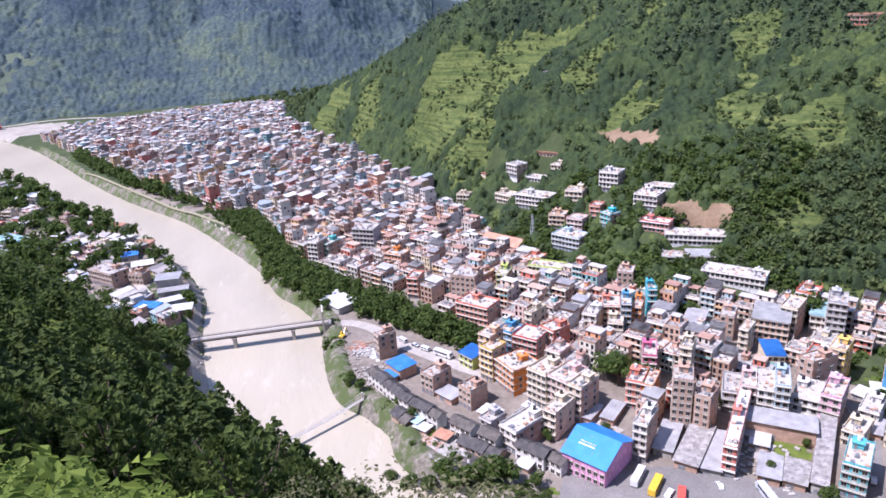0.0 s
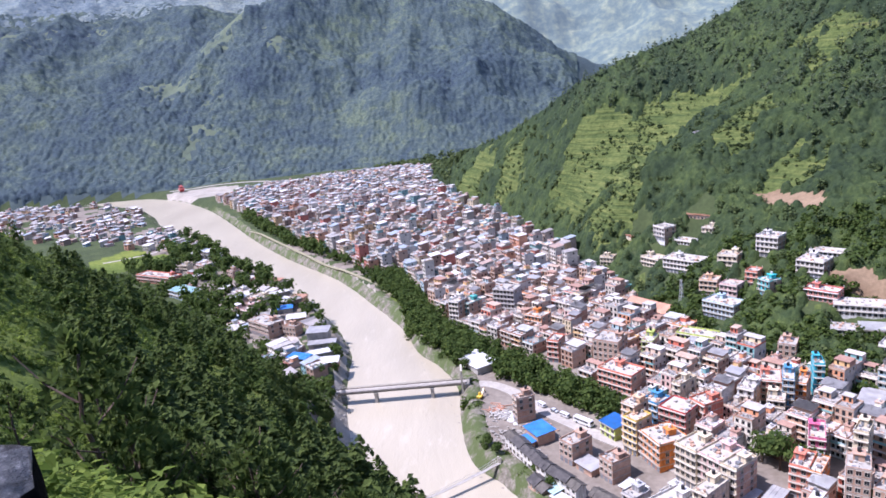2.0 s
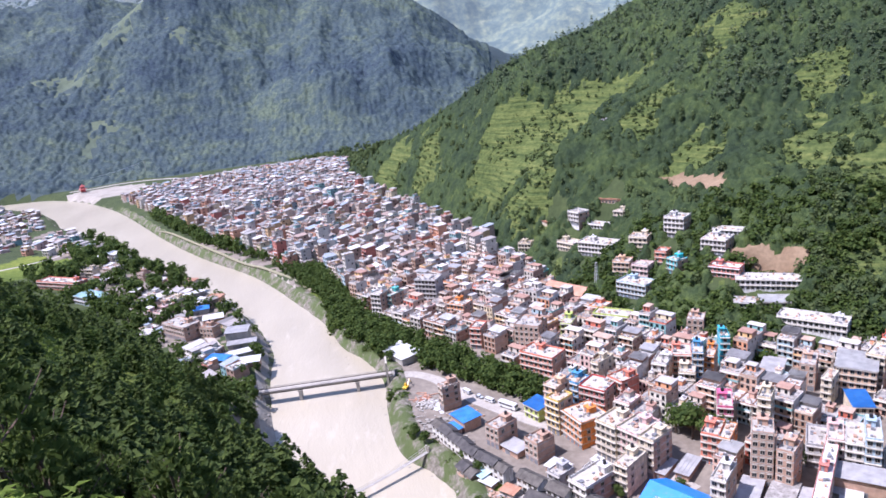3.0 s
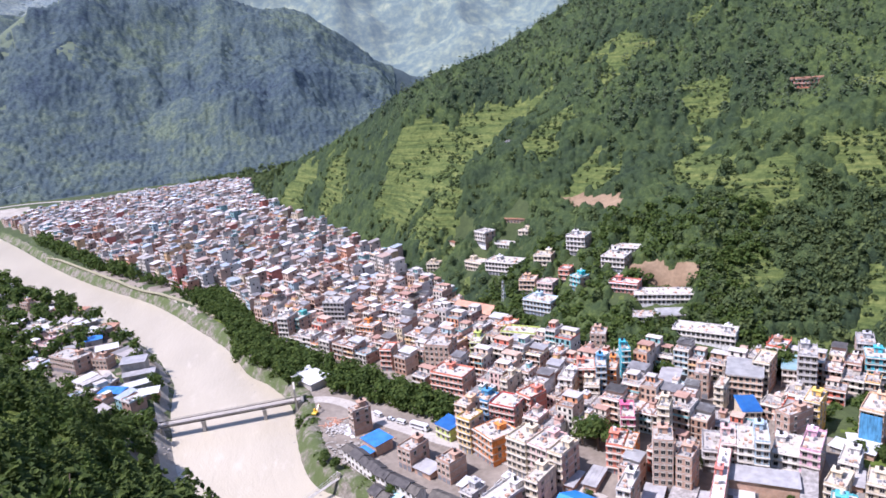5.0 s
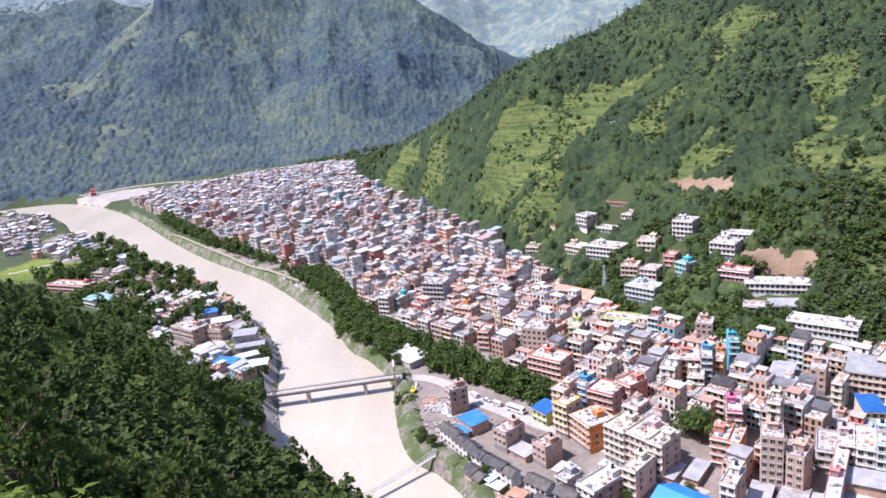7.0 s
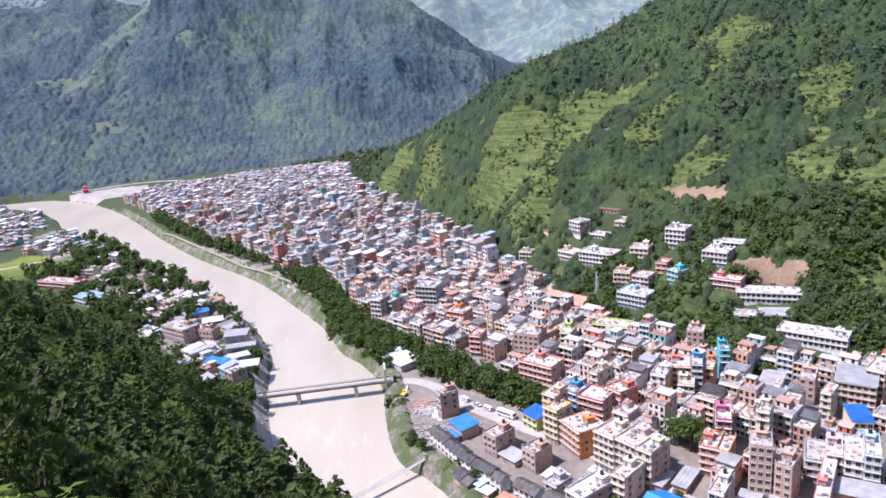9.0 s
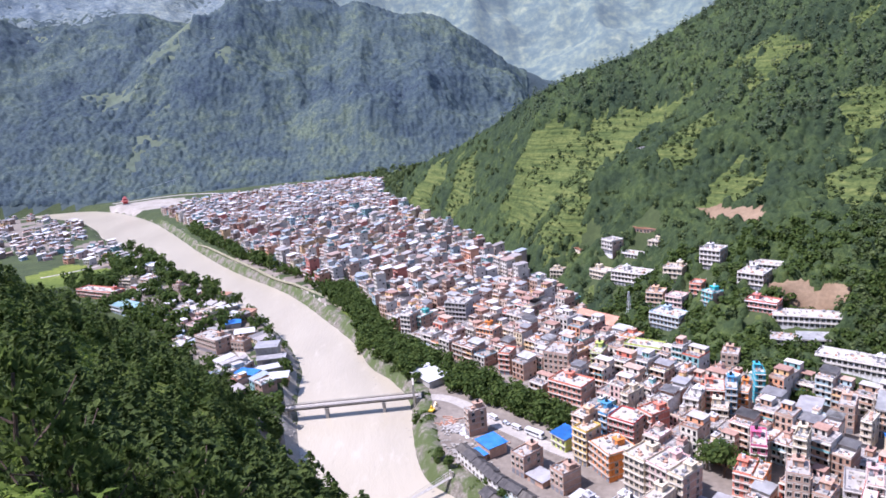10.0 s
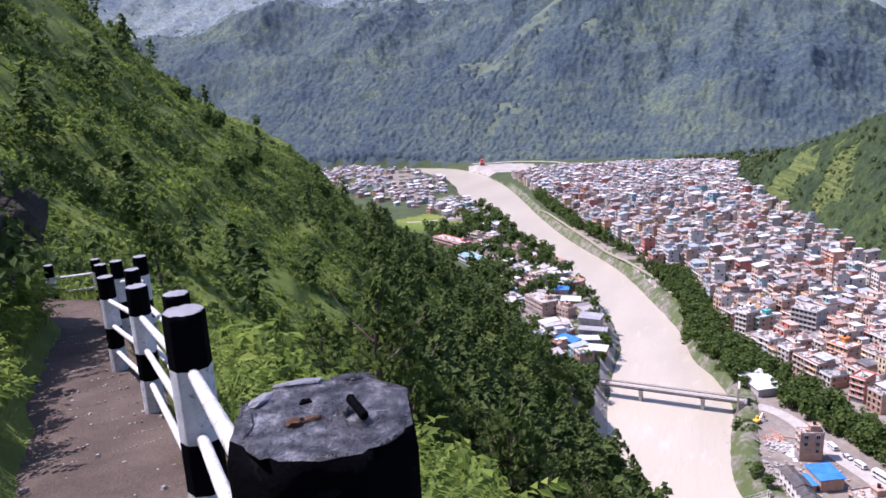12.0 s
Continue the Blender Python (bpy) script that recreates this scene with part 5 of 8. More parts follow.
house(65.5, 207.2, 5.9, -51, 5.5, 13, 4, 'cream')
house(49.1, 206.7, 5.3, -59, 8.3, 16, 3, 'white', roof='grey_slab')
house(26.4, 250.5, 5.5, -54, 7.3, 11, 3, 'brick')
house(39.7, 236.6, 5.3, -60, 7.4, 9, 3, 'brick', roof='white_slab')
shed(31.5, 243.5, 5.4, -56, 9.0, 7, 1.1, 'grey_sheet')
shed(45.0, 226.0, 5.5, -50, 8.0, 6, 1.0, 'white_sheet')
house(44.0, 217.5, 5.4, -56, 6.0, 8, 2, 'grey')
house(56.5, 215.5, 5.8, -54, 6.0, 8, 2, 'white')
house(10.1, 285.5, 5.7, -69, 4.6, 9, 4, 'brick')
house(90.7, 186.5, 6.5, -43, 4.8, 12, 5, 'white')
house(110.4, 197.8, 8.0, -28, 7.0, 10, 7, 'brick')
house(122.9, 216.9, 9.0, -39, 4.5, 9, 7, 'cream')
house(117.1, 194.1, 8.3, -47, 5.5, 10, 5, 'brick')
house(111.6, 224.4, 8.7, -25, 5.5, 14, 5, 'magenta', roof='white_slab')
house(100.5, 214.4, 8.1, -38, 6.1, 12, 4, 'coral')
house(105.3, 210.7, 8.0, -39, 4.0, 12, 4, 'orange')
house(141.5, 282.3, 9.1, -17, 4.2, 9, 5, 'cyan')
house(116.6, 277.4, 9.0, -21, 8.2, 12, 4, 'coral')
house(123.0, 271.2, 9.0, -24, 4.7, 12, 5, 'blue')
house(129.4, 272.9, 9.0, -34, 4.1, 12, 4, 'orange')
house(104.8, 272.3, 8.8, -37, 6.6, 12, 4, 'white')
house(114.4, 265.7, 9.0, -26, 6.9, 11, 3, 'cream')
house(174.1, 248.0, 8.8, -38, 14.7, 16, 4, 'peach', roof='white_sheet')
house(188.6, 250.1, 8.4, -51, 7.2, 14, 5, 'cream')
house(201.5, 237.4, 8.5, -39, 7.5, 12, 7, 'grey')
house(203.5, 249.4, 8.6, -40, 7.1, 14, 3, 'white', roof='sea_sheet')
house(182.8, 211.5, 8.9, -53, 6.0, 12, 5, 'yellow')
house(168.2, 208.7, 8.8, -78, 6.4, 13, 5, 'brick')
house(162.4, 254.5, 8.7, -38, 6.1, 14, 4, 'brick')
house(163.0, 240.5, 8.7, -49, 3.9, 10, 4, 'cream')
house(133.1, 202.6, 8.5, -32, 6.6, 14, 3, 'grey')
house(138.8, 199.6, 8.8, -33, 5.1, 15, 4, 'pink')
house(143.1, 196.4, 8.6, -35, 5.6, 15, 4, 'white')
house(147.4, 192.4, 8.7, -33, 4.9, 15, 5, 'pale_blue')
house(155.3, 193.7, 8.4, -44, 9.1, 15, 3, 'white')
house(161.8, 187.5, 8.4, -48, 6.6, 16, 4, 'rose')
house(167.4, 226.6, 8.4, -19, 7.4, 12, 2, 'cream', roof='blue_sheet')
house(114.6, 170.9, 7.1, -39, 4.3, 46, 4, 'red_white', roof='grey_slab')
house(144.2, 154.0, 7.6, -45, 7.3, 15, 4, 'teal')
house(251.0, 237.6, 8.9, -43, 9.6, 13, 4, 'hot_pink')
house(238.4, 239.5, 9.1, -39, 8.9, 12, 4, 'cyan')
house(245.2, 252.0, 10.1, -40, 7.6, 12, 4, 'grey')
house(196.8, 198.5, 8.8, -55, 8.0, 16, 5, 'blue_mural')
house(245.7, 182.6, 11.1, -26, 18.4, 12, 3, 'white', roof='grey_slab')
house(160.0, 151.5, 7.9, -114, 10.8, 14, 3, 'pink')
house(174.7, 147.2, 8.4, -59, 6.9, 12, 2, 'peach')
house(183.1, 144.7, 8.5, -56, 3.9, 12, 2, 'peach')
house(160.1, 145.5, 7.5, -41, 6.6, 12, 3, 'pink')
house(159.9, 139.1, 7.6, -52, 6.4, 12, 2, 'rust', roof='rust_sheet')
house(168.1, 135.3, 7.8, -45, 6.8, 12, 2, 'red')
house(122.1, 470.1, 37.2, -64, 11.0, 10, 3, 'white')
house(148.9, 451.4, 38.3, -51, 8.0, 9, 3, 'cream')
house(132.4, 457.5, 35.5, -49, 14.7, 8, 1, 'white', roof='grey_slab')
house(112.7, 497.1, 29.3, 23, 18.6, 8, 1, 'cream', roof='rust_sheet')
house(117.9, 431.7, 25.0, -45, 24.3, 13, 3, 'white', roof='grey_slab')
house(109.2, 453.6, 23.7, -57, 14.9, 10, 2, 'cream')
house(142.8, 404.8, 31.9, -36, 11.4, 11, 3, 'cream')
house(163.1, 399.1, 40.4, -45, 12.4, 12, 4, 'white', roof='grey_slab')
house(172.0, 367.8, 36.8, -46, 14.1, 14, 3, 'white')
house(184.9, 380.7, 43.8, -42, 19.3, 8, 1, 'white', roof='grey_slab')
house(167.5, 348.8, 29.6, -44, 16.5, 9, 2, 'red_white', roof='grey_slab')
house(174.8, 332.9, 26.0, -26, 31.6, 11, 2, 'white', roof='grey_slab')
house(179.1, 315.0, 21.8, -20, 14.1, 8, 1, 'cream', roof='white_sheet')
house(167.7, 321.0, 21.1, -28, 12.4, 9, 1, 'grey', roof='grey_slab')
house(178.9, 300.4, 16.8, -44, 30.4, 11, 2, 'white', roof='grey_slab')
house(151.2, 384.1, 27.0, -41, 6.8, 9, 3, 'coral')
house(152.2, 368.9, 27.5, -69, 8.4, 8, 3, 'cyan_plain')
house(123.3, 372.1, 15.9, -50, 18.6, 12, 3, 'pale_blue')
house(127.5, 390.9, 21.7, -33, 10.1, 10, 3, 'peach')
house(136.1, 382.2, 21.3, -45, 10.1, 10, 3, 'pink')
house(100.6, 345.4, 8.6, -37, 19.8, 10, 3, 'lime')
house(78.8, 330.7, 8.6, -31, 5.8, 12, 4, 'lime')
house(89.1, 494.3, 14.0, -31, 10.1, 8, 2, 'cream')
house(54.4, 330.9, 7.9, -32, 13.5, 14, 5, 'brick')
house(141.1, 317.4, 10.8, -31, 8.2, 10, 3, 'brick')
house(-21.4, 417.1, 5.5, -34, 7.4, 12, 5, 'white')
house(-15.6, 423.0, 5.9, -43, 9.9, 12, 4, 'sea')
house(7.4, 421.2, 7.1, -28, 14.6, 12, 6, 'grey')
house(51.8, 303.9, 7.8, -45, 18.3, 12, 4, 'coral')
house(32.5, 344.3, 6.8, -30, 6.5, 10, 4, 'coral')
house(24.3, 386.0, 7.3, -40, 12.0, 10, 4, 'orange')


def slate_row(x, y, z, turn, w, d, n, color):
    """A terrace of narrow old houses, each with its own dark roof."""
    rng = random.Random(int(x * 7 + y))
    m = max(1, round(w / 6.0))
    for k in range(m):
        u, a = w * k / m, radians(turn)
        gable_house(x + math.cos(a) * u, y + math.sin(a) * u, z + rng.uniform(-0.45, 0.35), turn + rng.uniform(-1.2, 1.2), w / m - 0.05, d + rng.uniform(-0.5, 0.5), n, color, rng.choice(("slate", "slate", "old_slate")), f"{'whitewashed' if color == 'white' else 'old brick'} terrace house under a dark slate roof", True)


slate_row(5.1, 263.7, 5.3, -66, 25.7, 5.4, 2, 'white')
slate_row(15.6, 239.4, 5.4, -55, 22.3, 5.4, 2, 'white')
slate_row(32.7, 217.8, 5.1, -52, 9.9, 5.4, 2, 'white')
slate_row(41.5, 208.7, 5.3, -52, 7.8, 5.4, 2, 'white')
slate_row(52.5, 198.2, 4.9, -52, 11.9, 5.4, 2, 'white')
slate_row(60.6, 190.5, 4.9, -58, 7.4, 5.4, 2, 'white')
slate_row(12.1, 234.2, 5.0, -62, 9.5, 6.0, 1, 'brick')
slate_row(33.9, 209.8, 4.7, -50, 17.0, 6.5, 1, 'brick')
hall(66.2, 188.0, 5.5, -52, 16.4, 20, 2.7, 'hall_pink', 'hall_blue')
gable_house(87.0, 403.2, 9.1, -51, 27.9, 14, 2, 'white', 'rust_sheet')
gable_house(213.4, 148.3, 8.8, -46, 8.5, 34, 1.5, 'white', 'red_sheet')
gable_house(238.1, 155.8, 9.0, -47, 6.6, 20, 1.5, 'white', 'red_sheet')
gable_house(235.5, 156.0, 8.7, -54, 13.9, 6, 1, 'white', 'blue_sheet')
gable_house(259.0, 165.1, 14.6, -53, 9.8, 8, 1, 'white', 'blue_sheet')
gable_house(218.0, 183.4, 8.9, -54, 7.4, 8, 1, 'brick', 'red_sheet')
gable_house(209.4, 162.6, 8.9, -45, 8.3, 7, 1, 'white', 'white_sheet')
gable_house(212.2, 133.8, 8.9, -44, 11.8, 10, 1, 'white', 'rust_sheet')
shed(98.3, 186.5, 6.8, -39, 6.6, 17, 1.2, 'grey_sheet')
shed(101.9, 178.6, 6.8, -43, 7.9, 24, 1.2, 'grey_slab')
shed(108.8, 173.9, 6.6, -34, 6.8, 22, 1.0, 'grey_sheet')
shed(152.9, 269.0, 8.8, -39, 9.0, 14, 1.3, 'grey_sheet')
shed(131.1, 189.1, 8.5, -35, 25.3, 9, 2.2, 'grey_sheet')
shed(136.7, 156.8, 6.9, -41, 4.7, 40, 1.6, 'grey_slab')
shed(123.6, 164.9, 7.3, -37, 6.9, 12, 1.2, 'grey_sheet')
shed(129.9, 161.3, 7.0, -41, 7.1, 12, 1.2, 'grey_slab')
shed(81.3, 210.5, 6.7, -48, 4.0, 10, 1.2, 'grey_sheet')
shed(87.9, 208.1, 7.1, -45, 5.1, 12, 1.2, 'grey_sheet')
shed(-16.5, 353.7, 5.3, -58, 21.2, 13, 1.4, 'white_sheet')
shed(13.8, 270.3, 5.3, -62, 10.5, 9, 1.8, 'blue_sheet')
shed(11.0, 265.5, 5.3, -62, 7.0, 4, 1.0, 'blue_sheet')
shed(15.5, 231.5, 5.0, -54, 9.0, 5.5, 1.0, 'sea_sheet')
shed(19.5, 224.0, 4.9, -50, 6.0, 4.0, 0.8, 'white_sheet')
shed(51.0, 192.5, 5.0, -48, 5.0, 4.0, 0.9, 'white_sheet')
shed(26.0, 216.0, 5.1, -46, 6.0, 4.5, 0.9, 'rust_sheet')
shed(128.5, 187.5, 8.3, -37, 7.0, 6.0, 0.9, 'grey_sheet')
shed(131.0, 180.5, 8.1, -37, 6.0, 7.0, 0.9, 'white_sheet')
shed(184.1, 198.5, 8.5, -63, 4.5, 7, 1, 'white_sheet')
shed(187.6, 195.4, 8.9, -58, 10.3, 9, 1, 'white_sheet')
shed(169.4, 178.2, 8.5, -45, 8.1, 10, 1, 'grey_sheet')
shed(-146.0, 453.2, 8.0, 13, 13.3, 8, 1.2, 'blue_sheet')
shed(-114.5, 366.2, 7.8, -24, 13.0, 7, 1.2, 'blue_sheet')
shed(-131.3, 431.8, 7.8, 12, 12.8, 9, 1.2, 'white_sheet')
shed(-108.3, 391.5, 7.9, -0, 13.3, 10, 2.6, 'grey_sheet')
shed(-162.8, 489.3, 7.7, 36, 20.3, 6, 1.1, 'white_sheet')
shed(-100.8, 366.7, 8.0, 18, 14.4, 6, 1.1, 'white_sheet')
shed(-106.0, 383.5, 7.8, 6, 16.6, 6, 1.1, 'grey_sheet')
house(-153.1, 420.8, 7.9, -41, 23.1, 12, 3, 'brick')
house(-190.4, 499.7, 7.8, -35, 21.8, 10, 2, 'white')
house(-171.2, 482.8, 7.9, -37, 14.6, 10, 2, 'cream')
house(-169.2, 452.9, 8.0, -34, 10.7, 10, 2, 'pink')
shed(-95.1, 354.4, 7.7, 3, 12.4, 8, 1.1, 'white_sheet')
for k, (hx, hy) in enumerate(((-178, 506), (-152, 447), (-124, 414), (-96, 372), (-87, 366), (-137, 486), (-212, 566), (-244, 608), (-268, 600), (-246, 572), (-166, 470), (-168, 537), (-92, 381), (-138, 459), (-232, 520), (-109, 391))):
    if all((hx - ox) ** 2 + (hy - oy) ** 2 > (rad + 3.5) ** 2 for ox, oy, rad in CLEARED[0::2]):
        (shed(hx - 4, hy - 3, 8.0, (-38, 8, -20)[k % 3], 9 + k % 3, 6.5, 1.1, ("white_sheet", "grey_sheet", "rust_sheet")[k % 3]) if k % 2 else house(hx - 4, hy - 3, 8.0, -36 + 5 * (k % 3), 8 + k % 3, 7.5, 2, ("cream", "pink", "brick", "white")[k % 4]))
house(-299.5, 571.2, 8.8, -29, 45.9, 12, 2, 'coral')
house(-246.8, 515.0, 8.9, -40, 27.5, 12, 2, 'pale_blue', roof='sea_sheet')
house(350.7, 435.0, 128.2, -42, 20.2, 8, 2, 'coral', roof='rust_sheet')
house(382.1, 376.6, 121.3, -42, 11.1, 7, 1, 'white', roof='grey_slab')
house(339.1, 328.5, 74.9, -42, 12.8, 8, 1, 'white', roof='grey_sheet')
house(367.8, 264.1, 83.9, -42, 20.1, 8, 1, 'white', roof='white_sheet')
house(356.6, 256.5, 77.6, -42, 19.2, 8, 1, 'white', roof='grey_sheet')
house(345.3, 226.4, 66.3, -42, 12.7, 8, 1, 'white', roof='blue_sheet')
house(175.7, 558.8, 94.5, -42, 15.2, 8, 1, 'white', roof='grey_sheet')
house(272.9, 237.7, 23.4, -42, 7.1, 7, 1, 'white', roof='white_sheet')
house(144.3, 470.6, 49.2, -40, 18.0, 8, 1, 'brick', roof='rust_sheet')
shed(189.3, 193.9, 8.9, -35, 8.6, 10, 1.0, 'white_sheet')
house(174.8, 184.0, 8.7, -51, 6.5, 12, 2, 'white', roof='grey_slab')
house(161.4, 175.2, 8.4, -55, 6.7, 12, 2, 'cream', roof='white_slab')
house(173.7, 170.2, 8.8, -48, 9.1, 10, 2, 'cream', roof='white_slab')
house(185.2, 156.2, 8.6, -53, 5.0, 9, 1, 'pink', roof='grey_slab')
gable_house(200.1, 187.8, 8.9, -46, 6.3, 8, 1, 'brick', 'rust_sheet')
gable_house(202.0, 158.3, 8.7, -43, 5.9, 8, 1, 'white', 'grey_sheet')


def archetype(k):
    """One of the plainer houses, built once and copied; its windows are let into its walls."""
    rng = random.Random(100 + k)
    n = (2, 3, 4, 3, 2, 2, 4, 3, 3, 5)[k % 10]
    w, d = rng.uniform(6.2, 8.4), rng.uniform(8.6, 10.6)
    h, style = 3.0 * n, k % 5
    rt = root("house", 0, 0, -500 - 30 * k, 0, f"weathered flat-roofed concrete town house of {n} storeys", "house", "town houses")
    bm = bmesh.new()
    box(bm, -w / 2, -d / 2, -3, w / 2, d / 2, h, 0, 1)
    m = max(2, int(w / 2.1))
    for k2 in range(n):
        for i in range(m):
            px = -w / 2 + w * (i + 0.5) / m
            tall = rng.choice((1.5, 1.5, 2.1))
            for fy in (-1, 1):
                yy = fy * d / 2
                box(bm, px - 0.62, yy - 0.05, 3 * k2 + 2.4 - tall, px + 0.62, yy + 0.05, 3 * k2 + 2.4, 2)
        for i in range(3):
            py = -d / 2 + d * (i + 0.5) / 3
            for fx in (-1, 1):
                if rng.random() < 0.45:
                    box(bm, fx * w / 2 - 0.05, py - 0.5, 3 * k2 + 0.95, fx * w / 2 + 0.05, py + 0.5, 3 * k2 + 2.25, 2)
    part("wall", bm, [MIXED, SIDES, GLASS], rt)
    deep = rng.choice((0.15, 0.7, 1.0, 1.2))
    bm = bmesh.new()
    box(bm, -w / 2 - 0.06, -d / 2 - deep, -0.12, w / 2 + 0.06, d / 2 + 0.06, 0.12)
    slab = made("floor_slab", bm, TRIM)
    for k2 in range(1, n + 1):
        shared("floor_slab", slab, rt, pose(0, 0, 3 * k2))
    if deep > 0.5:
        bm = bmesh.new()
        x0, x1 = rng.choice(((-w / 2, w / 2), (-w / 2, 0.3), (-0.3, w / 2)))
        box(bm, x0, -d / 2 - deep, 0.12, x1, -d / 2 - deep + 0.08, 0.95)
        box(bm, x0, -d / 2 - deep + 0.08, 0.12, x0 + 0.08, -d / 2, 0.95)
        box(bm, x1 - 0.08, -d / 2 - deep + 0.08, 0.12, x1, -d / 2, 0.95)
        front = made("balcony_front", bm, MIXED if k % 3 else TRIM)
        for k2 in range(1, n):
            if rng.random() < 0.8:
                shared("balcony_front", front, rt, pose(0, 0, 3 * k2))
        bm = bmesh.new()
        for px in (-w / 2, w / 2 - 0.22):
            box(bm, px, -d / 2 - deep, -3, px + 0.22, -d / 2 - deep + 0.22, h - 0.12)
        tagged(part("balcony_posts", bm, TRIM, rt), kind="stuff")
    bm = bmesh.new()
    box(bm, -w / 2 + 0.16, -d / 2 + 0.16, h - 0.1, w / 2 - 0.16, d / 2 - 0.16, h + 0.16)
    part("roof", bm, ROOF[("grey_slab", "white_slab", "grey_slab", "white_slab", "grey_slab")[style]], rt)
    t = h + rng.choice((0.5, 0.8, 1.0))
    bm = bmesh.new()
    for a in ((-w / 2, -d / 2, w / 2, -d / 2 + 0.15), (-w / 2, d / 2 - 0.15, w / 2, d / 2), (-w / 2, -d / 2 + 0.15, -w / 2 + 0.15, d / 2 - 0.15), (w / 2 - 0.15, -d / 2 + 0.15, w / 2, d / 2 - 0.15)):
        box(bm, a[0], a[1], h, a[2], a[3], t)
    if style in (0, 3):
        for px in (-w / 2, -0.15, w / 2 - 0.3):
            for py in (-d / 2, -0.15, d / 2 - 0.3):
                box(bm, px, py, t if py else h, px + 0.3, py + 0.3, t + rng.uniform(0.5, 1.6))
    part("parapet", bm, SIDES if k % 2 else MIXED, rt)
    back = rng.uniform(-0.5, 1.5)
    if style == 1:
        # a sheet roof on posts over the back half
        bm = bmesh.new()
        bm.faces.new([bm.verts.new(p) for p in ((-w / 2 - 0.2, back - 1.2, h + 2.0), (w / 2 + 0.2, back - 1.2, h + 2.0), (w / 2 + 0.2, d / 2 + 0.3, h + 2.7), (-w / 2 - 0.2, d / 2 + 0.3, h + 2.7))])
        bmesh.ops.solidify(bm, geom=bm.faces[:], thickness=0.1)
        part("sheet_roof", bm, ROOF[rng.choice(("white_sheet", "grey_sheet", "rust_sheet", "white_sheet"))], rt)
        bm = bmesh.new()
        box(bm, -w / 2 + 0.3, back, h, w / 2 - 0.3, d / 2 - 0.2, h + 2.1)
        part("attic", bm, SIDES, rt)
    elif style in (2, 4):
        # a set-back top storey
        bm = bmesh.new()
        x0, x1 = (-w / 2 + 0.1, w / 2 - 0.1) if style == 2 else (-w / 2 + 0.1, w * 0.12)
        box(bm, x0, back, h, x1, d / 2 - 0.1, h + 2.7, 0, 1)
        box(bm, x0 - 0.1, back - 0.5, h + 2.7, x1 + 0.1, d / 2, h + 2.9, 1)
        for i in range(2):
            px = x0 + (x1 - x0) * (i + 0.5) / 2
            box(bm, px - 0.5, back - 0.04, h + 0.5, px + 0.5, back + 0.04, h + 2.3, 2)
        part("top_storey", bm, [MIXED, SIDES, GLASS], rt)
    else:
        bm = bmesh.new()
        room = rng.uniform(2.0, 3.0)
        sx = rng.uniform(-w / 2 + 0.3, w / 2 - room - 0.3)
        box(bm, sx, d / 2 - 3.6, h, sx + room, d / 2 - 0.3, h + 2.4)
        box(bm, sx - 0.2, d / 2 - 3.9, h + 2.4, sx + room + 0.2, d / 2 - 0.2, h + 2.55, 1)
        part("stair_room", bm, [MIXED, SIDES], rt)
        bm = bmesh.new()
        drum(bm, sx + room / 2, d / 2 - 2, h + 2.55, 0.5, 1.1)
        part("water_tank", bm, TANK_BLACK if k % 2 else STEEL, rt)
    bm = bmesh.new()
    for q in range(12):
        px, py, sz = rng.uniform(-w / 2 + 0.3, w / 2 - 1.4), rng.uniform(-d / 2 + 0.3, back - 1.4), rng.uniform(0.3, 1.1)
        box(bm, px, py, h + 0.16, px + sz, py + sz * rng.uniform(0.3, 1.0), h + 0.16 + rng.uniform(0.2, 1.1), q % 3)
    tagged(part("roof_clutter", bm, [CONCRETE, SHUTTER, BRICK], rt), kind="stuff")
    return rt, w, d, n


TREE_STRIP = np.array([(-87, 544), (-58, 462), (-49, 412), (-24, 363), (-3, 339), (11, 324), (24, 309), (38, 291), (50, 274), (61, 283), (51, 299), (39, 318), (27, 338), (14, 354), (-2, 378), (-28, 420), (-42, 469), (-64, 543)], float)
OPEN_GROUND = [np.array(p, float) for p in (
    [(77, 168), (91, 193), (112, 184), (120, 168), (126, 163), (140, 154), (165, 140), (150, 120), (90, 140)],
    [(-12, 337), (3, 326), (22, 292), (49, 262), (60, 248), (72, 240), (78, 200), (64, 180), (0, 225), (-14, 300)],
    [(95, 240), (112, 238), (118, 217), (100, 216)], [(128, 185), (160, 195), (160, 165), (120, 168)],
    [(150, 200), (186, 196), (190, 150), (150, 145)], [(198, 228), (262, 232), (290, 170), (230, 120), (186, 160), (187, 190)], [(184, 146), (202, 154), (262, 150), (262, 96), (206, 112), (182, 130)])]


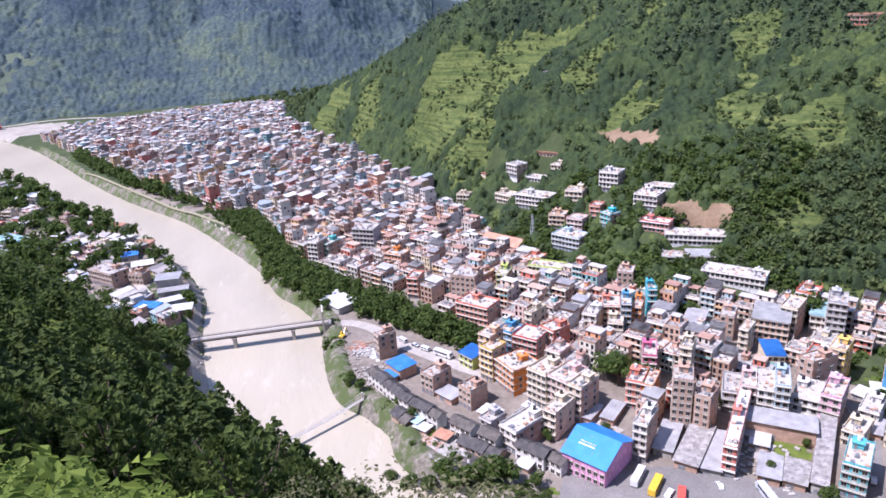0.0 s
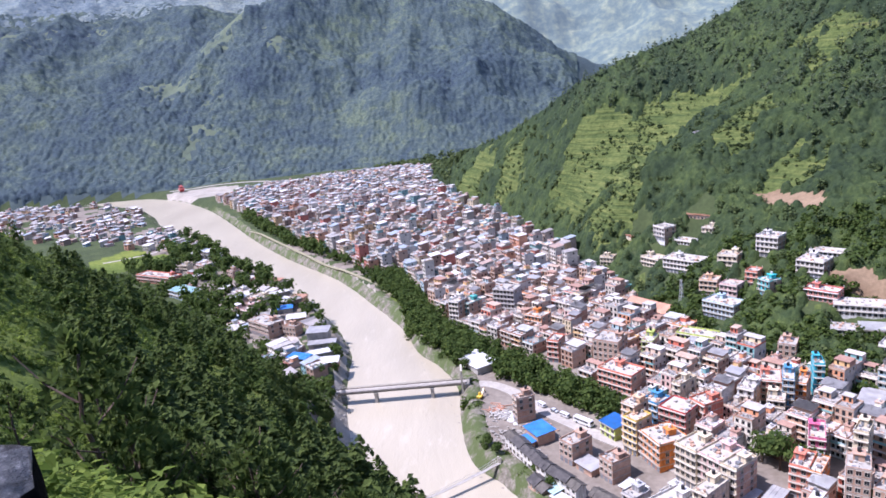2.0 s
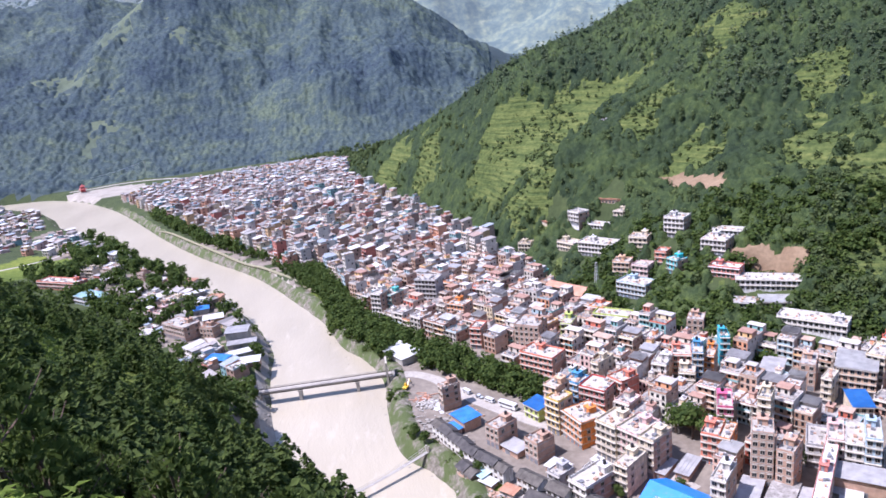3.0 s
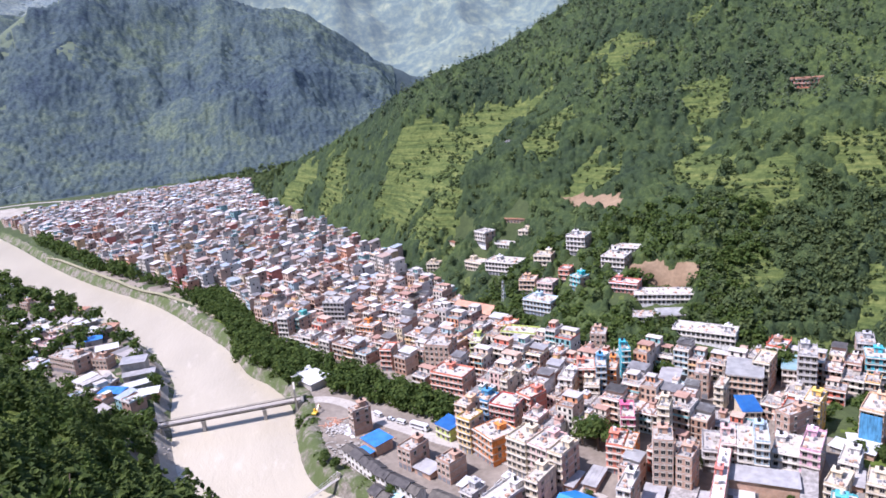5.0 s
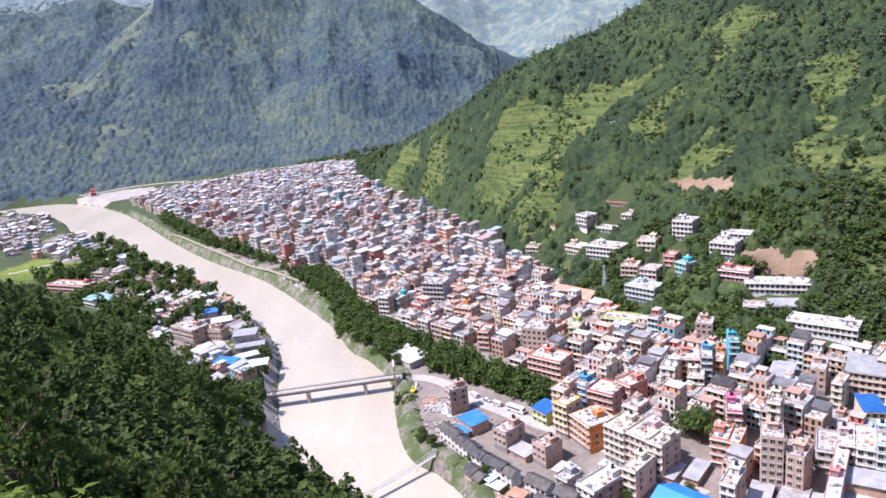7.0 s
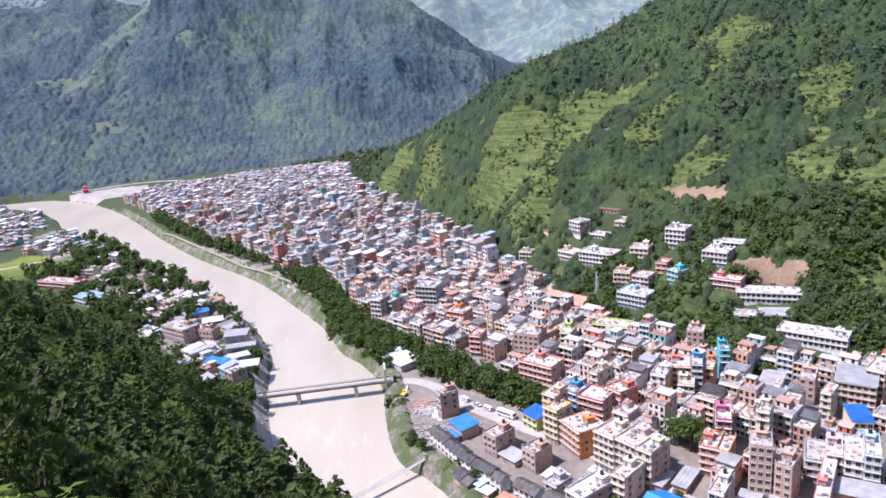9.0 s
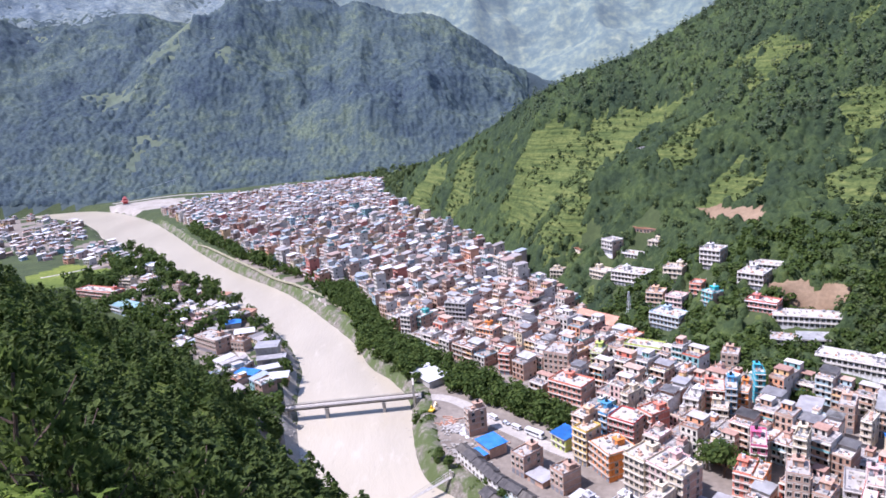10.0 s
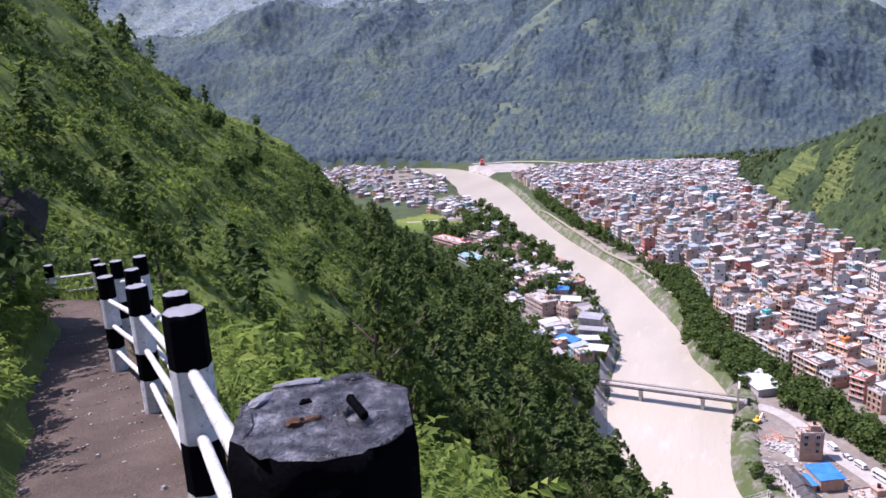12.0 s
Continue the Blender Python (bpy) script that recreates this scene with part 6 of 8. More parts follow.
def sites():
    """Where the plainer houses stand, in rows wall to wall: x, y, turn, width, depth, nearest first."""
    rng = random.Random(8)
    cand = []
    a = radians(-50)
    c, s = math.cos(a), math.sin(a)
    for j in range(-10, 45):
        v, u = j * 10.9 + (j // 2) * 3.4, -560.0
        while u < 560:
            w, d = rng.uniform(5.4, 9.2), rng.uniform(8.6, 10.8)
            x, y = c * (u + w / 2) - s * v, s * (u + w / 2) + c * v
            if math.hypot(x, y) < 470:
                cand.append((x, y, -50 + rng.gauss(0, 1.6), w, d))
            u += w + (0.12 if rng.random() < 0.88 else rng.uniform(1.5, 4.0))
    line = smooth_line(RIVER_R, 2.0)
    run = np.concatenate([[0], np.cumsum(np.linalg.norm(np.diff(line, axis=0), axis=1))])
    tang = np.gradient(np.column_stack([np.convolve(line[:, q], np.ones(41) / 41, "same") for q in (0, 1)]), axis=0)
    tang /= np.linalg.norm(tang, axis=1, keepdims=True)
    for k, o in enumerate(np.arange(24, 640, 9.7)):
        o2, u = o + (k // 2) * 3.0, 60.0
        while u < run[-1] - 60:
            w, d = rng.uniform(4.8, 9.6), rng.uniform(7.4, 9.4)
            q = int(np.searchsorted(run, u + w / 2))
            x, y = line[q][0] - tang[q][1] * o2, line[q][1] + tang[q][0] * o2
            if math.hypot(x, y) >= 470 and y > 300:
                cand.append((x, y, math.degrees(math.atan2(tang[q][1], tang[q][0])) + rng.gauss(0, 3), w, d))
            u += w + (0.1 if rng.random() < 0.85 else rng.uniform(1.5, 6.0))
    for k in range(3000):
        cand.append((rng.uniform(-760, -90), rng.uniform(340, 1080), rng.uniform(-60, -20), rng.uniform(5.5, 9.5), rng.uniform(6, 9)))
    X, Y = np.array([p[0] for p in cand]), np.array([p[1] for p in cand])
    bank = np.minimum(away(BANK_L, X, Y), away(BANK_R, X, Y))
    town = in_town(X, Y) & (bank > 20) & (DOWN[0] * X + DOWN[1] * Y > 192)
    left = inside(np.array([(-760, 1100), (-640, 1085), (-490, 985), (-415, 870), (-340, 775), (-260, 660), (-175, 535), (-120, 460), (-96, 405), (-84, 340), (-104, 335), (-150, 400), (-200, 480), (-240, 530), (-296, 660), (-390, 712), (-490, 770), (-620, 830), (-800, 930)], float), X, Y) & (bank > 12) & ~inside(GREEN_FIELD, X, Y)
    ok = (town | left) & ~inside(TREE_STRIP, X, Y) & (away(TREE_STRIP, X, Y) > 4.5)
    for p in OPEN_GROUND:
        ok &= ~inside(p, X, Y)
    ok &= (fbm(X, Y, 45, 2, 61) > np.where(left, -0.3, -0.74)) & (height(X, Y) < 12)
    order = np.argsort(np.hypot(X, Y))
    taken, out = {}, []
    for i in order:
        if not ok[i]:
            continue
        x, y, turn, w, d = cand[i]
        gap = min(w, d) / 2 + 0.3
        if not all(not (-gap < (x - fx) * fc + (y - fy) * fs < fw + gap and -gap < -(x - fx) * fs + (y - fy) * fc < fd + gap) for fx, fy, fc, fs, fw, fd in FOOTPRINTS):
            continue
        cell = (int(x // 14), int(y // 14))
        if any((ox - x) ** 2 + (oy - y) ** 2 < (0.44 * (ow + w)) ** 2 for p in (-1, 0, 1) for q in (-1, 0, 1) for ox, oy, ow in taken.get((cell[0] + p, cell[1] + q), ())):
            continue
        out.append((x, y, turn, w, d, bool(left[i])))
        taken.setdefault(cell, []).append((x, y, w))
    return out


def far_houses(rows):
    """The houses beyond the near town, joined: walls, slabs, windows and roofs of each are real boxes."""
    rng = np.random.default_rng(12)
    V, F, I = [], [], []
    cube = np.array([(0, 0, 0), (1, 0, 0), (1, 1, 0), (0, 1, 0), (0, 0, 1), (1, 0, 1), (1, 1, 1), (0, 1, 1)], float)
    face = np.array(((4, 5, 6, 7), (0, 1, 5, 4), (1, 2, 6, 5), (2, 3, 7, 6), (3, 0, 4, 7)))
    X, Y = np.array([p[0] for p in rows]), np.array([p[1] for p in rows])
    Z = height(X, Y)
    count = 0
    for (x, y, turn, w, d, low), z in zip(rows, Z):
        a = radians(turn)
        c, s = math.cos(a), math.sin(a)
        far = math.hypot(x, y)
        n = int(rng.choice((1, 1, 1, 2, 2)) if low else rng.choice((1, 2, 2, 3, 3, 4, 4, 5, 6)))
        n = min(n, 2 if far > 1120 else 4 if far > 860 else 9)
        h, fine = 3.0 * n, far < 800
        boxes = [(-w / 2, -d / 2, -3, w / 2, d / 2, h, 0, 0)]
        kind = rng.random()
        if kind < (0.55 if low else 0.22):
            boxes.append((-w / 2 - 0.4, -d / 2 - 0.6, h + 0.1, w / 2 + 0.4, d / 2 + 0.3, h + 0.25, 1, rng.choice((0.5, 1.0, 1.6))))
        else:
            boxes.append((-w / 2 - 0.15, -d / 2 - 0.5, h, w / 2 + 0.15, d / 2 + 0.1, h + 0.2, 1, 0))
            if fine:
                for b in ((-w / 2, -d / 2 - 0.4, w / 2, -d / 2 - 0.25), (-w / 2, d / 2 - 0.15, w / 2, d / 2), (-w / 2, -d / 2, -w / 2 + 0.15, d / 2), (w / 2 - 0.15, -d / 2, w / 2, d / 2)):
                    boxes.append((b[0], b[1], h, b[2], b[3], h + 0.9, 0, 0))
            if kind < 0.62:
                sx, sw = rng.uniform(-w / 2 + 0.2, 0), rng.uniform(0.25, 0.45) * w
                sy = rng.uniform(-d / 4, d / 4)
                boxes += [(sx, sy, h, sx + sw, sy + d * 0.32, h + 2.5, 0, 0), (sx - 0.2, sy - 0.3, h + 2.5, sx + sw + 0.2, sy + d * 0.34, h + 2.65, 1, 0)]
            elif kind < 0.85:
                side = rng.choice((-1, 1))
                x0, x1 = sorted((side * w / 2, side * w * rng.uniform(-0.45, 0.15)))
                boxes += [(x0, -d * 0.1, h, x1, d / 2, h + 2.8, 0, 0), (x0 - 0.15, -d * 0.1 - 0.4, h + 2.8, x1 + 0.15, d / 2 + 0.1, h + 2.95, 1, 0)]
            for q in range(4 if fine else 2):
                px, py, sz = rng.uniform(-w / 2, w / 2 - 1.5), rng.uniform(-d / 2, d / 2 - 1.5), rng.uniform(0.6, 1.8)
                boxes.append((px, py, h + 0.2, px + sz, py + sz * 0.7, h + rng.uniform(0.6, 1.5), int(rng.integers(0, 2)), 0))
        across = (3 if w > 8.5 else 2) if fine else 1
        for k in range(n):
            if rng.random() < 0.6 and fine:
                boxes.append((-w / 2 - 0.1, -d / 2 - 0.7, 3 * k + 2.8, w / 2 + 0.1, -d / 2, 3 * k + 3.0, 1, 0))
            for i in range(across):
                px, half = -w / 2 + w * (i + 0.5) / across, 0.65 if fine else w * 0.32
                boxes.append((px - half, -d / 2 - 0.06, 3 * k + 0.8, px + half, -d / 2 + 0.1, 3 * k + 2.2, 2, 0))
            if rng.random() < 0.6:
                py = rng.uniform(-d / 4, d / 4)
                boxes.append((w / 2 - 0.1, py - 0.6, 3 * k + 0.8, w / 2 + 0.06, py + 0.6, 3 * k + 2.2, 2, 0))
        for b in boxes:
            p = cube * [b[3] - b[0], b[4] - b[1], b[5] - b[2]] + [b[0], b[1], b[2]]
            p[[2, 3, 6, 7], 2] += b[7]
            V.append(np.column_stack([x + c * p[:, 0] - s * p[:, 1], y + s * p[:, 0] + c * p[:, 1], z + p[:, 2]]))
            F.append(face + count), I.append(np.full(5, b[6]))
            count += 8
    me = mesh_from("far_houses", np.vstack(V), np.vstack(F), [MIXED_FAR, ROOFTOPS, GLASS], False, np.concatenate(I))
    tagged(new("far_houses", me), "crowded pale flat-roofed houses of the far town", "houses", kind="stuff")


FRONTS = CLEARED[0::2]
LOW = [k for k in range(26) if k % 10 in (0, 5)]


def town():
    rows = sites()
    kinds = [archetype(k) for k in range(26)]
    rng = random.Random(77)
    near = [p for p in rows if not p[5]][:250]
    chosen = set(near)
    zs = height(np.array([p[0] for p in near]), np.array([p[1] for p in near]))
    for i, ((x, y, turn, w, d, low), z) in enumerate(zip(near, zs)):
        low_only = any(0 < math.hypot(hx, hy) - math.hypot(x, y) < 17 and abs(math.atan2(hx, hy) - math.atan2(x, y)) * math.hypot(x, y) < rad + 1 for hx, hy, rad in FRONTS)
        pick = kinds[i] if i < 26 else kinds[rng.choice(LOW) if low_only else rng.randrange(26)]
        m = pose(x, y, float(z), 0, 0, turn)
        ob = pick[0] if i < 26 else copy_thing(pick[0], m)
        ob.matrix_basis = m
        ob.scale = (w / pick[1], d / pick[2], 1)
    far_houses([p for p in rows if p not in chosen])
    return len(rows)


town()
place_woods()


# roads, bridges and banks
ASPHALT = varied("dusty_asphalt", (0.17, 0.16, 0.15), (0.26, 0.245, 0.225), 0.08, 0.92, 1.2, 0.3, 0.05)
PALE_ROAD = varied("pale_road", (0.38, 0.345, 0.30), (0.53, 0.49, 0.435), 0.06, 0.92, 0.8, 0.4, 0.08)
STONE = varied("river_stone", (0.24, 0.22, 0.19), (0.42, 0.39, 0.345), 0.4, 0.9, 2.0, 0.5, 0.1)


DIRT_TRAIL = varied("pale_trail", (0.26, 0.25, 0.15), (0.36, 0.33, 0.22), 0.3, 0.95, 3.0)


def strip(name, pts, width, thick, material, label, lift=0.06, level=None):
    """A road or wall along a line on the ground."""
    line = smooth_line(pts, 4)
    t = np.gradient(line, axis=0)
    t /= np.linalg.norm(t, axis=1, keepdims=True)
    nrm = np.column_stack([-t[:, 1], t[:, 0]])
    a, b = line + nrm * width / 2, line - nrm * width / 2
    if level is None:
        mid = height(line[:, 0], line[:, 1])
        top = np.maximum(np.maximum(height(a[:, 0], a[:, 1]), height(b[:, 0], b[:, 1])), mid) + lift
    else:
        top = np.full(len(line), level)
    n = len(line)
    V = np.vstack([np.column_stack([a, top]), np.column_stack([b, top]), np.column_stack([a, top - thick]), np.column_stack([b, top - thick])])
    i = np.arange(n - 1)
    F = np.vstack([np.column_stack([i, i + 1, n + i + 1, n + i])[:, ::-1], np.column_stack([i, i + 1, 2 * n + i + 1, 2 * n + i]), np.column_stack([n + i, n + i + 1, 3 * n + i + 1, 3 * n + i])[:, ::-1]])
    return tagged(new(name, mesh_from(name, V, F, [material])), label, "road" if "road" in name or "track" in name else "wall", kind="structure")


strip("road_bridge", [(-11, 327), (0, 325), (10, 316), (18, 302), (27, 287), (38, 273), (52, 257), (64, 243), (80, 220), (92, 200)], 6.5, 1.0, PALE_ROAD, "pale dusty road curving from the bridge")
strip("road_market", [(64, 182), (82, 174), (100, 171), (118, 161), (136, 149), (160, 138)], 17, 0.8, ASPHALT, "wide dusty market road with parked buses", 0.1)
strip("road_south", [(150, 146), (160, 158), (170, 171), (180, 178), (192, 173), (205, 150), (222, 134)], 6, 0.8, ASPHALT, "dusty side road between the houses", 0.16)
strip("road_cross", [(182, 196), (176, 184), (170, 172)], 4.5, 0.8, ASPHALT, "narrow dusty lane", 0.2)
strip("track_river", [(-260, 772), (-160, 621), (-105, 546), (-64, 484), (-40, 428), (-28, 390), (-18, 366), (-8, 338)], 2.8, 0.7, DIRT_TRAIL, "pale riverside track on the embankment")
strip("track_left", [(-186, 545), (-176, 527), (-159, 483), (-127, 418), (-103, 370), (-90, 343), (-82, 328)], 5, 0.7, PALE_ROAD, "pale earth road through the left bank houses")
strip("track_green", [(-372, 650), (-352, 662), (-335, 690), (-340, 720)], 3.5, 0.6, PALE_ROAD, "pale earth track over a green field")
strip("track_far", [(-520, 1160), (-440, 1190), (-380, 1190), (-330, 1165)], 9, 0.8, PALE_ROAD, "pale gravel road at the valley's end")
def bank_material():
    m = Mat("river_bank", 0.95, 0, 0.15)
    stone = m.ramp(m.noise(0.5, 7, 0.7), [(0.3, (0.10, 0.09, 0.072)), (0.5, (0.20, 0.18, 0.145)), (0.7, (0.34, 0.31, 0.26))])
    green = m.ramp(m.noise(0.11, 6, 0.7), [(0.42, (0, 0, 0)), (0.54, (1, 1, 1))])
    m.color(m.mix(m.math("MULTIPLY", green, 0.9), stone, (0.075, 0.105, 0.032)))
    m.bump(m.noise(1.2, 7, 0.75), 0.9, 0.6)
    return m.m


BANK = bank_material()


def embankment(name, line, side, profile, label):
    """The sloping bank along the water: offsets from the water's edge and heights."""
    t = np.gradient(line, axis=0)
    t /= np.linalg.norm(t, axis=1, keepdims=True)
    nrm = np.column_stack([t[:, 1], -t[:, 0]]) * side
    n, V = len(line), []
    for o, z in profile:
        p = line + nrm * (o + 0.5 * fbm(line[:, 0], line[:, 1], 9, 3, 63) * min(1, abs(o) + 0.4))[:, None]
        V.append(np.column_stack([p, z + 0.35 * fbm(p[:, 0], p[:, 1], 5, 3, 64)]))
    i, j = np.meshgrid(np.arange(len(profile) - 1), np.arange(n - 1), indexing="ij")
    i, j = i.ravel(), j.ravel()
    F = np.column_stack([i * n + j, i * n + j + 1, (i + 1) * n + j + 1, (i + 1) * n + j])
    tagged(new(name, mesh_from(name, np.vstack(V), F, [BANK], True)), label, "bank", kind="structure")


SMOOTH_R, SMOOTH_L = smooth_line(RIVER_R, 2.5), smooth_line(RIVER_L, 2.5)
embankment("bank_town", SMOOTH_R[(SMOOTH_R[:, 1] < 960) & (SMOOTH_R[:, 1] > 190)], -1, ((-2.5, -1.0), (-0.6, 0.6), (0.6, 2.2), (2.4, 4.6), (4.2, 6.1), (6.0, 6.4), (8.5, 6.2), (11, 4.6)), "stone and earth embankment along the river with patches of green")
embankment("bank_village", SMOOTH_L[(SMOOTH_L[:, 1] < 1000) & (SMOOTH_L[:, 1] > 318)], 1, ((-3.0, -0.8), (-0.6, 0.4), (1.0, 1.6), (3.2, 3.6), (5.0, 5.6), (7, 6.2), (10, 5.8), (12, 4.5)), "rubble and gravel river bank with pale stones")
embankment("bank_bend", SMOOTH_R[(SMOOTH_R[:, 1] > 950) & (SMOOTH_R[:, 0] > -560)], -1, ((-3.0, -1.0), (0.0, 0.9), (3.0, 2.6), (7.0, 4.8), (12.0, 6.4), (18.0, 4.8)), "pale gravel bank at the river bend")
strip("track_hill", [(266, 232), (260, 228), (250, 224), (240, 217), (226, 205)], 3.5, 1.6, DIRT_TRAIL, "bare pale gully track on the hill foot", 0.35)


# Darker than the other concrete; used on girders and kerbs.
GIRDER = varied("dark_concrete", (0.11, 0.10, 0.09), (0.20, 0.185, 0.17), 0.3, 0.9, 2.0)


def bridge():
    """The concrete road bridge with two piers, kerbs and railings."""
    x0, y0, x1, y1, z = -79.0, 324.5, -11.0, 327.0, 7.0
    L = math.hypot(x1 - x0, y1 - y0)
    rt = root("road_bridge", x0, y0, z, math.degrees(math.atan2(y1 - y0, x1 - x0)), "grey concrete road bridge with railings over the river", "bridge")
    bm = bmesh.new()
    box(bm, 0, -2.3, -0.3, L, 2.3, 0.0)
    part("deck", bm, PALE_ROAD, rt)
    for s in (-1.3, 1.3):
        bm = bmesh.new()
        box(bm, 0, s - 0.3, -1.3, L, s + 0.3, -0.31)
        part("girder", bm, GIRDER, rt)
    for s in (-2.3, 2.0):
        bm = bmesh.new()
        box(bm, 0, s, 0.0, L, s + 0.3, 0.35)
        part("kerb", bm, GIRDER, rt)
    bm = bmesh.new()
    box(bm, -0.1, -0.1, 0.35, 0.1, 0.1, 1.15)
    post = made("rail_post", bm, TRIM)
    for s in (-2.15, 2.15):
        bm = bmesh.new()
        box(bm, 0, s - 0.06, 1.1, L, s + 0.06, 1.24)
        part("handrail", bm, TRIM, rt)
        bm = bmesh.new()
        box(bm, 0, s - 0.05, 0.7, L, s + 0.05, 0.8)
        part("handrail", bm, TRIM, rt)
        for k in range(25):
            shared("rail_post", post, rt, pose(L * k / 24, s, 0))
    for px in (21.0, 50.0):
        bm = bmesh.new()
        box(bm, px - 0.8, -2.0, -10.0, px + 0.8, 2.0, -2.0)
        pier = part("pier", bm, CONCRETE, rt)
        bm = bmesh.new()
        box(bm, px - 1.1, -2.4, -2.0, px + 1.1, 2.4, -1.3)
        part("pier_cap", bm, CONCRETE, pier)
    for px in (0, L):
        bm = bmesh.new()
        box(bm, px - 1.6, -3.4, -8, px + 1.6, 3.0, -0.31)
        part("abutment", bm, STONE, rt)
    gate = root("bridge_gate", -13.5, 327.0, 7.0, 2, "pale concrete gateway at the end of the bridge", "gate")
    for s in (-3.6, 3.6):
        bm = bmesh.new()
        box(bm, -0.5, s - 0.5, -6, 0.5, s + 0.5, 6.5)
        part("gate_pillar", bm, TRIM, gate)
    bm = bmesh.new()
    box(bm, -0.45, -4.4, 6.5, 0.45, 4.4, 7.6)
    part("gate_beam", bm, TRIM, gate)


bridge()


def rope_bridge(name, a, b, z, wide, sag, label, tower):
    """A hanging footbridge: deck, cables, hangers and towers."""
    L = math.hypot(b[0] - a[0], b[1] - a[1])
    rt = root(name, a[0], a[1], z, math.degrees(math.atan2(b[1] - a[1], b[0] - a[0])), label, "footbridge")
    n = 24
    curve = lambda u, top, s: top - s * (1 - (2 * u - 1) ** 2)
    bm = bmesh.new()
    for k in range(n):
        u0, u1 = k / n, (k + 1) / n
        lo = [bm.verts.new(p) for p in ((L * u0, -wide, curve(u0, 0, sag)), (L * u1, -wide, curve(u1, 0, sag)), (L * u1, wide, curve(u1, 0, sag)), (L * u0, wide, curve(u0, 0, sag)))]
        bm.faces.new(lo)
    bmesh.ops.remove_doubles(bm, verts=bm.verts, dist=0.01)
    bmesh.ops.solidify(bm, geom=bm.faces[:], thickness=0.15)
    part("deck", bm, CONCRETE, rt)
    for s in (-wide, wide):
        bm = bmesh.new()
        prev = None
        for k in range(n + 1):
            u = k / n
            zc = curve(u, tower, tower * 0.72 + sag)
            ring = [bm.verts.new((L * u, s + 0.07 * math.cos(t), zc + 0.07 * math.sin(t))) for t in (0, 2.1, 4.2)]
            if prev:
                for i in range(3):
                    bm.faces.new((prev[i], prev[(i + 1) % 3], ring[(i + 1) % 3], ring[i]))
            prev = ring
        part("cable", bm, STEEL, rt)
        for px in (0, L):
            bm = bmesh.new()
            box(bm, px - 0.35, s - 0.3, -6, px + 0.35, s + 0.3, tower)
            part("tower", bm, TRIM, rt)
    bm = bmesh.new()
    box(bm, -0.03, -0.03, 0, 0.03, 0.03, 1)
    hanger = made("hanger", bm, STEEL)
    for k in range(1, n):
        u = k / n
        z0, z1 = curve(u, 0, sag), curve(u, tower, tower * 0.72 + sag)
        for s in (-wide, wide):
            ob = shared("hanger", hanger, rt, pose(L * u, s, z0))
            ob.scale = (1, 1, max(0.1, z1 - z0))
    return rt


rope_bridge("hanging_footbridge", (-48, 218), (2, 252), 5.0, 0.7, 1.2, "narrow hanging footbridge of planks and cables", 2.6)
rope_bridge("far_footbridge", (-650, 1180), (-420, 1235), 16.0, 1.2, 2.0, "long white hanging footbridge at the valley's end", 22.0)


def riprap():
    """Boulders and rubble along the water."""
    rng = np.random.default_rng(44)
    kinds = []
    for k in range(3):
        bm = bmesh.new()
        bmesh.ops.create_icosphere(bm, subdivisions=1, radius=1)
        for v in bm.verts:
            v.co *= 0.75 + 0.5 * rng.random()
            v.co.z *= 0.7
        bm.verts.index_update()
        kinds.append((np.array([v.co[:] for v in bm.verts]), np.array([[v.index for v in f.verts] for f in bm.faces])))
        bm.free()
    rows = []
    for line, side in ((BANK_R, 1), (BANK_L, -1)):
        keep = line[(line[:, 1] > 150) & (line[:, 1] < 900)]
        for p in keep:
            for k in range(5):
                q = p + rng.normal(size=2) * [3.2, 3.2]
                rows.append((q[0], q[1], 0, 0.3 + rng.random() * 0.7, rng.random() * 6, rng.integers(0, 3)))
    for k in range(260):
        x, y = rng.uniform(-8, 24), rng.uniform(212, 300)
        if x > -14 + (300 - y) * 0.28 and x < 8 + (300 - y) * 0.3:
            rows.append((x, y, 0, 0.3 + rng.random() * 0.6, rng.random() * 6, rng.integers(0, 3)))
    rows = np.array(rows)
    rows[:, 2] = np.maximum(height(rows[:, 0], rows[:, 1]), -0.4)
    scatter("boulders", kinds, rows, STONE, "pale boulders and rubble along the river bank", "stones")


riprap()


# vehicles
TYRE = varied("tyre_rubber", (0.015, 0.015, 0.016), (0.03, 0.03, 0.032), 3.0, 0.9)


def wheel_mesh(r):
    bm = bmesh.new()
    bmesh.ops.create_cone(bm, cap_ends=True, segments=14, radius1=r, radius2=r, depth=0.28, matrix=Matrix.Rotation(math.pi / 2, 4, "X"))
    bmesh.ops.bevel(bm, geom=[e for e in bm.edges if len({round(v.co.y, 3) for v in e.verts}) == 1], offset=0.04, segments=1, affect="EDGES")
    return made("wheel", bm, TYRE)


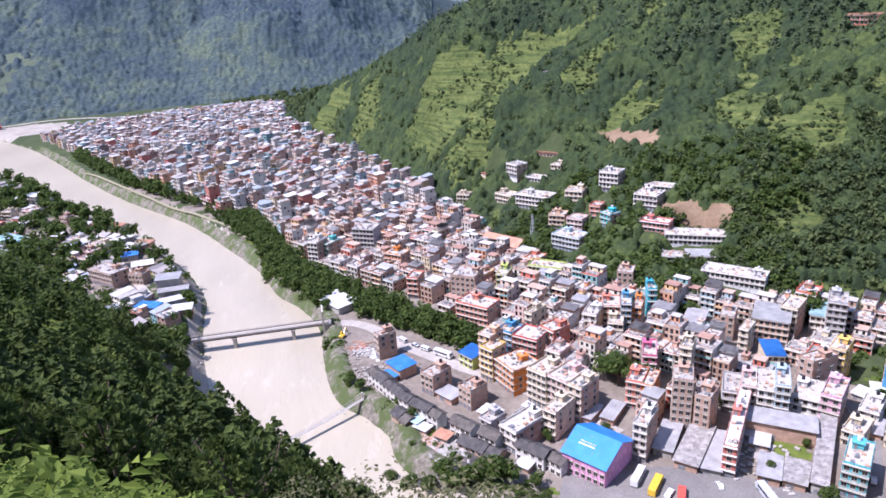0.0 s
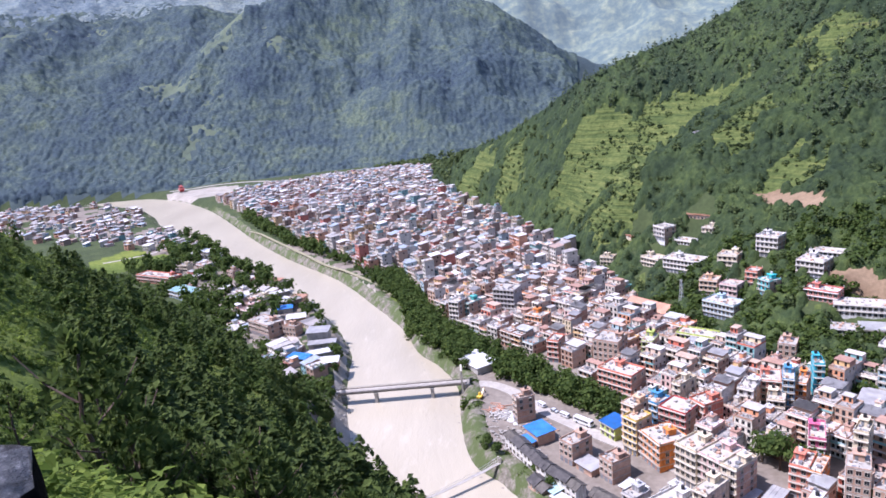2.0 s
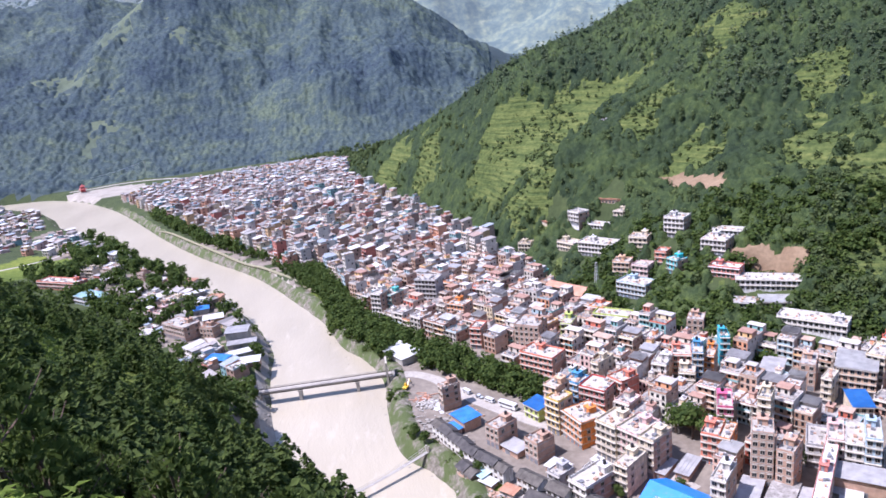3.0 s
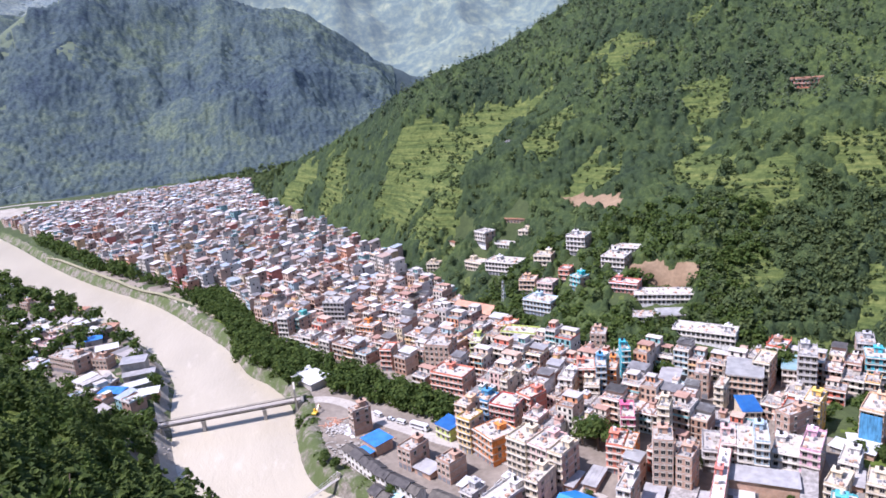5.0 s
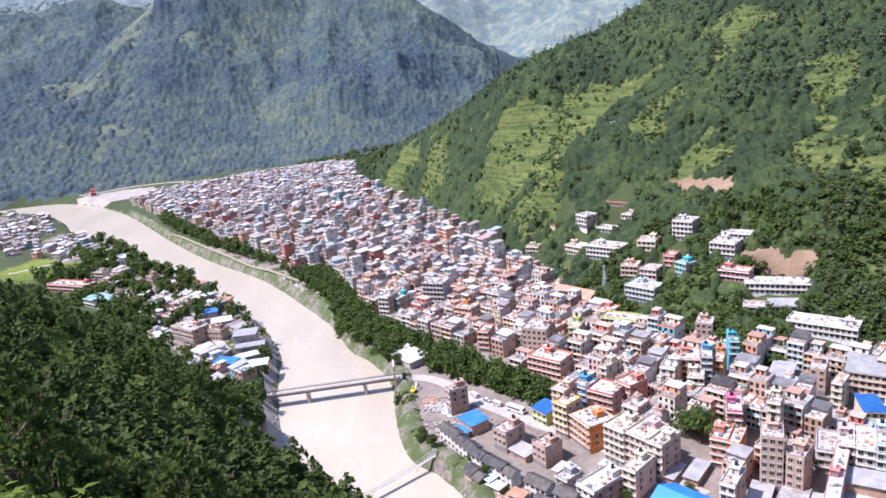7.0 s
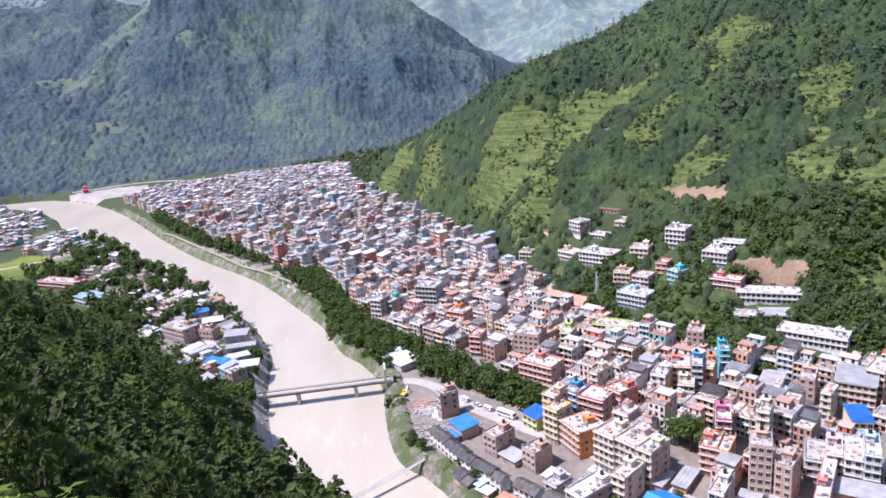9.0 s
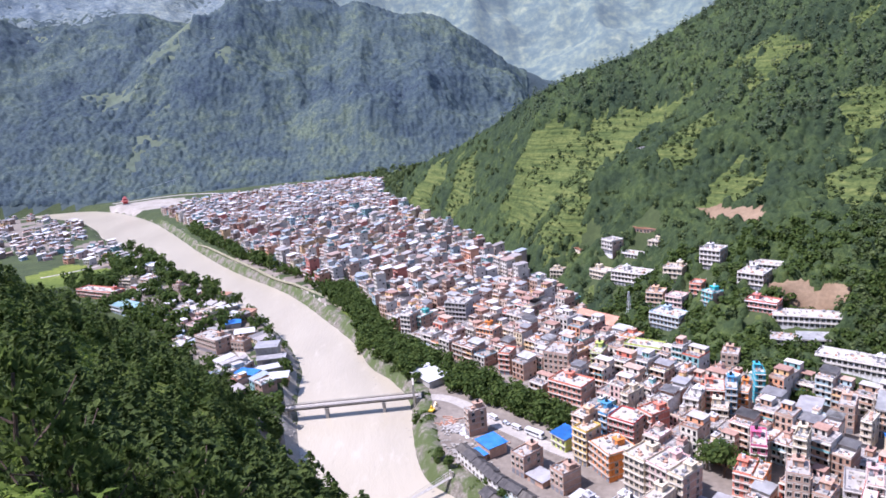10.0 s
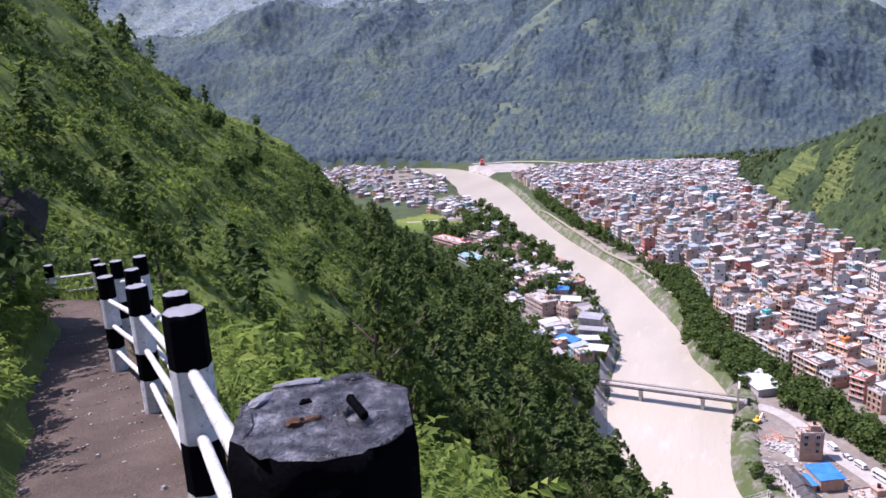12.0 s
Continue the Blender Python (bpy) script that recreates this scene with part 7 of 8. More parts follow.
def vehicle(x, y, turn, color, kind, label):
    """A bus, van or car, wheels on the ground."""
    L, W, H = {"bus": (9.5, 2.5, 3.0), "van": (4.8, 1.9, 2.0), "car": (4.0, 1.7, 1.45)}[kind]
    rt = root(kind, x, y, z_at(x, y) + 0.2, turn, label, kind, "parked vehicles")
    r = 0.48 if kind == "bus" else 0.31
    bm = bmesh.new()
    prof = [(-L / 2, 0.45), (L / 2, 0.45), (L / 2, H * 0.55), (L / 2 - (0.25 if kind != "car" else 1.1), H * 0.62 if kind == "car" else H * 0.9), (L / 2 - (0.5 if kind != "car" else 1.7), H), (-L / 2 + (0.2 if kind != "car" else 0.8), H), (-L / 2, H * (0.92 if kind != "car" else 0.6))]
    lo = [bm.verts.new((p[0], -W / 2, p[1])) for p in prof]
    hi = [bm.verts.new((p[0], W / 2, p[1])) for p in prof]
    bm.faces.new(lo), bm.faces.new(hi[::-1])
    for i in range(len(prof)):
        bm.faces.new((lo[i], lo[(i + 1) % len(prof)], hi[(i + 1) % len(prof)], hi[i]))
    bmesh.ops.bevel(bm, geom=bm.edges[:], offset=0.08, segments=2, affect="EDGES")
    part("body", bm, color, rt)
    for s in (-1, 1):
        n = 5 if kind == "bus" else 2
        for k in range(n):
            bm = bmesh.new()
            a, b = -L * 0.42 + L * 0.78 * k / n, -L * 0.42 + L * 0.78 * (k + 0.88) / n
            box(bm, a, s * W / 2 - 0.02, H * 0.55, b, s * W / 2 + 0.02, H * 0.84)
            part("side_window", bm, GLASS, rt)
        for px in (-L * 0.3, L * 0.3):
            shared("wheel", WHEELS[kind == "bus"], rt, pose(px, s * (W / 2 - 0.12), r))
    bm = bmesh.new()
    box(bm, L / 2 - (0.3 if kind != "car" else 1.5), -W * 0.4, H * 0.58, L / 2 + (0.02 if kind != "car" else -1.2), W * 0.4, H * 0.86)
    part("windscreen", bm, GLASS, rt)


WHEELS = (wheel_mesh(0.31), wheel_mesh(0.48))
COAT = {k: varied("coach_" + k, tuple(v * 0.85 for v in c), c, 1.0, 0.3, 6.0, 0.05, 0.01, 0.5) for k, c in
        {"white": (0.80, 0.80, 0.80), "yellow": (0.85, 0.55, 0.05), "red": (0.70, 0.12, 0.08), "silver": (0.62, 0.65, 0.70), "blue": (0.15, 0.35, 0.65)}.items()}
for x, y, turn, col, kind, label in (
        (88.5, 176.5, 48, "white", "bus", "white bus with a blue side parked on the road"), (92.0, 171.0, 48, "yellow", "bus", "yellow bus parked on the road"), (94.5, 166.5, 42, "white", "van", "white van parked beside the buses"),
        (97.0, 163.5, 60, "red", "bus", "orange red bus parked on the road"), (123.0, 158.5, 85, "silver", "bus", "silver bus standing on the market road"), (111.5, 166.0, 80, "white", "car", "small white car on the market road"),
        (24.0, 295.0, -60, "white", "van", "white van on the bridge road"), (33.0, 283.0, -50, "white", "van", "white van beside the tree strip"), (40.0, 275.0, -48, "white", "bus", "white bus beside the tree strip"),
        (29.0, 288.5, -50, "silver", "car", "silver car on the bridge road"), (215.0, 137.0, -40, "white", "van", "white van beside the red-roofed house"), (158.0, 155.5, 50, "white", "car", "small white car on the side road")):
    vehicle(x, y, turn, COAT[col], kind, label)


def excavator(x, y, turn):
    """A tracked digger with cab, boom, arm and bucket."""
    rt = root("excavator", x, y, z_at(x, y), turn, "small yellow tracked excavator in the earth yard", "excavator")
    for s in (-1.0, 0.55):
        bm = bmesh.new()
        box(bm, -1.7, s, 0.05, 1.7, s + 0.45, 0.75)
        bmesh.ops.bevel(bm, geom=bm.edges[:], offset=0.18, segments=2, affect="EDGES")
        part("track", bm, TYRE, rt)
    bm = bmesh.new()
    box(bm, -1.8, -1.1, 0.85, 1.1, 1.1, 1.75)
    bmesh.ops.bevel(bm, geom=bm.edges[:], offset=0.08, segments=1, affect="EDGES")
    part("upper_body", bm, COAT["yellow"], rt)
    bm = bmesh.new()
    box(bm, -0.1, 0.1, 1.76, 1.2, 1.05, 2.9)
    bmesh.ops.bevel(bm, geom=bm.edges[:], offset=0.1, segments=2, affect="EDGES")
    cab = part("cab", bm, COAT["yellow"], rt)
    bm = bmesh.new()
    box(bm, 0.1, 1.03, 2.0, 1.0, 1.08, 2.7)
    part("cab_window", bm, GLASS, cab)
    for name, a, b, wide in (("boom", (1.0, -0.3, 1.6), (3.4, -0.3, 3.9), 0.22), ("dipper_arm", (3.3, -0.3, 3.95), (4.7, -0.3, 1.8), 0.16)):
        bm = bmesh.new()
        d = Vector(b) - Vector(a)
        box(bm, -wide, -wide, 0, wide, wide, d.length)
        bmesh.ops.transform(bm, matrix=Matrix.Translation(a) @ d.to_track_quat("Z", "Y").to_matrix().to_4x4(), verts=bm.verts)
        part(name, bm, COAT["yellow"], rt)
    bm = bmesh.new()
    prof = [(4.5, 1.9), (5.0, 1.7), (4.9, 1.0), (4.4, 0.85), (4.1, 1.3)]
    lo, hi = [[bm.verts.new((p[0], yy, p[1])) for p in prof] for yy in (-0.75, 0.15)]
    bm.faces.new(lo), bm.faces.new(hi[::-1])
    for i in range(5):
        bm.faces.new((lo[i], lo[(i + 1) % 5], hi[(i + 1) % 5], hi[i]))
    part("bucket", bm, GIRDER, rt)


excavator(-4.5, 309.5, 60)


def yard_debris():
    """Planks, blocks and sheets lying about the earth yard."""
    rng = np.random.default_rng(52)
    cube = np.array([(-1, -1, 0), (1, -1, 0), (1, 1, 0), (-1, 1, 0), (-1, -1, 1), (1, -1, 1), (1, 1, 1), (-1, 1, 1)], float)
    face = np.array(((4, 5, 6, 7), (0, 1, 5, 4), (1, 2, 6, 5), (2, 3, 7, 6), (3, 0, 4, 7)))
    for name, label, mat, size, n, cx, cy, spread in (("timber_pile", "heap of old timber lying on the earth", ROOF["rust_sheet"], (2.0, 0.16, 0.2), 46, 3, 297, 4.0), ("block_heap", "heap of pale concrete blocks on the earth", CONCRETE, (0.6, 0.35, 0.45), 90, 5, 291, 5.0),
                                             ("sheet_heap", "loose grey metal sheets lying in the yard", ROOF["white_sheet"], (1.2, 0.8, 0.08), 26, 9, 288, 5.0), ("rubble_heap", "brown rubble and bricks beside the wall", BRICK, (0.5, 0.3, 0.35), 90, 20, 275, 6.0),
                                             ("court_rubble", "grey rubble and scrap strewn in the courtyard", CONCRETE, (0.8, 0.5, 0.5), 150, 132, 172, 11.0), ("scrap_heap", "scrap and broken boards heaped beside the bank", CONCRETE, (0.9, 0.4, 0.4), 170, 29, 209, 7.0), ("board_heap", "dark old boards and sheets heaped beside sheds", ROOF["slate"], (1.1, 0.7, 0.12), 90, 36, 198, 7.0), ("brick_heap", "heaps of brick rubble beside the sheds", BRICK, (0.5, 0.4, 0.4), 120, 24, 213, 6.0), ("gravel_heap", "pale rubble strewn by the river wall", STONE, (0.6, 0.5, 0.4), 160, 9, 268, 7.0)):
        x, y = cx + rng.normal(size=n) * spread * 0.5, cy + rng.normal(size=n) * spread * 0.6
        rows = np.column_stack([x, y, height(x, y) + 0.25 * rng.random(n), 0.7 + 0.6 * rng.random(n), rng.random(n) * 6.28, np.zeros(n)])
        scatter(name, [(cube * size, face)], rows, mat, label, "debris")


yard_debris()


def pagoda(x, y):
    """A small red temple with two stepped roofs."""
    rt = root("temple", x, y, z_at(x, y), 25, "small red temple with stepped roofs by the river bend", "temple")
    for name, r0, r1, z0, z1, mat in (("plinth", 6.5, 6.5, -2, 1.2, CONCRETE), ("wall", 4.2, 4.2, 1.2, 5.5, WALL["red"]), ("roof", 7.0, 3.0, 5.5, 8.0, ROOF["red_sheet"]), ("upper_wall", 2.6, 2.6, 8.0, 9.6, WALL["red"]), ("roof", 4.6, 0.3, 9.6, 13.0, ROOF["red_sheet"])):
        bm = bmesh.new()
        bmesh.ops.create_cone(bm, cap_ends=True, segments=4, radius1=r0 * 1.2, radius2=r1 * 1.2, depth=z1 - z0, matrix=Matrix.Translation((0, 0, (z0 + z1) / 2)) @ Matrix.Rotation(math.pi / 4, 4, "Z"))
        part(name, bm, mat, rt)


pagoda(-490.0, 1140.0)


# hazy mountains beyond, their haze put into colour and glow
def backdrop():
    m = Mat("hazy_mountain", 0.95, 0, 0.1)
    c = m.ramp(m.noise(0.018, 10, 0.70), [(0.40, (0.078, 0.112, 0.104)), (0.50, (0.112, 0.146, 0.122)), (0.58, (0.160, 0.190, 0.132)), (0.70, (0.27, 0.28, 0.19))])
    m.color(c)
    # A weak blue emission stands in for haze in the air.
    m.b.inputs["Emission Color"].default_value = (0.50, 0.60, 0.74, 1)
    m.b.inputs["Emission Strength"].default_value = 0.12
    az = np.radians(np.linspace(-80, 60, 330))
    u = np.linspace(0, 1, 56)
    A, U = np.meshgrid(az, u)
    top = np.interp(np.degrees(A), [-80, -40, -12, -4, 2, 10, 22, 40, 60], [11, 11, 10, 9, 8.5, 7.5, 7, 8, 8])
    Rr = 3700 + 1000 * U
    X, Y = Rr * np.sin(A), Rr * np.cos(A)
    Z = EYE_Z + fbm(X, Y, 700, 5, 311, True) * 340 * U * (1 - 0.5 * U) + np.tan(np.radians(-4 + (top + 4) * U)) * Rr + fbm(X, Y, 260, 4, 301, True) * 60 * U
    na = len(az)
    i, j = np.meshgrid(np.arange(len(u) - 1), np.arange(na - 1), indexing="ij")
    i, j = i.ravel(), j.ravel()
    F = np.column_stack([i * na + j, i * na + j + 1, (i + 1) * na + j + 1, (i + 1) * na + j])
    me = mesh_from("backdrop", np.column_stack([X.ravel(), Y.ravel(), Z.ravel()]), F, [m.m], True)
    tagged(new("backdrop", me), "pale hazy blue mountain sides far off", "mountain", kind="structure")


backdrop()


def mast(x, y, h):
    """A lattice mast for aerials."""
    rt = root("lattice_mast", x, y, z_at(x, y), 20, "tall pale steel lattice mast among trees", "mast")
    for sx, sy in ((-1, -1), (1, -1), (1, 1), (-1, 1)):
        bm = bmesh.new()
        a, b = Vector((sx * 1.1, sy * 1.1, 0)), Vector((sx * 0.3, sy * 0.3, h))
        lo = [bm.verts.new(a + Vector(o)) for o in ((-0.1, -0.1, 0), (0.1, -0.1, 0), (0.1, 0.1, 0), (-0.1, 0.1, 0))]
        hi = [bm.verts.new(b + Vector(o)) for o in ((-0.07, -0.07, 0), (0.07, -0.07, 0), (0.07, 0.07, 0), (-0.07, 0.07, 0))]
        bm.faces.new(hi)
        for i in range(4):
            bm.faces.new((lo[i], lo[(i + 1) % 4], hi[(i + 1) % 4], hi[i]))
        part("mast_leg", bm, STEEL, rt)
    for k in range(7):
        z, s = h * (k + 0.5) / 7, 1.1 - 0.8 * (k + 0.5) / 7
        for q in range(4):
            bm = bmesh.new()
            box(bm, -s, -s - 0.05, z, s, -s + 0.05, z + 0.12)
            bmesh.ops.rotate(bm, cent=(0, 0, 0), matrix=Matrix.Rotation(q * math.pi / 2, 3, "Z"), verts=bm.verts)
            part("brace", bm, STEEL, rt)


mast(116.0, 387.0, 17.0)


# the footpath and its fence
DIRT = varied("trodden_path", (0.072, 0.050, 0.038), (0.130, 0.098, 0.074), 1.6, 0.95, 22.0, 0.9, 0.025)
ROCK = varied("dark_rock", (0.022, 0.021, 0.018), (0.062, 0.056, 0.045), 0.9, 0.9, 5.0, 0.9, 0.1)


def chipped(name, paint, under, rough, cover=0.615, spec=0.22, grain=26):
    """Old paint on concrete, chipped off in spots."""
    m = Mat(name, rough, 0, spec)
    base = m.mix(m.ramp(m.noise(7, 6, 0.65), [(0.35, (0, 0, 0)), (0.65, (1, 1, 1))]), paint, tuple(min(1, p * 1.35 + 0.001) for p in paint))
    chip = m.ramp(m.noise(grain, 8, 0.72), [(cover, (0, 0, 0)), (cover + 0.06, (1, 1, 1))])
    m.color(m.mix(m.math("MULTIPLY", chip, 0.85), base, under))
    m.bump(m.noise(grain * 2.7, 7, 0.75), 0.9, 0.006)
    return m.m


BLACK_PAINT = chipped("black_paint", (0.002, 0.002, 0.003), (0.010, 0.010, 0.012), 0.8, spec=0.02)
WHITE_PAINT = chipped("white_paint", (0.50, 0.51, 0.53), (0.24, 0.22, 0.20), 0.6, 0.57)
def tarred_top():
    """Thick black paint over rough mortar: pitted, speckled, glossy on its bumps, sky sheen painted in."""
    m = Mat("worn_black_sheen_top", 0.42, 0, 0.55)
    # Greys raised beyond the real speckle, painting the sky's sheen on the top.
    specks = m.ramp(m.noise(38, 8, 0.75), [(0.42, (0.030, 0.030, 0.034)), (0.54, (0.105, 0.106, 0.114)), (0.66, (0.32, 0.32, 0.33))])
    # Broad blotches that dim or raise this grey.
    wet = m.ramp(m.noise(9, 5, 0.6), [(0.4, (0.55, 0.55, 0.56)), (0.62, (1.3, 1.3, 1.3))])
    m.color(m.mix(1.0, specks, wet, "MULTIPLY"))
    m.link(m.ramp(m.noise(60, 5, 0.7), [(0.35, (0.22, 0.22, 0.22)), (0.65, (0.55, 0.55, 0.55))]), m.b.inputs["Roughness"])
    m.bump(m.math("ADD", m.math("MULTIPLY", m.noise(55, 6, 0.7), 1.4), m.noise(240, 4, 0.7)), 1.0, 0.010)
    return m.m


TOP_SHEEN_PAINT = tarred_top()
TOP_PALE = chipped("worn_pale_top", (0.20, 0.20, 0.21), (0.10, 0.10, 0.10), 0.7)
PIPE = chipped("white_pipe_paint", (0.52, 0.51, 0.49), (0.16, 0.10, 0.07), 0.45, 0.56, grain=45)
RUST = varied("rusty_steel", (0.035, 0.020, 0.014), (0.10, 0.045, 0.020), 20, 0.8, 60, 0.6, 0.002)
CAM_END = (-0.061, -0.05, 160.033)


def from_end(az, el, dist):
    a = radians(az)
    return (CAM_END[0] + dist * math.sin(a), CAM_END[1] + dist * math.cos(a), CAM_END[2] + dist * math.tan(radians(el)))


def post_mesh(bands, w, h, seed, top_mat):
    """A cast post with cut corners and an uneven rim; bands: heights and materials from the top down."""
    rng = random.Random(seed)
    bm = bmesh.new()
    c = w * 0.29
    ring = [(-w / 2 + c, -w / 2), (w / 2 - c, -w / 2), (w / 2, -w / 2 + c), (w / 2, w / 2 - c), (w / 2 - c, w / 2), (-w / 2 + c, w / 2), (-w / 2, w / 2 - c), (-w / 2, -w / 2 + c)]
    fine = []
    for i in range(8):
        a, b = ring[i], ring[(i + 1) % 8]
        for k in range(4):
            fine.append((a[0] + (b[0] - a[0]) * k / 4, a[1] + (b[1] - a[1]) * k / 4))
    levels, mats, z = [0.0], [], 0.0
    for depth, mi in bands:
        n = max(2, int(depth / 0.07))
        for k in range(n):
            z -= depth / n
            levels.append(z), mats.append(mi)
    rings = []
    for li, z in enumerate(levels):
        grow = 1.0 if li else 0.955
        rings.append([bm.verts.new((x * grow * (1 + rng.uniform(-0.012, 0.012)), y * grow * (1 + rng.uniform(-0.012, 0.012)), z + (rng.uniform(-0.004, 0.003) if li == 0 else (0 if li > 1 else rng.uniform(0.05, 0.06))))) for x, y in fine])
    for li in range(len(levels) - 1):
        for i in range(len(fine)):
            bm.faces.new((rings[li + 1][i], rings[li + 1][(i + 1) % len(fine)], rings[li][(i + 1) % len(fine)], rings[li][i])).material_index = mats[li]
    prev = rings[0]
    for s in (0.93, 0.75, 0.55, 0.35, 0.15):
        cur = [bm.verts.new((x * s, y * s, rng.uniform(-0.0024, 0.0020))) for x, y in fine]
        for i in range(len(fine)):
            bm.faces.new((prev[i], prev[(i + 1) % len(fine)], cur[(i + 1) % len(fine)], cur[i])).material_index = top_mat
        prev = cur
    bm.faces.new(prev).material_index = top_mat
    for f in bm.faces:
        f.smooth = True
    return made("post_body", bm, [BLACK_PAINT, WHITE_PAINT, TOP_SHEEN_PAINT, TOP_PALE])


def fence_post(place, w, turn, seed, bands=((0.24, 0), (0.33, 1), (0.24, 0), (0.55, 1)), label="black and white banded concrete fence post"):
    rt = root("fence_post", *place, turn, label, "fence post", "fence posts along the path")
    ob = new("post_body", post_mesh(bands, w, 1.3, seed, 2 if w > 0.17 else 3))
    ob.parent = rt
    return rt


def pipe(a, b, r, label):
    """A painted pipe rail between two posts."""
    a, b = Vector(a), Vector(b)
    bm = bmesh.new()
    n = 12
    d = (b - a)
    turn = d.to_track_quat("Z", "Y").to_matrix().to_4x4()
    rings = []
    for k in range(7):
        u = k / 6
        sag = -0.006 * math.sin(u * math.pi)
        rings.append([bm.verts.new(a + d * u + (turn @ Vector((r * math.cos(t), r * math.sin(t), 0))) + Vector((0, 0, sag))) for t in (2 * math.pi * i / n for i in range(n))])
    for p, q in zip(rings[:-1], rings[1:]):
        for i in range(n):
            bm.faces.new((p[i], p[(i + 1) % n], q[(i + 1) % n], q[i])).smooth = True
    bm.faces.new(rings[0]), bm.faces.new(rings[-1])
    return tagged(new("fence_rail", made("fence_rail", bm, PIPE)), label, "rail", "fence rails")


def fence():
    near = fence_post(from_end(-38.2, -26.2, 0.66), 0.185, 34, 1, ((0.42, 0), (0.33, 1), (0.24, 0), (0.4, 1)), "worn black-topped concrete fence post with a rusty stub")
    # reinforcing bar, rust patch and broken rim on its top
    bm = bmesh.new()
    prev = None
    for k in range(15):
        rr = 0.0053 if k % 2 else 0.0041
        ring = [bm.verts.new((k * 0.0034, 0.03 - k * 0.0006 + rr * math.cos(t), 0.0075 + rr * math.sin(t))) for t in (2 * math.pi * i / 8 for i in range(8))]
        if prev:
            for i in range(8):
                bm.faces.new((prev[i], prev[(i + 1) % 8], ring[(i + 1) % 8], ring[i]))
        else:
            bm.faces.new(ring)
        prev = ring
    bm.faces.new(prev)
    part("rebar_stub", bm, BLACK_PAINT, near, "dark ribbed steel stub").rotation_euler = (0, 0, radians(-62))
    rng = random.Random(9)
    for name, px, py, sx, sy, sz, mat in (("rust_lump", -0.028, -0.018, 0.010, 0.006, 0.006, RUST), ("rust_flake", -0.012, -0.012, 0.014, 0.005, 0.003, RUST), ("paint_lump", -0.02, 0.028, 0.007, 0.004, 0.004, BLACK_PAINT), ("stub_end", 0.022, -0.006, 0.008, 0.008, 0.008, TOP_SHEEN_PAINT)):
        bm = bmesh.new()
        bmesh.ops.create_icosphere(bm, subdivisions=2, radius=1)
        for v in bm.verts:
            v.co *= rng.uniform(0.7, 1.25)
            v.co = Vector((px + v.co.x * sx, py + v.co.y * sy, 0.001 + v.co.z * sz))
        part(name, bm, mat, near)
    for k, (px, py, ln, turn) in enumerate(((-0.078, -0.012, 0.03, 90), (-0.068, 0.045, 0.024, 55), (-0.03, 0.078, 0.03, 8), (0.03, 0.08, 0.026, -4), (-0.06, -0.062, 0.02, 120), (0.06, -0.066, 0.022, 40))):
        bm = bmesh.new()
        bmesh.ops.create_icosphere(bm, subdivisions=2, radius=1)
        for v in bm.verts:
            v.co *= rng.uniform(0.75, 1.25)
            v.co = Vector((v.co.x * ln, v.co.y * 0.007, v.co.z * 0.0035))
        bmesh.ops.transform(bm, matrix=pose(px, py, 0.001, 0, 0, turn), verts=bm.verts)
        part("rim_flake", bm, TOP_PALE if k in (1, 2) else TOP_SHEEN_PAINT, near, "pale chipped paint flake")
    row = [from_end(-38.2, -26.2, 0.66), from_end(-48.6, -16.6, 2.9), from_end(-51.75, -14.2, 6.0), from_end(-53.8, -13.15, 8.1), from_end(-54.0, -12.2, 11.2), from_end(-54.3, -11.75, 14.5), from_end(-57.4, -11.7, 15.0)]
    for k, p in enumerate(row[1:]):
        fence_post(p, 0.16, 30 + 6 * k, 2 + k)
    for k, (a, b) in enumerate(zip(row[:-1], row[1:])):
        for dz in (0.27, 0.56, 0.86):
            pa = Vector(a) - Vector((0, 0, dz))
            pb = Vector(b) - Vector((0, 0, dz))
            pipe(pa, pb, 0.024, "white painted steel pipe rail with worn spots")
    outer = [from_end(-49.0, -15.2, 4.7), from_end(-51.9, -12.9, 8.6), from_end(-51.2, -12.0, 9.3), from_end(-52.9, -12.1, 10.2)]
    for k, p in enumerate(outer):
        fence_post(p, 0.16, 20 + 11 * k, 20 + k)
    for a, b in zip(outer[:-1], outer[1:]):
        for dz in (0.3, 0.7):
            pipe(Vector(a) - Vector((0, 0, dz)), Vector(b) - Vector((0, 0, dz)), 0.024, "white painted steel pipe rail with worn spots")


fence()


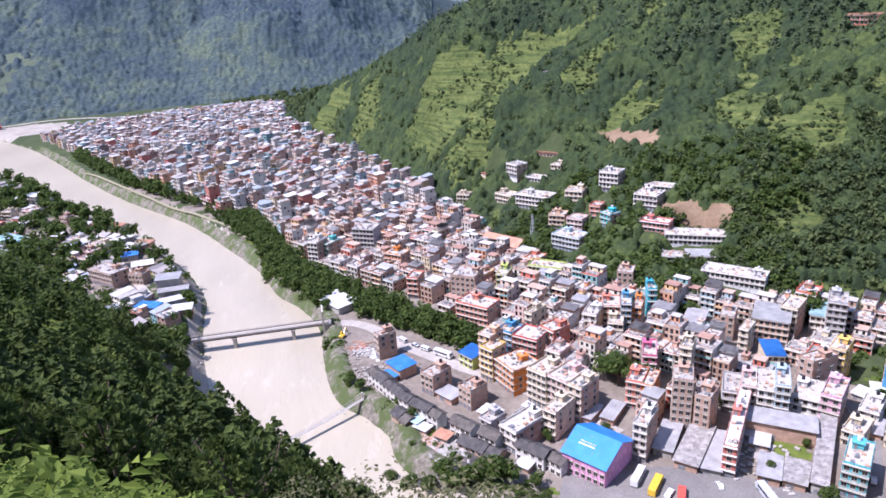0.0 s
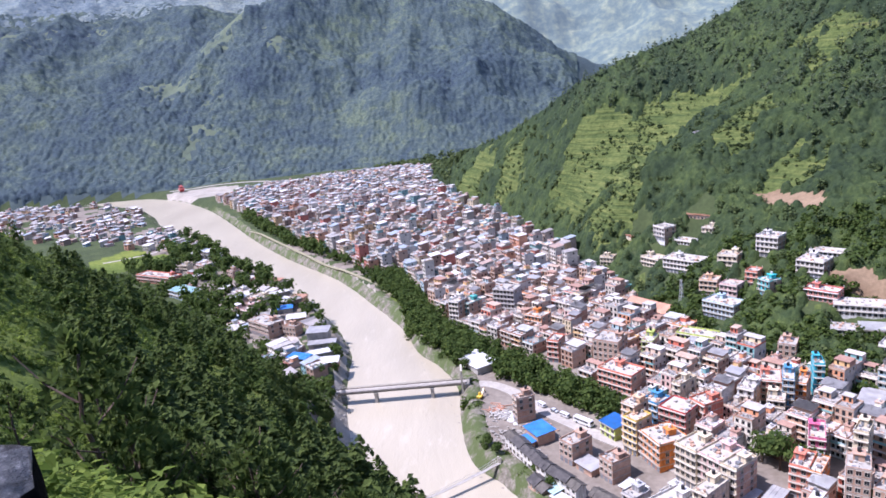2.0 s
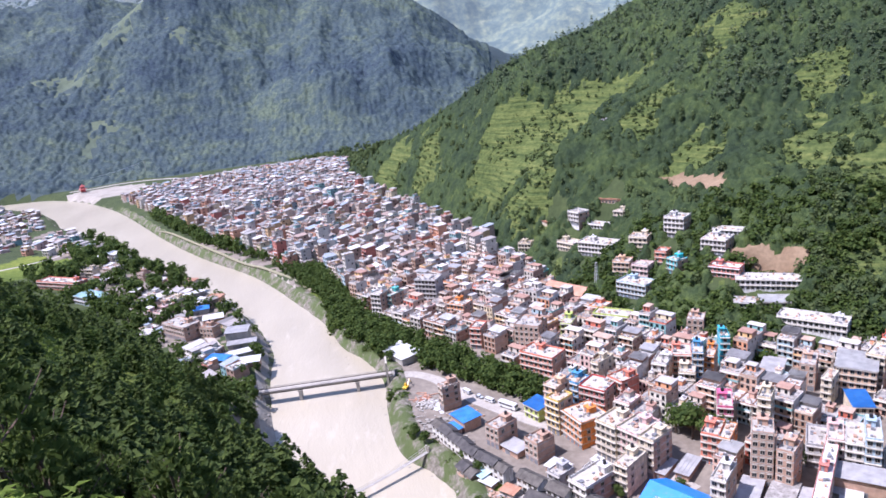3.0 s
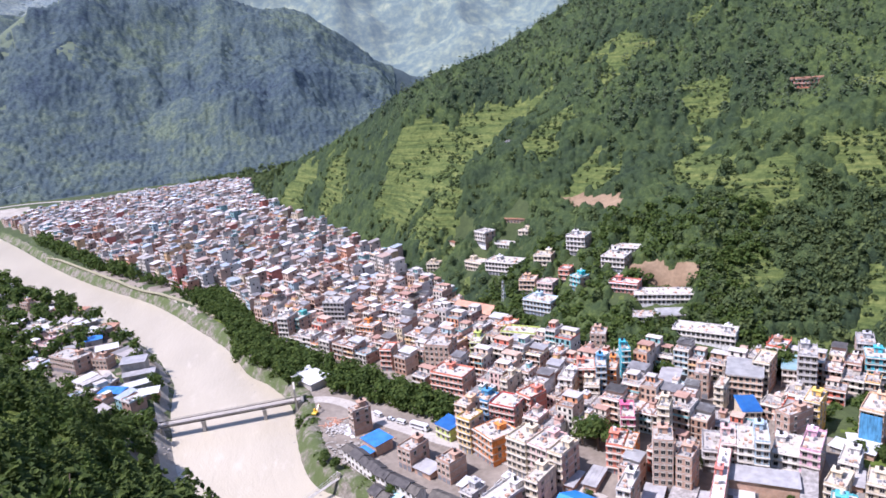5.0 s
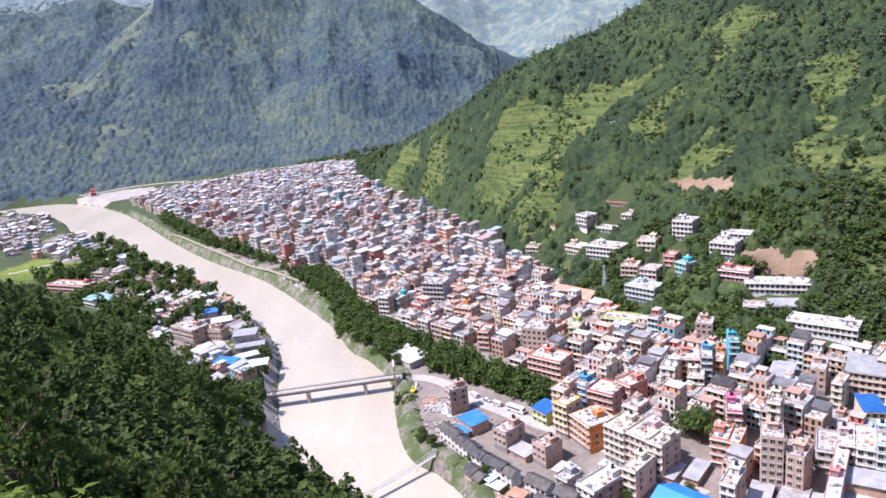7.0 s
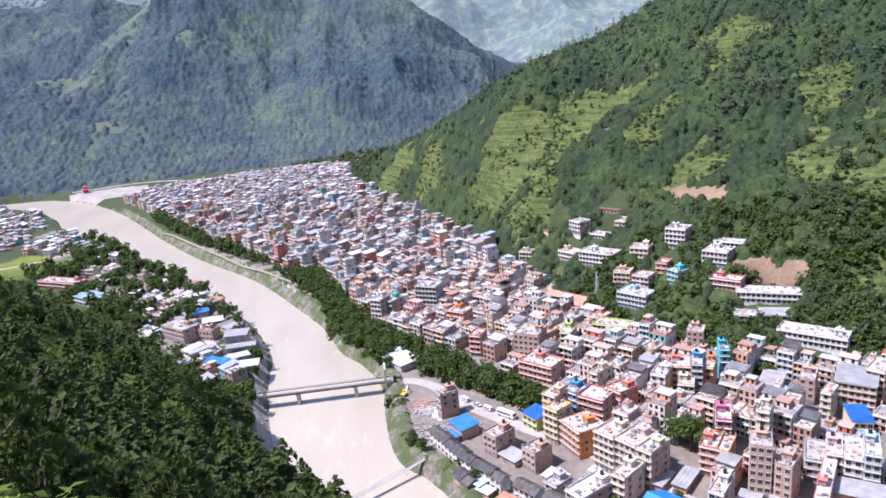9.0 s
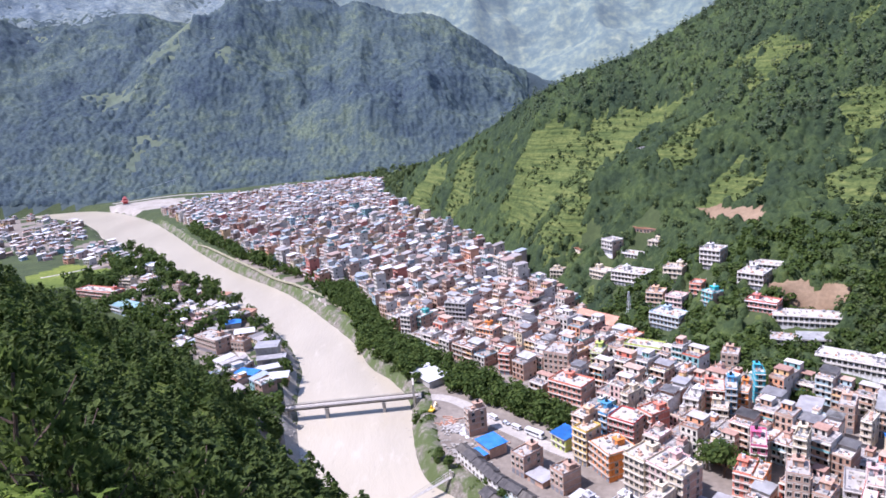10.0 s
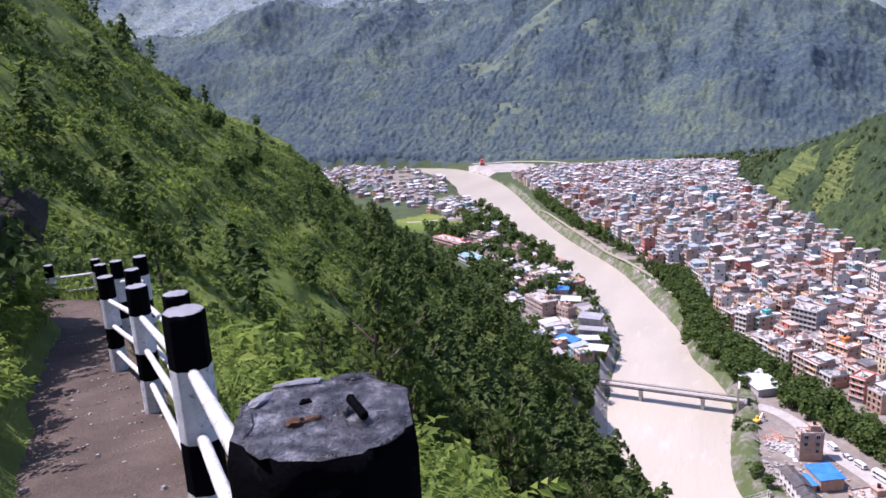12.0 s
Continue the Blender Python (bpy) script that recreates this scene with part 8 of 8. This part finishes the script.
def footpath():
    line = PATH_LINE
    t = np.gradient(line[:, :2], axis=0)
    t /= np.linalg.norm(t, axis=1, keepdims=True)
    nrm = np.column_stack([-t[:, 1], t[:, 0]])
    across = np.linspace(-0.8, 0.52, 13)
    V = []
    for o in across:
        p = line[:, :2] + nrm * (o + 0.06 * fbm(line[:, 0], line[:, 1], 0.8, 2, 3)[:, None] * abs(o))
        V.append(np.column_stack([p, line[:, 2] + 0.03 * fbm(p[:, 0], p[:, 1], 0.35, 3, 7) - 0.05 * max(0, abs(o + 0.13) - 0.5) * 4]))
    n = len(line)
    V = np.vstack(V)
    i, j = np.meshgrid(np.arange(len(across) - 1), np.arange(n - 1), indexing="ij")
    i, j = i.ravel(), j.ravel()
    me = mesh_from("footpath", V, np.column_stack([i * n + j, i * n + j + 1, (i + 1) * n + j + 1, (i + 1) * n + j])[:, ::-1], [DIRT], True)
    tagged(new("footpath", me), "trodden grey brown earth footpath along the slope", "path", kind="structure")
    rng = np.random.default_rng(3)
    k = rng.integers(0, n, 3600)
    o = rng.uniform(-0.75, 0.5, 3600)
    p = line[k, :2] + nrm[k] * o[:, None]
    rows = np.column_stack([p, line[k, 2] + 0.0, 0.003 + 0.015 * rng.random(3600) ** 3.5, rng.random(3600) * 6, np.zeros(3600)])
    cube = np.array([(-1, -1, -0.6), (1, -0.8, -0.6), (0.9, 1, -0.6), (-0.8, 0.9, -0.6), (-0.6, -0.7, 0.7), (0.7, -0.5, 0.6), (0.5, 0.6, 0.8), (-0.5, 0.6, 0.6)])
    face = np.array(((4, 5, 6, 7), (0, 1, 5, 4), (1, 2, 6, 5), (2, 3, 7, 6), (3, 0, 4, 7)))
    scatter("path_stones", [(cube, face)], rows, STONE, "small pale stones lying on the path", "stones")


footpath()


def fern(seed):
    """Arching fronds, each with pairs of small leaflets."""
    rng = np.random.default_rng(seed)
    V, F = [], []
    for k in range(8):
        a, reach, rise = k * 0.785 + rng.uniform(-0.3, 0.3), rng.uniform(0.35, 0.6), rng.uniform(0.35, 0.75)
        c, s = math.cos(a), math.sin(a)
        for j in range(8):
            u = (j + 1.2) / 9
            r, z, ln = reach * u, rise * (1.9 * u - 1.25 * u * u), 0.13 * (1 - 0.75 * u) + 0.015
            for side in (-1, 1):
                pts = [(r, 0, z), (r + 0.035, side * ln * 0.5, z + 0.012), (r + 0.05, side * ln, z - 0.03), (r - 0.012, side * ln * 0.55, z)]
                base = len(V)
                V += [(c * px - s * py, s * px + c * py, pz) for px, py, pz in pts]
                F.append((base, base + 1, base + 2, base + 3) if side < 0 else (base + 3, base + 2, base + 1, base))
    return np.array(V), np.array(F)


def near_plants():
    rng = np.random.default_rng(61)
    # leafy plants beside the path
    rows = []
    for k in range(420):
        i = rng.integers(20, len(PATH_LINE) - 1)
        t = PATH_LINE[i + 1, :2] - PATH_LINE[i, :2]
        t /= np.linalg.norm(t)
        side = 1 if rng.random() < 0.62 else -1
        o = (0.95 + 5.0 * rng.random() ** 1.6) if side > 0 else (0.7 + 1.6 * rng.random())
        p = PATH_LINE[i, :2] + np.array([t[1], -t[0]]) * o * side
        if np.hypot(p[0], p[1]) > 2.6 or side < 0:
            rows.append((p[0], p[1], 0, 0.45 + 0.6 * rng.random(), rng.random() * 6, rng.integers(0, 4)))
    for k in range(420):
        i = rng.integers(20, len(PATH_LINE) - 1)
        t = PATH_LINE[i + 1, :2] - PATH_LINE[i, :2]
        t /= np.linalg.norm(t)
        side = -1 if k % 2 else 1
        o = 0.62 + 0.9 * rng.random() if side < 0 else 1.0 + 2.6 * rng.random()
        p = PATH_LINE[i, :2] + np.array([t[1], -t[0]]) * o * side
        if (3.5 if side < 0 else 2.2) < np.hypot(p[0], p[1]) < (13 if side < 0 else 9):
            rows.append((p[0], p[1], 0, 0.45 + 0.55 * rng.random(), rng.random() * 6, rng.integers(0, 4)))
    rows = np.array(rows)
    d = np.hypot(rows[:, 0], rows[:, 1])
    rows = rows[(away(PATH_LINE[:, :2], rows[:, 0], rows[:, 1]) > 0.68) & (d > 1.3)]
    rows[:, 2] = height(rows[:, 0], rows[:, 1]) - 0.05
    kinds = [fern(210 + k) for k in range(4)]
    scatter("path_ferns", kinds, rows, FERN, "bright green ferns and weeds beside the path", "ferns")
    # grass blades
    n = 9000
    i = rng.integers(10, len(PATH_LINE) - 1, n)
    t = PATH_LINE[i, :2] - PATH_LINE[i - 1, :2]
    t /= np.linalg.norm(t, axis=1, keepdims=True)
    o = (0.6 + 3.5 * rng.random(n) ** 1.5) * np.where(rng.random(n) < 0.6, 1, -1)
    p = PATH_LINE[i, :2] + np.column_stack([t[:, 1], -t[:, 0]]) * o[:, None]
    keep = (away(PATH_LINE[:, :2], p[:, 0], p[:, 1]) > 0.6) & (np.hypot(p[:, 0], p[:, 1]) > 1.1)
    p = p[keep]
    rows = np.column_stack([p, height(p[:, 0], p[:, 1]) - 0.02, 0.5 + rng.random(len(p)), rng.random(len(p)) * 6.28, rng.integers(0, 2, len(p))])
    blade = lambda b: (np.array([(-0.008, 0, 0), (0.008, 0, 0), (0.006, b, 0.16), (-0.006, b, 0.16), (0.001, b * 2.6, 0.27), (-0.001, b * 2.6, 0.27)]), np.array(((0, 1, 2, 3), (3, 2, 4, 5))))
    scatter("grass", [blade(0.03), blade(0.08)], rows, FERN, "tufts of green grass along the path edge", "grass")
    # pale feathery shrubs under the rail
    rows = []
    for k in range(34):
        az, dist = radians(rng.choice((rng.uniform(-19, -3), rng.uniform(-31, -23), rng.uniform(2, 14)))), rng.uniform(7.0, 11.0)
        rows.append((dist * math.sin(az), dist * math.cos(az), 0, 1.0, rng.random() * 6, rng.integers(0, 3)))
    rows = np.array(rows)
    rows[:, 2] = height(rows[:, 0], rows[:, 1])
    top = EYE_Z - np.hypot(rows[:, 0], rows[:, 1]) * (0.74 + 0.16 * rng.random(len(rows)))
    rows[:, 3] = np.clip((top - rows[:, 2]) / 1.35, 0.35, 2.2)
    scatter("pale_shrubs", [crown_broad(230 + k, 0.7, 1.3, 520, 0.026) for k in range(3)], rows, DRY, "pale feathery shrubs below the path", "shrubs")


near_plants()


def rocks():
    """Dark rock faces over the inner side of the path."""
    rng = random.Random(5)
    for x, y, s in ((-10.6, 5.75, 0.75), (-11.9, 5.9, 0.95), (-9.5, 4.6, 0.6), (-13.3, 5.3, 1.2), (-8.2, 3.5, 0.5)):
        bm = bmesh.new()
        bmesh.ops.create_icosphere(bm, subdivisions=4, radius=s)
        for v in bm.verts:
            k = noise.noise(v.co * 1.1 + Vector((x, y, 0))) * 0.5 + noise.noise(v.co * 2.9) * 0.3 + noise.noise(v.co * 7.0) * 0.14
            v.co *= 1 + k
            v.co.z *= 1.5
        for f in bm.faces:
            f.smooth = True
        ob = new("rock", made("rock", bm, ROCK))
        ob.location = (x, y, z_at(x, y) + 0.45 * s)
        tagged(ob, "dark jagged rock beside the footpath", "rock", "rocks over the path")


rocks()


def bank_bushes():
    """Bushes hanging over the inner side of the path."""
    rng = np.random.default_rng(71)
    rows = []
    for k in range(190):
        i = rng.integers(len(PATH_LINE) // 2 + 4, len(PATH_LINE) - 1)
        t = PATH_LINE[i + 1, :2] - PATH_LINE[i, :2]
        t /= np.linalg.norm(t)
        p = PATH_LINE[i, :2] - np.array([t[1], -t[0]]) * (1.0 + 2.8 * rng.random())
        rows.append((p[0], p[1], 0, 0.4 + 0.75 * rng.random(), rng.random() * 6, rng.integers(0, 3)))
    rows = np.array(rows)
    rows[:, 2] = height(rows[:, 0], rows[:, 1])
    over = [(x + rng.normal() * 0.45, y + rng.normal() * 0.45, z_at(x, y) + s * (0.7 + 0.7 * rng.random()), 0.28 + 0.3 * rng.random(), rng.random() * 6, k % 3) for x, y, s in ((-10.6, 5.75, 0.75), (-11.9, 5.9, 0.95), (-9.5, 4.6, 0.6)) for k in range(14)]
    rows = np.vstack([rows, over])
    scatter("bank_bushes", [crown_broad(250 + k, 0.8, 1.1, 170, 0.085) for k in range(3)], rows, BROAD, "leafy bushes over the inner edge of the path", "bushes")


bank_bushes()
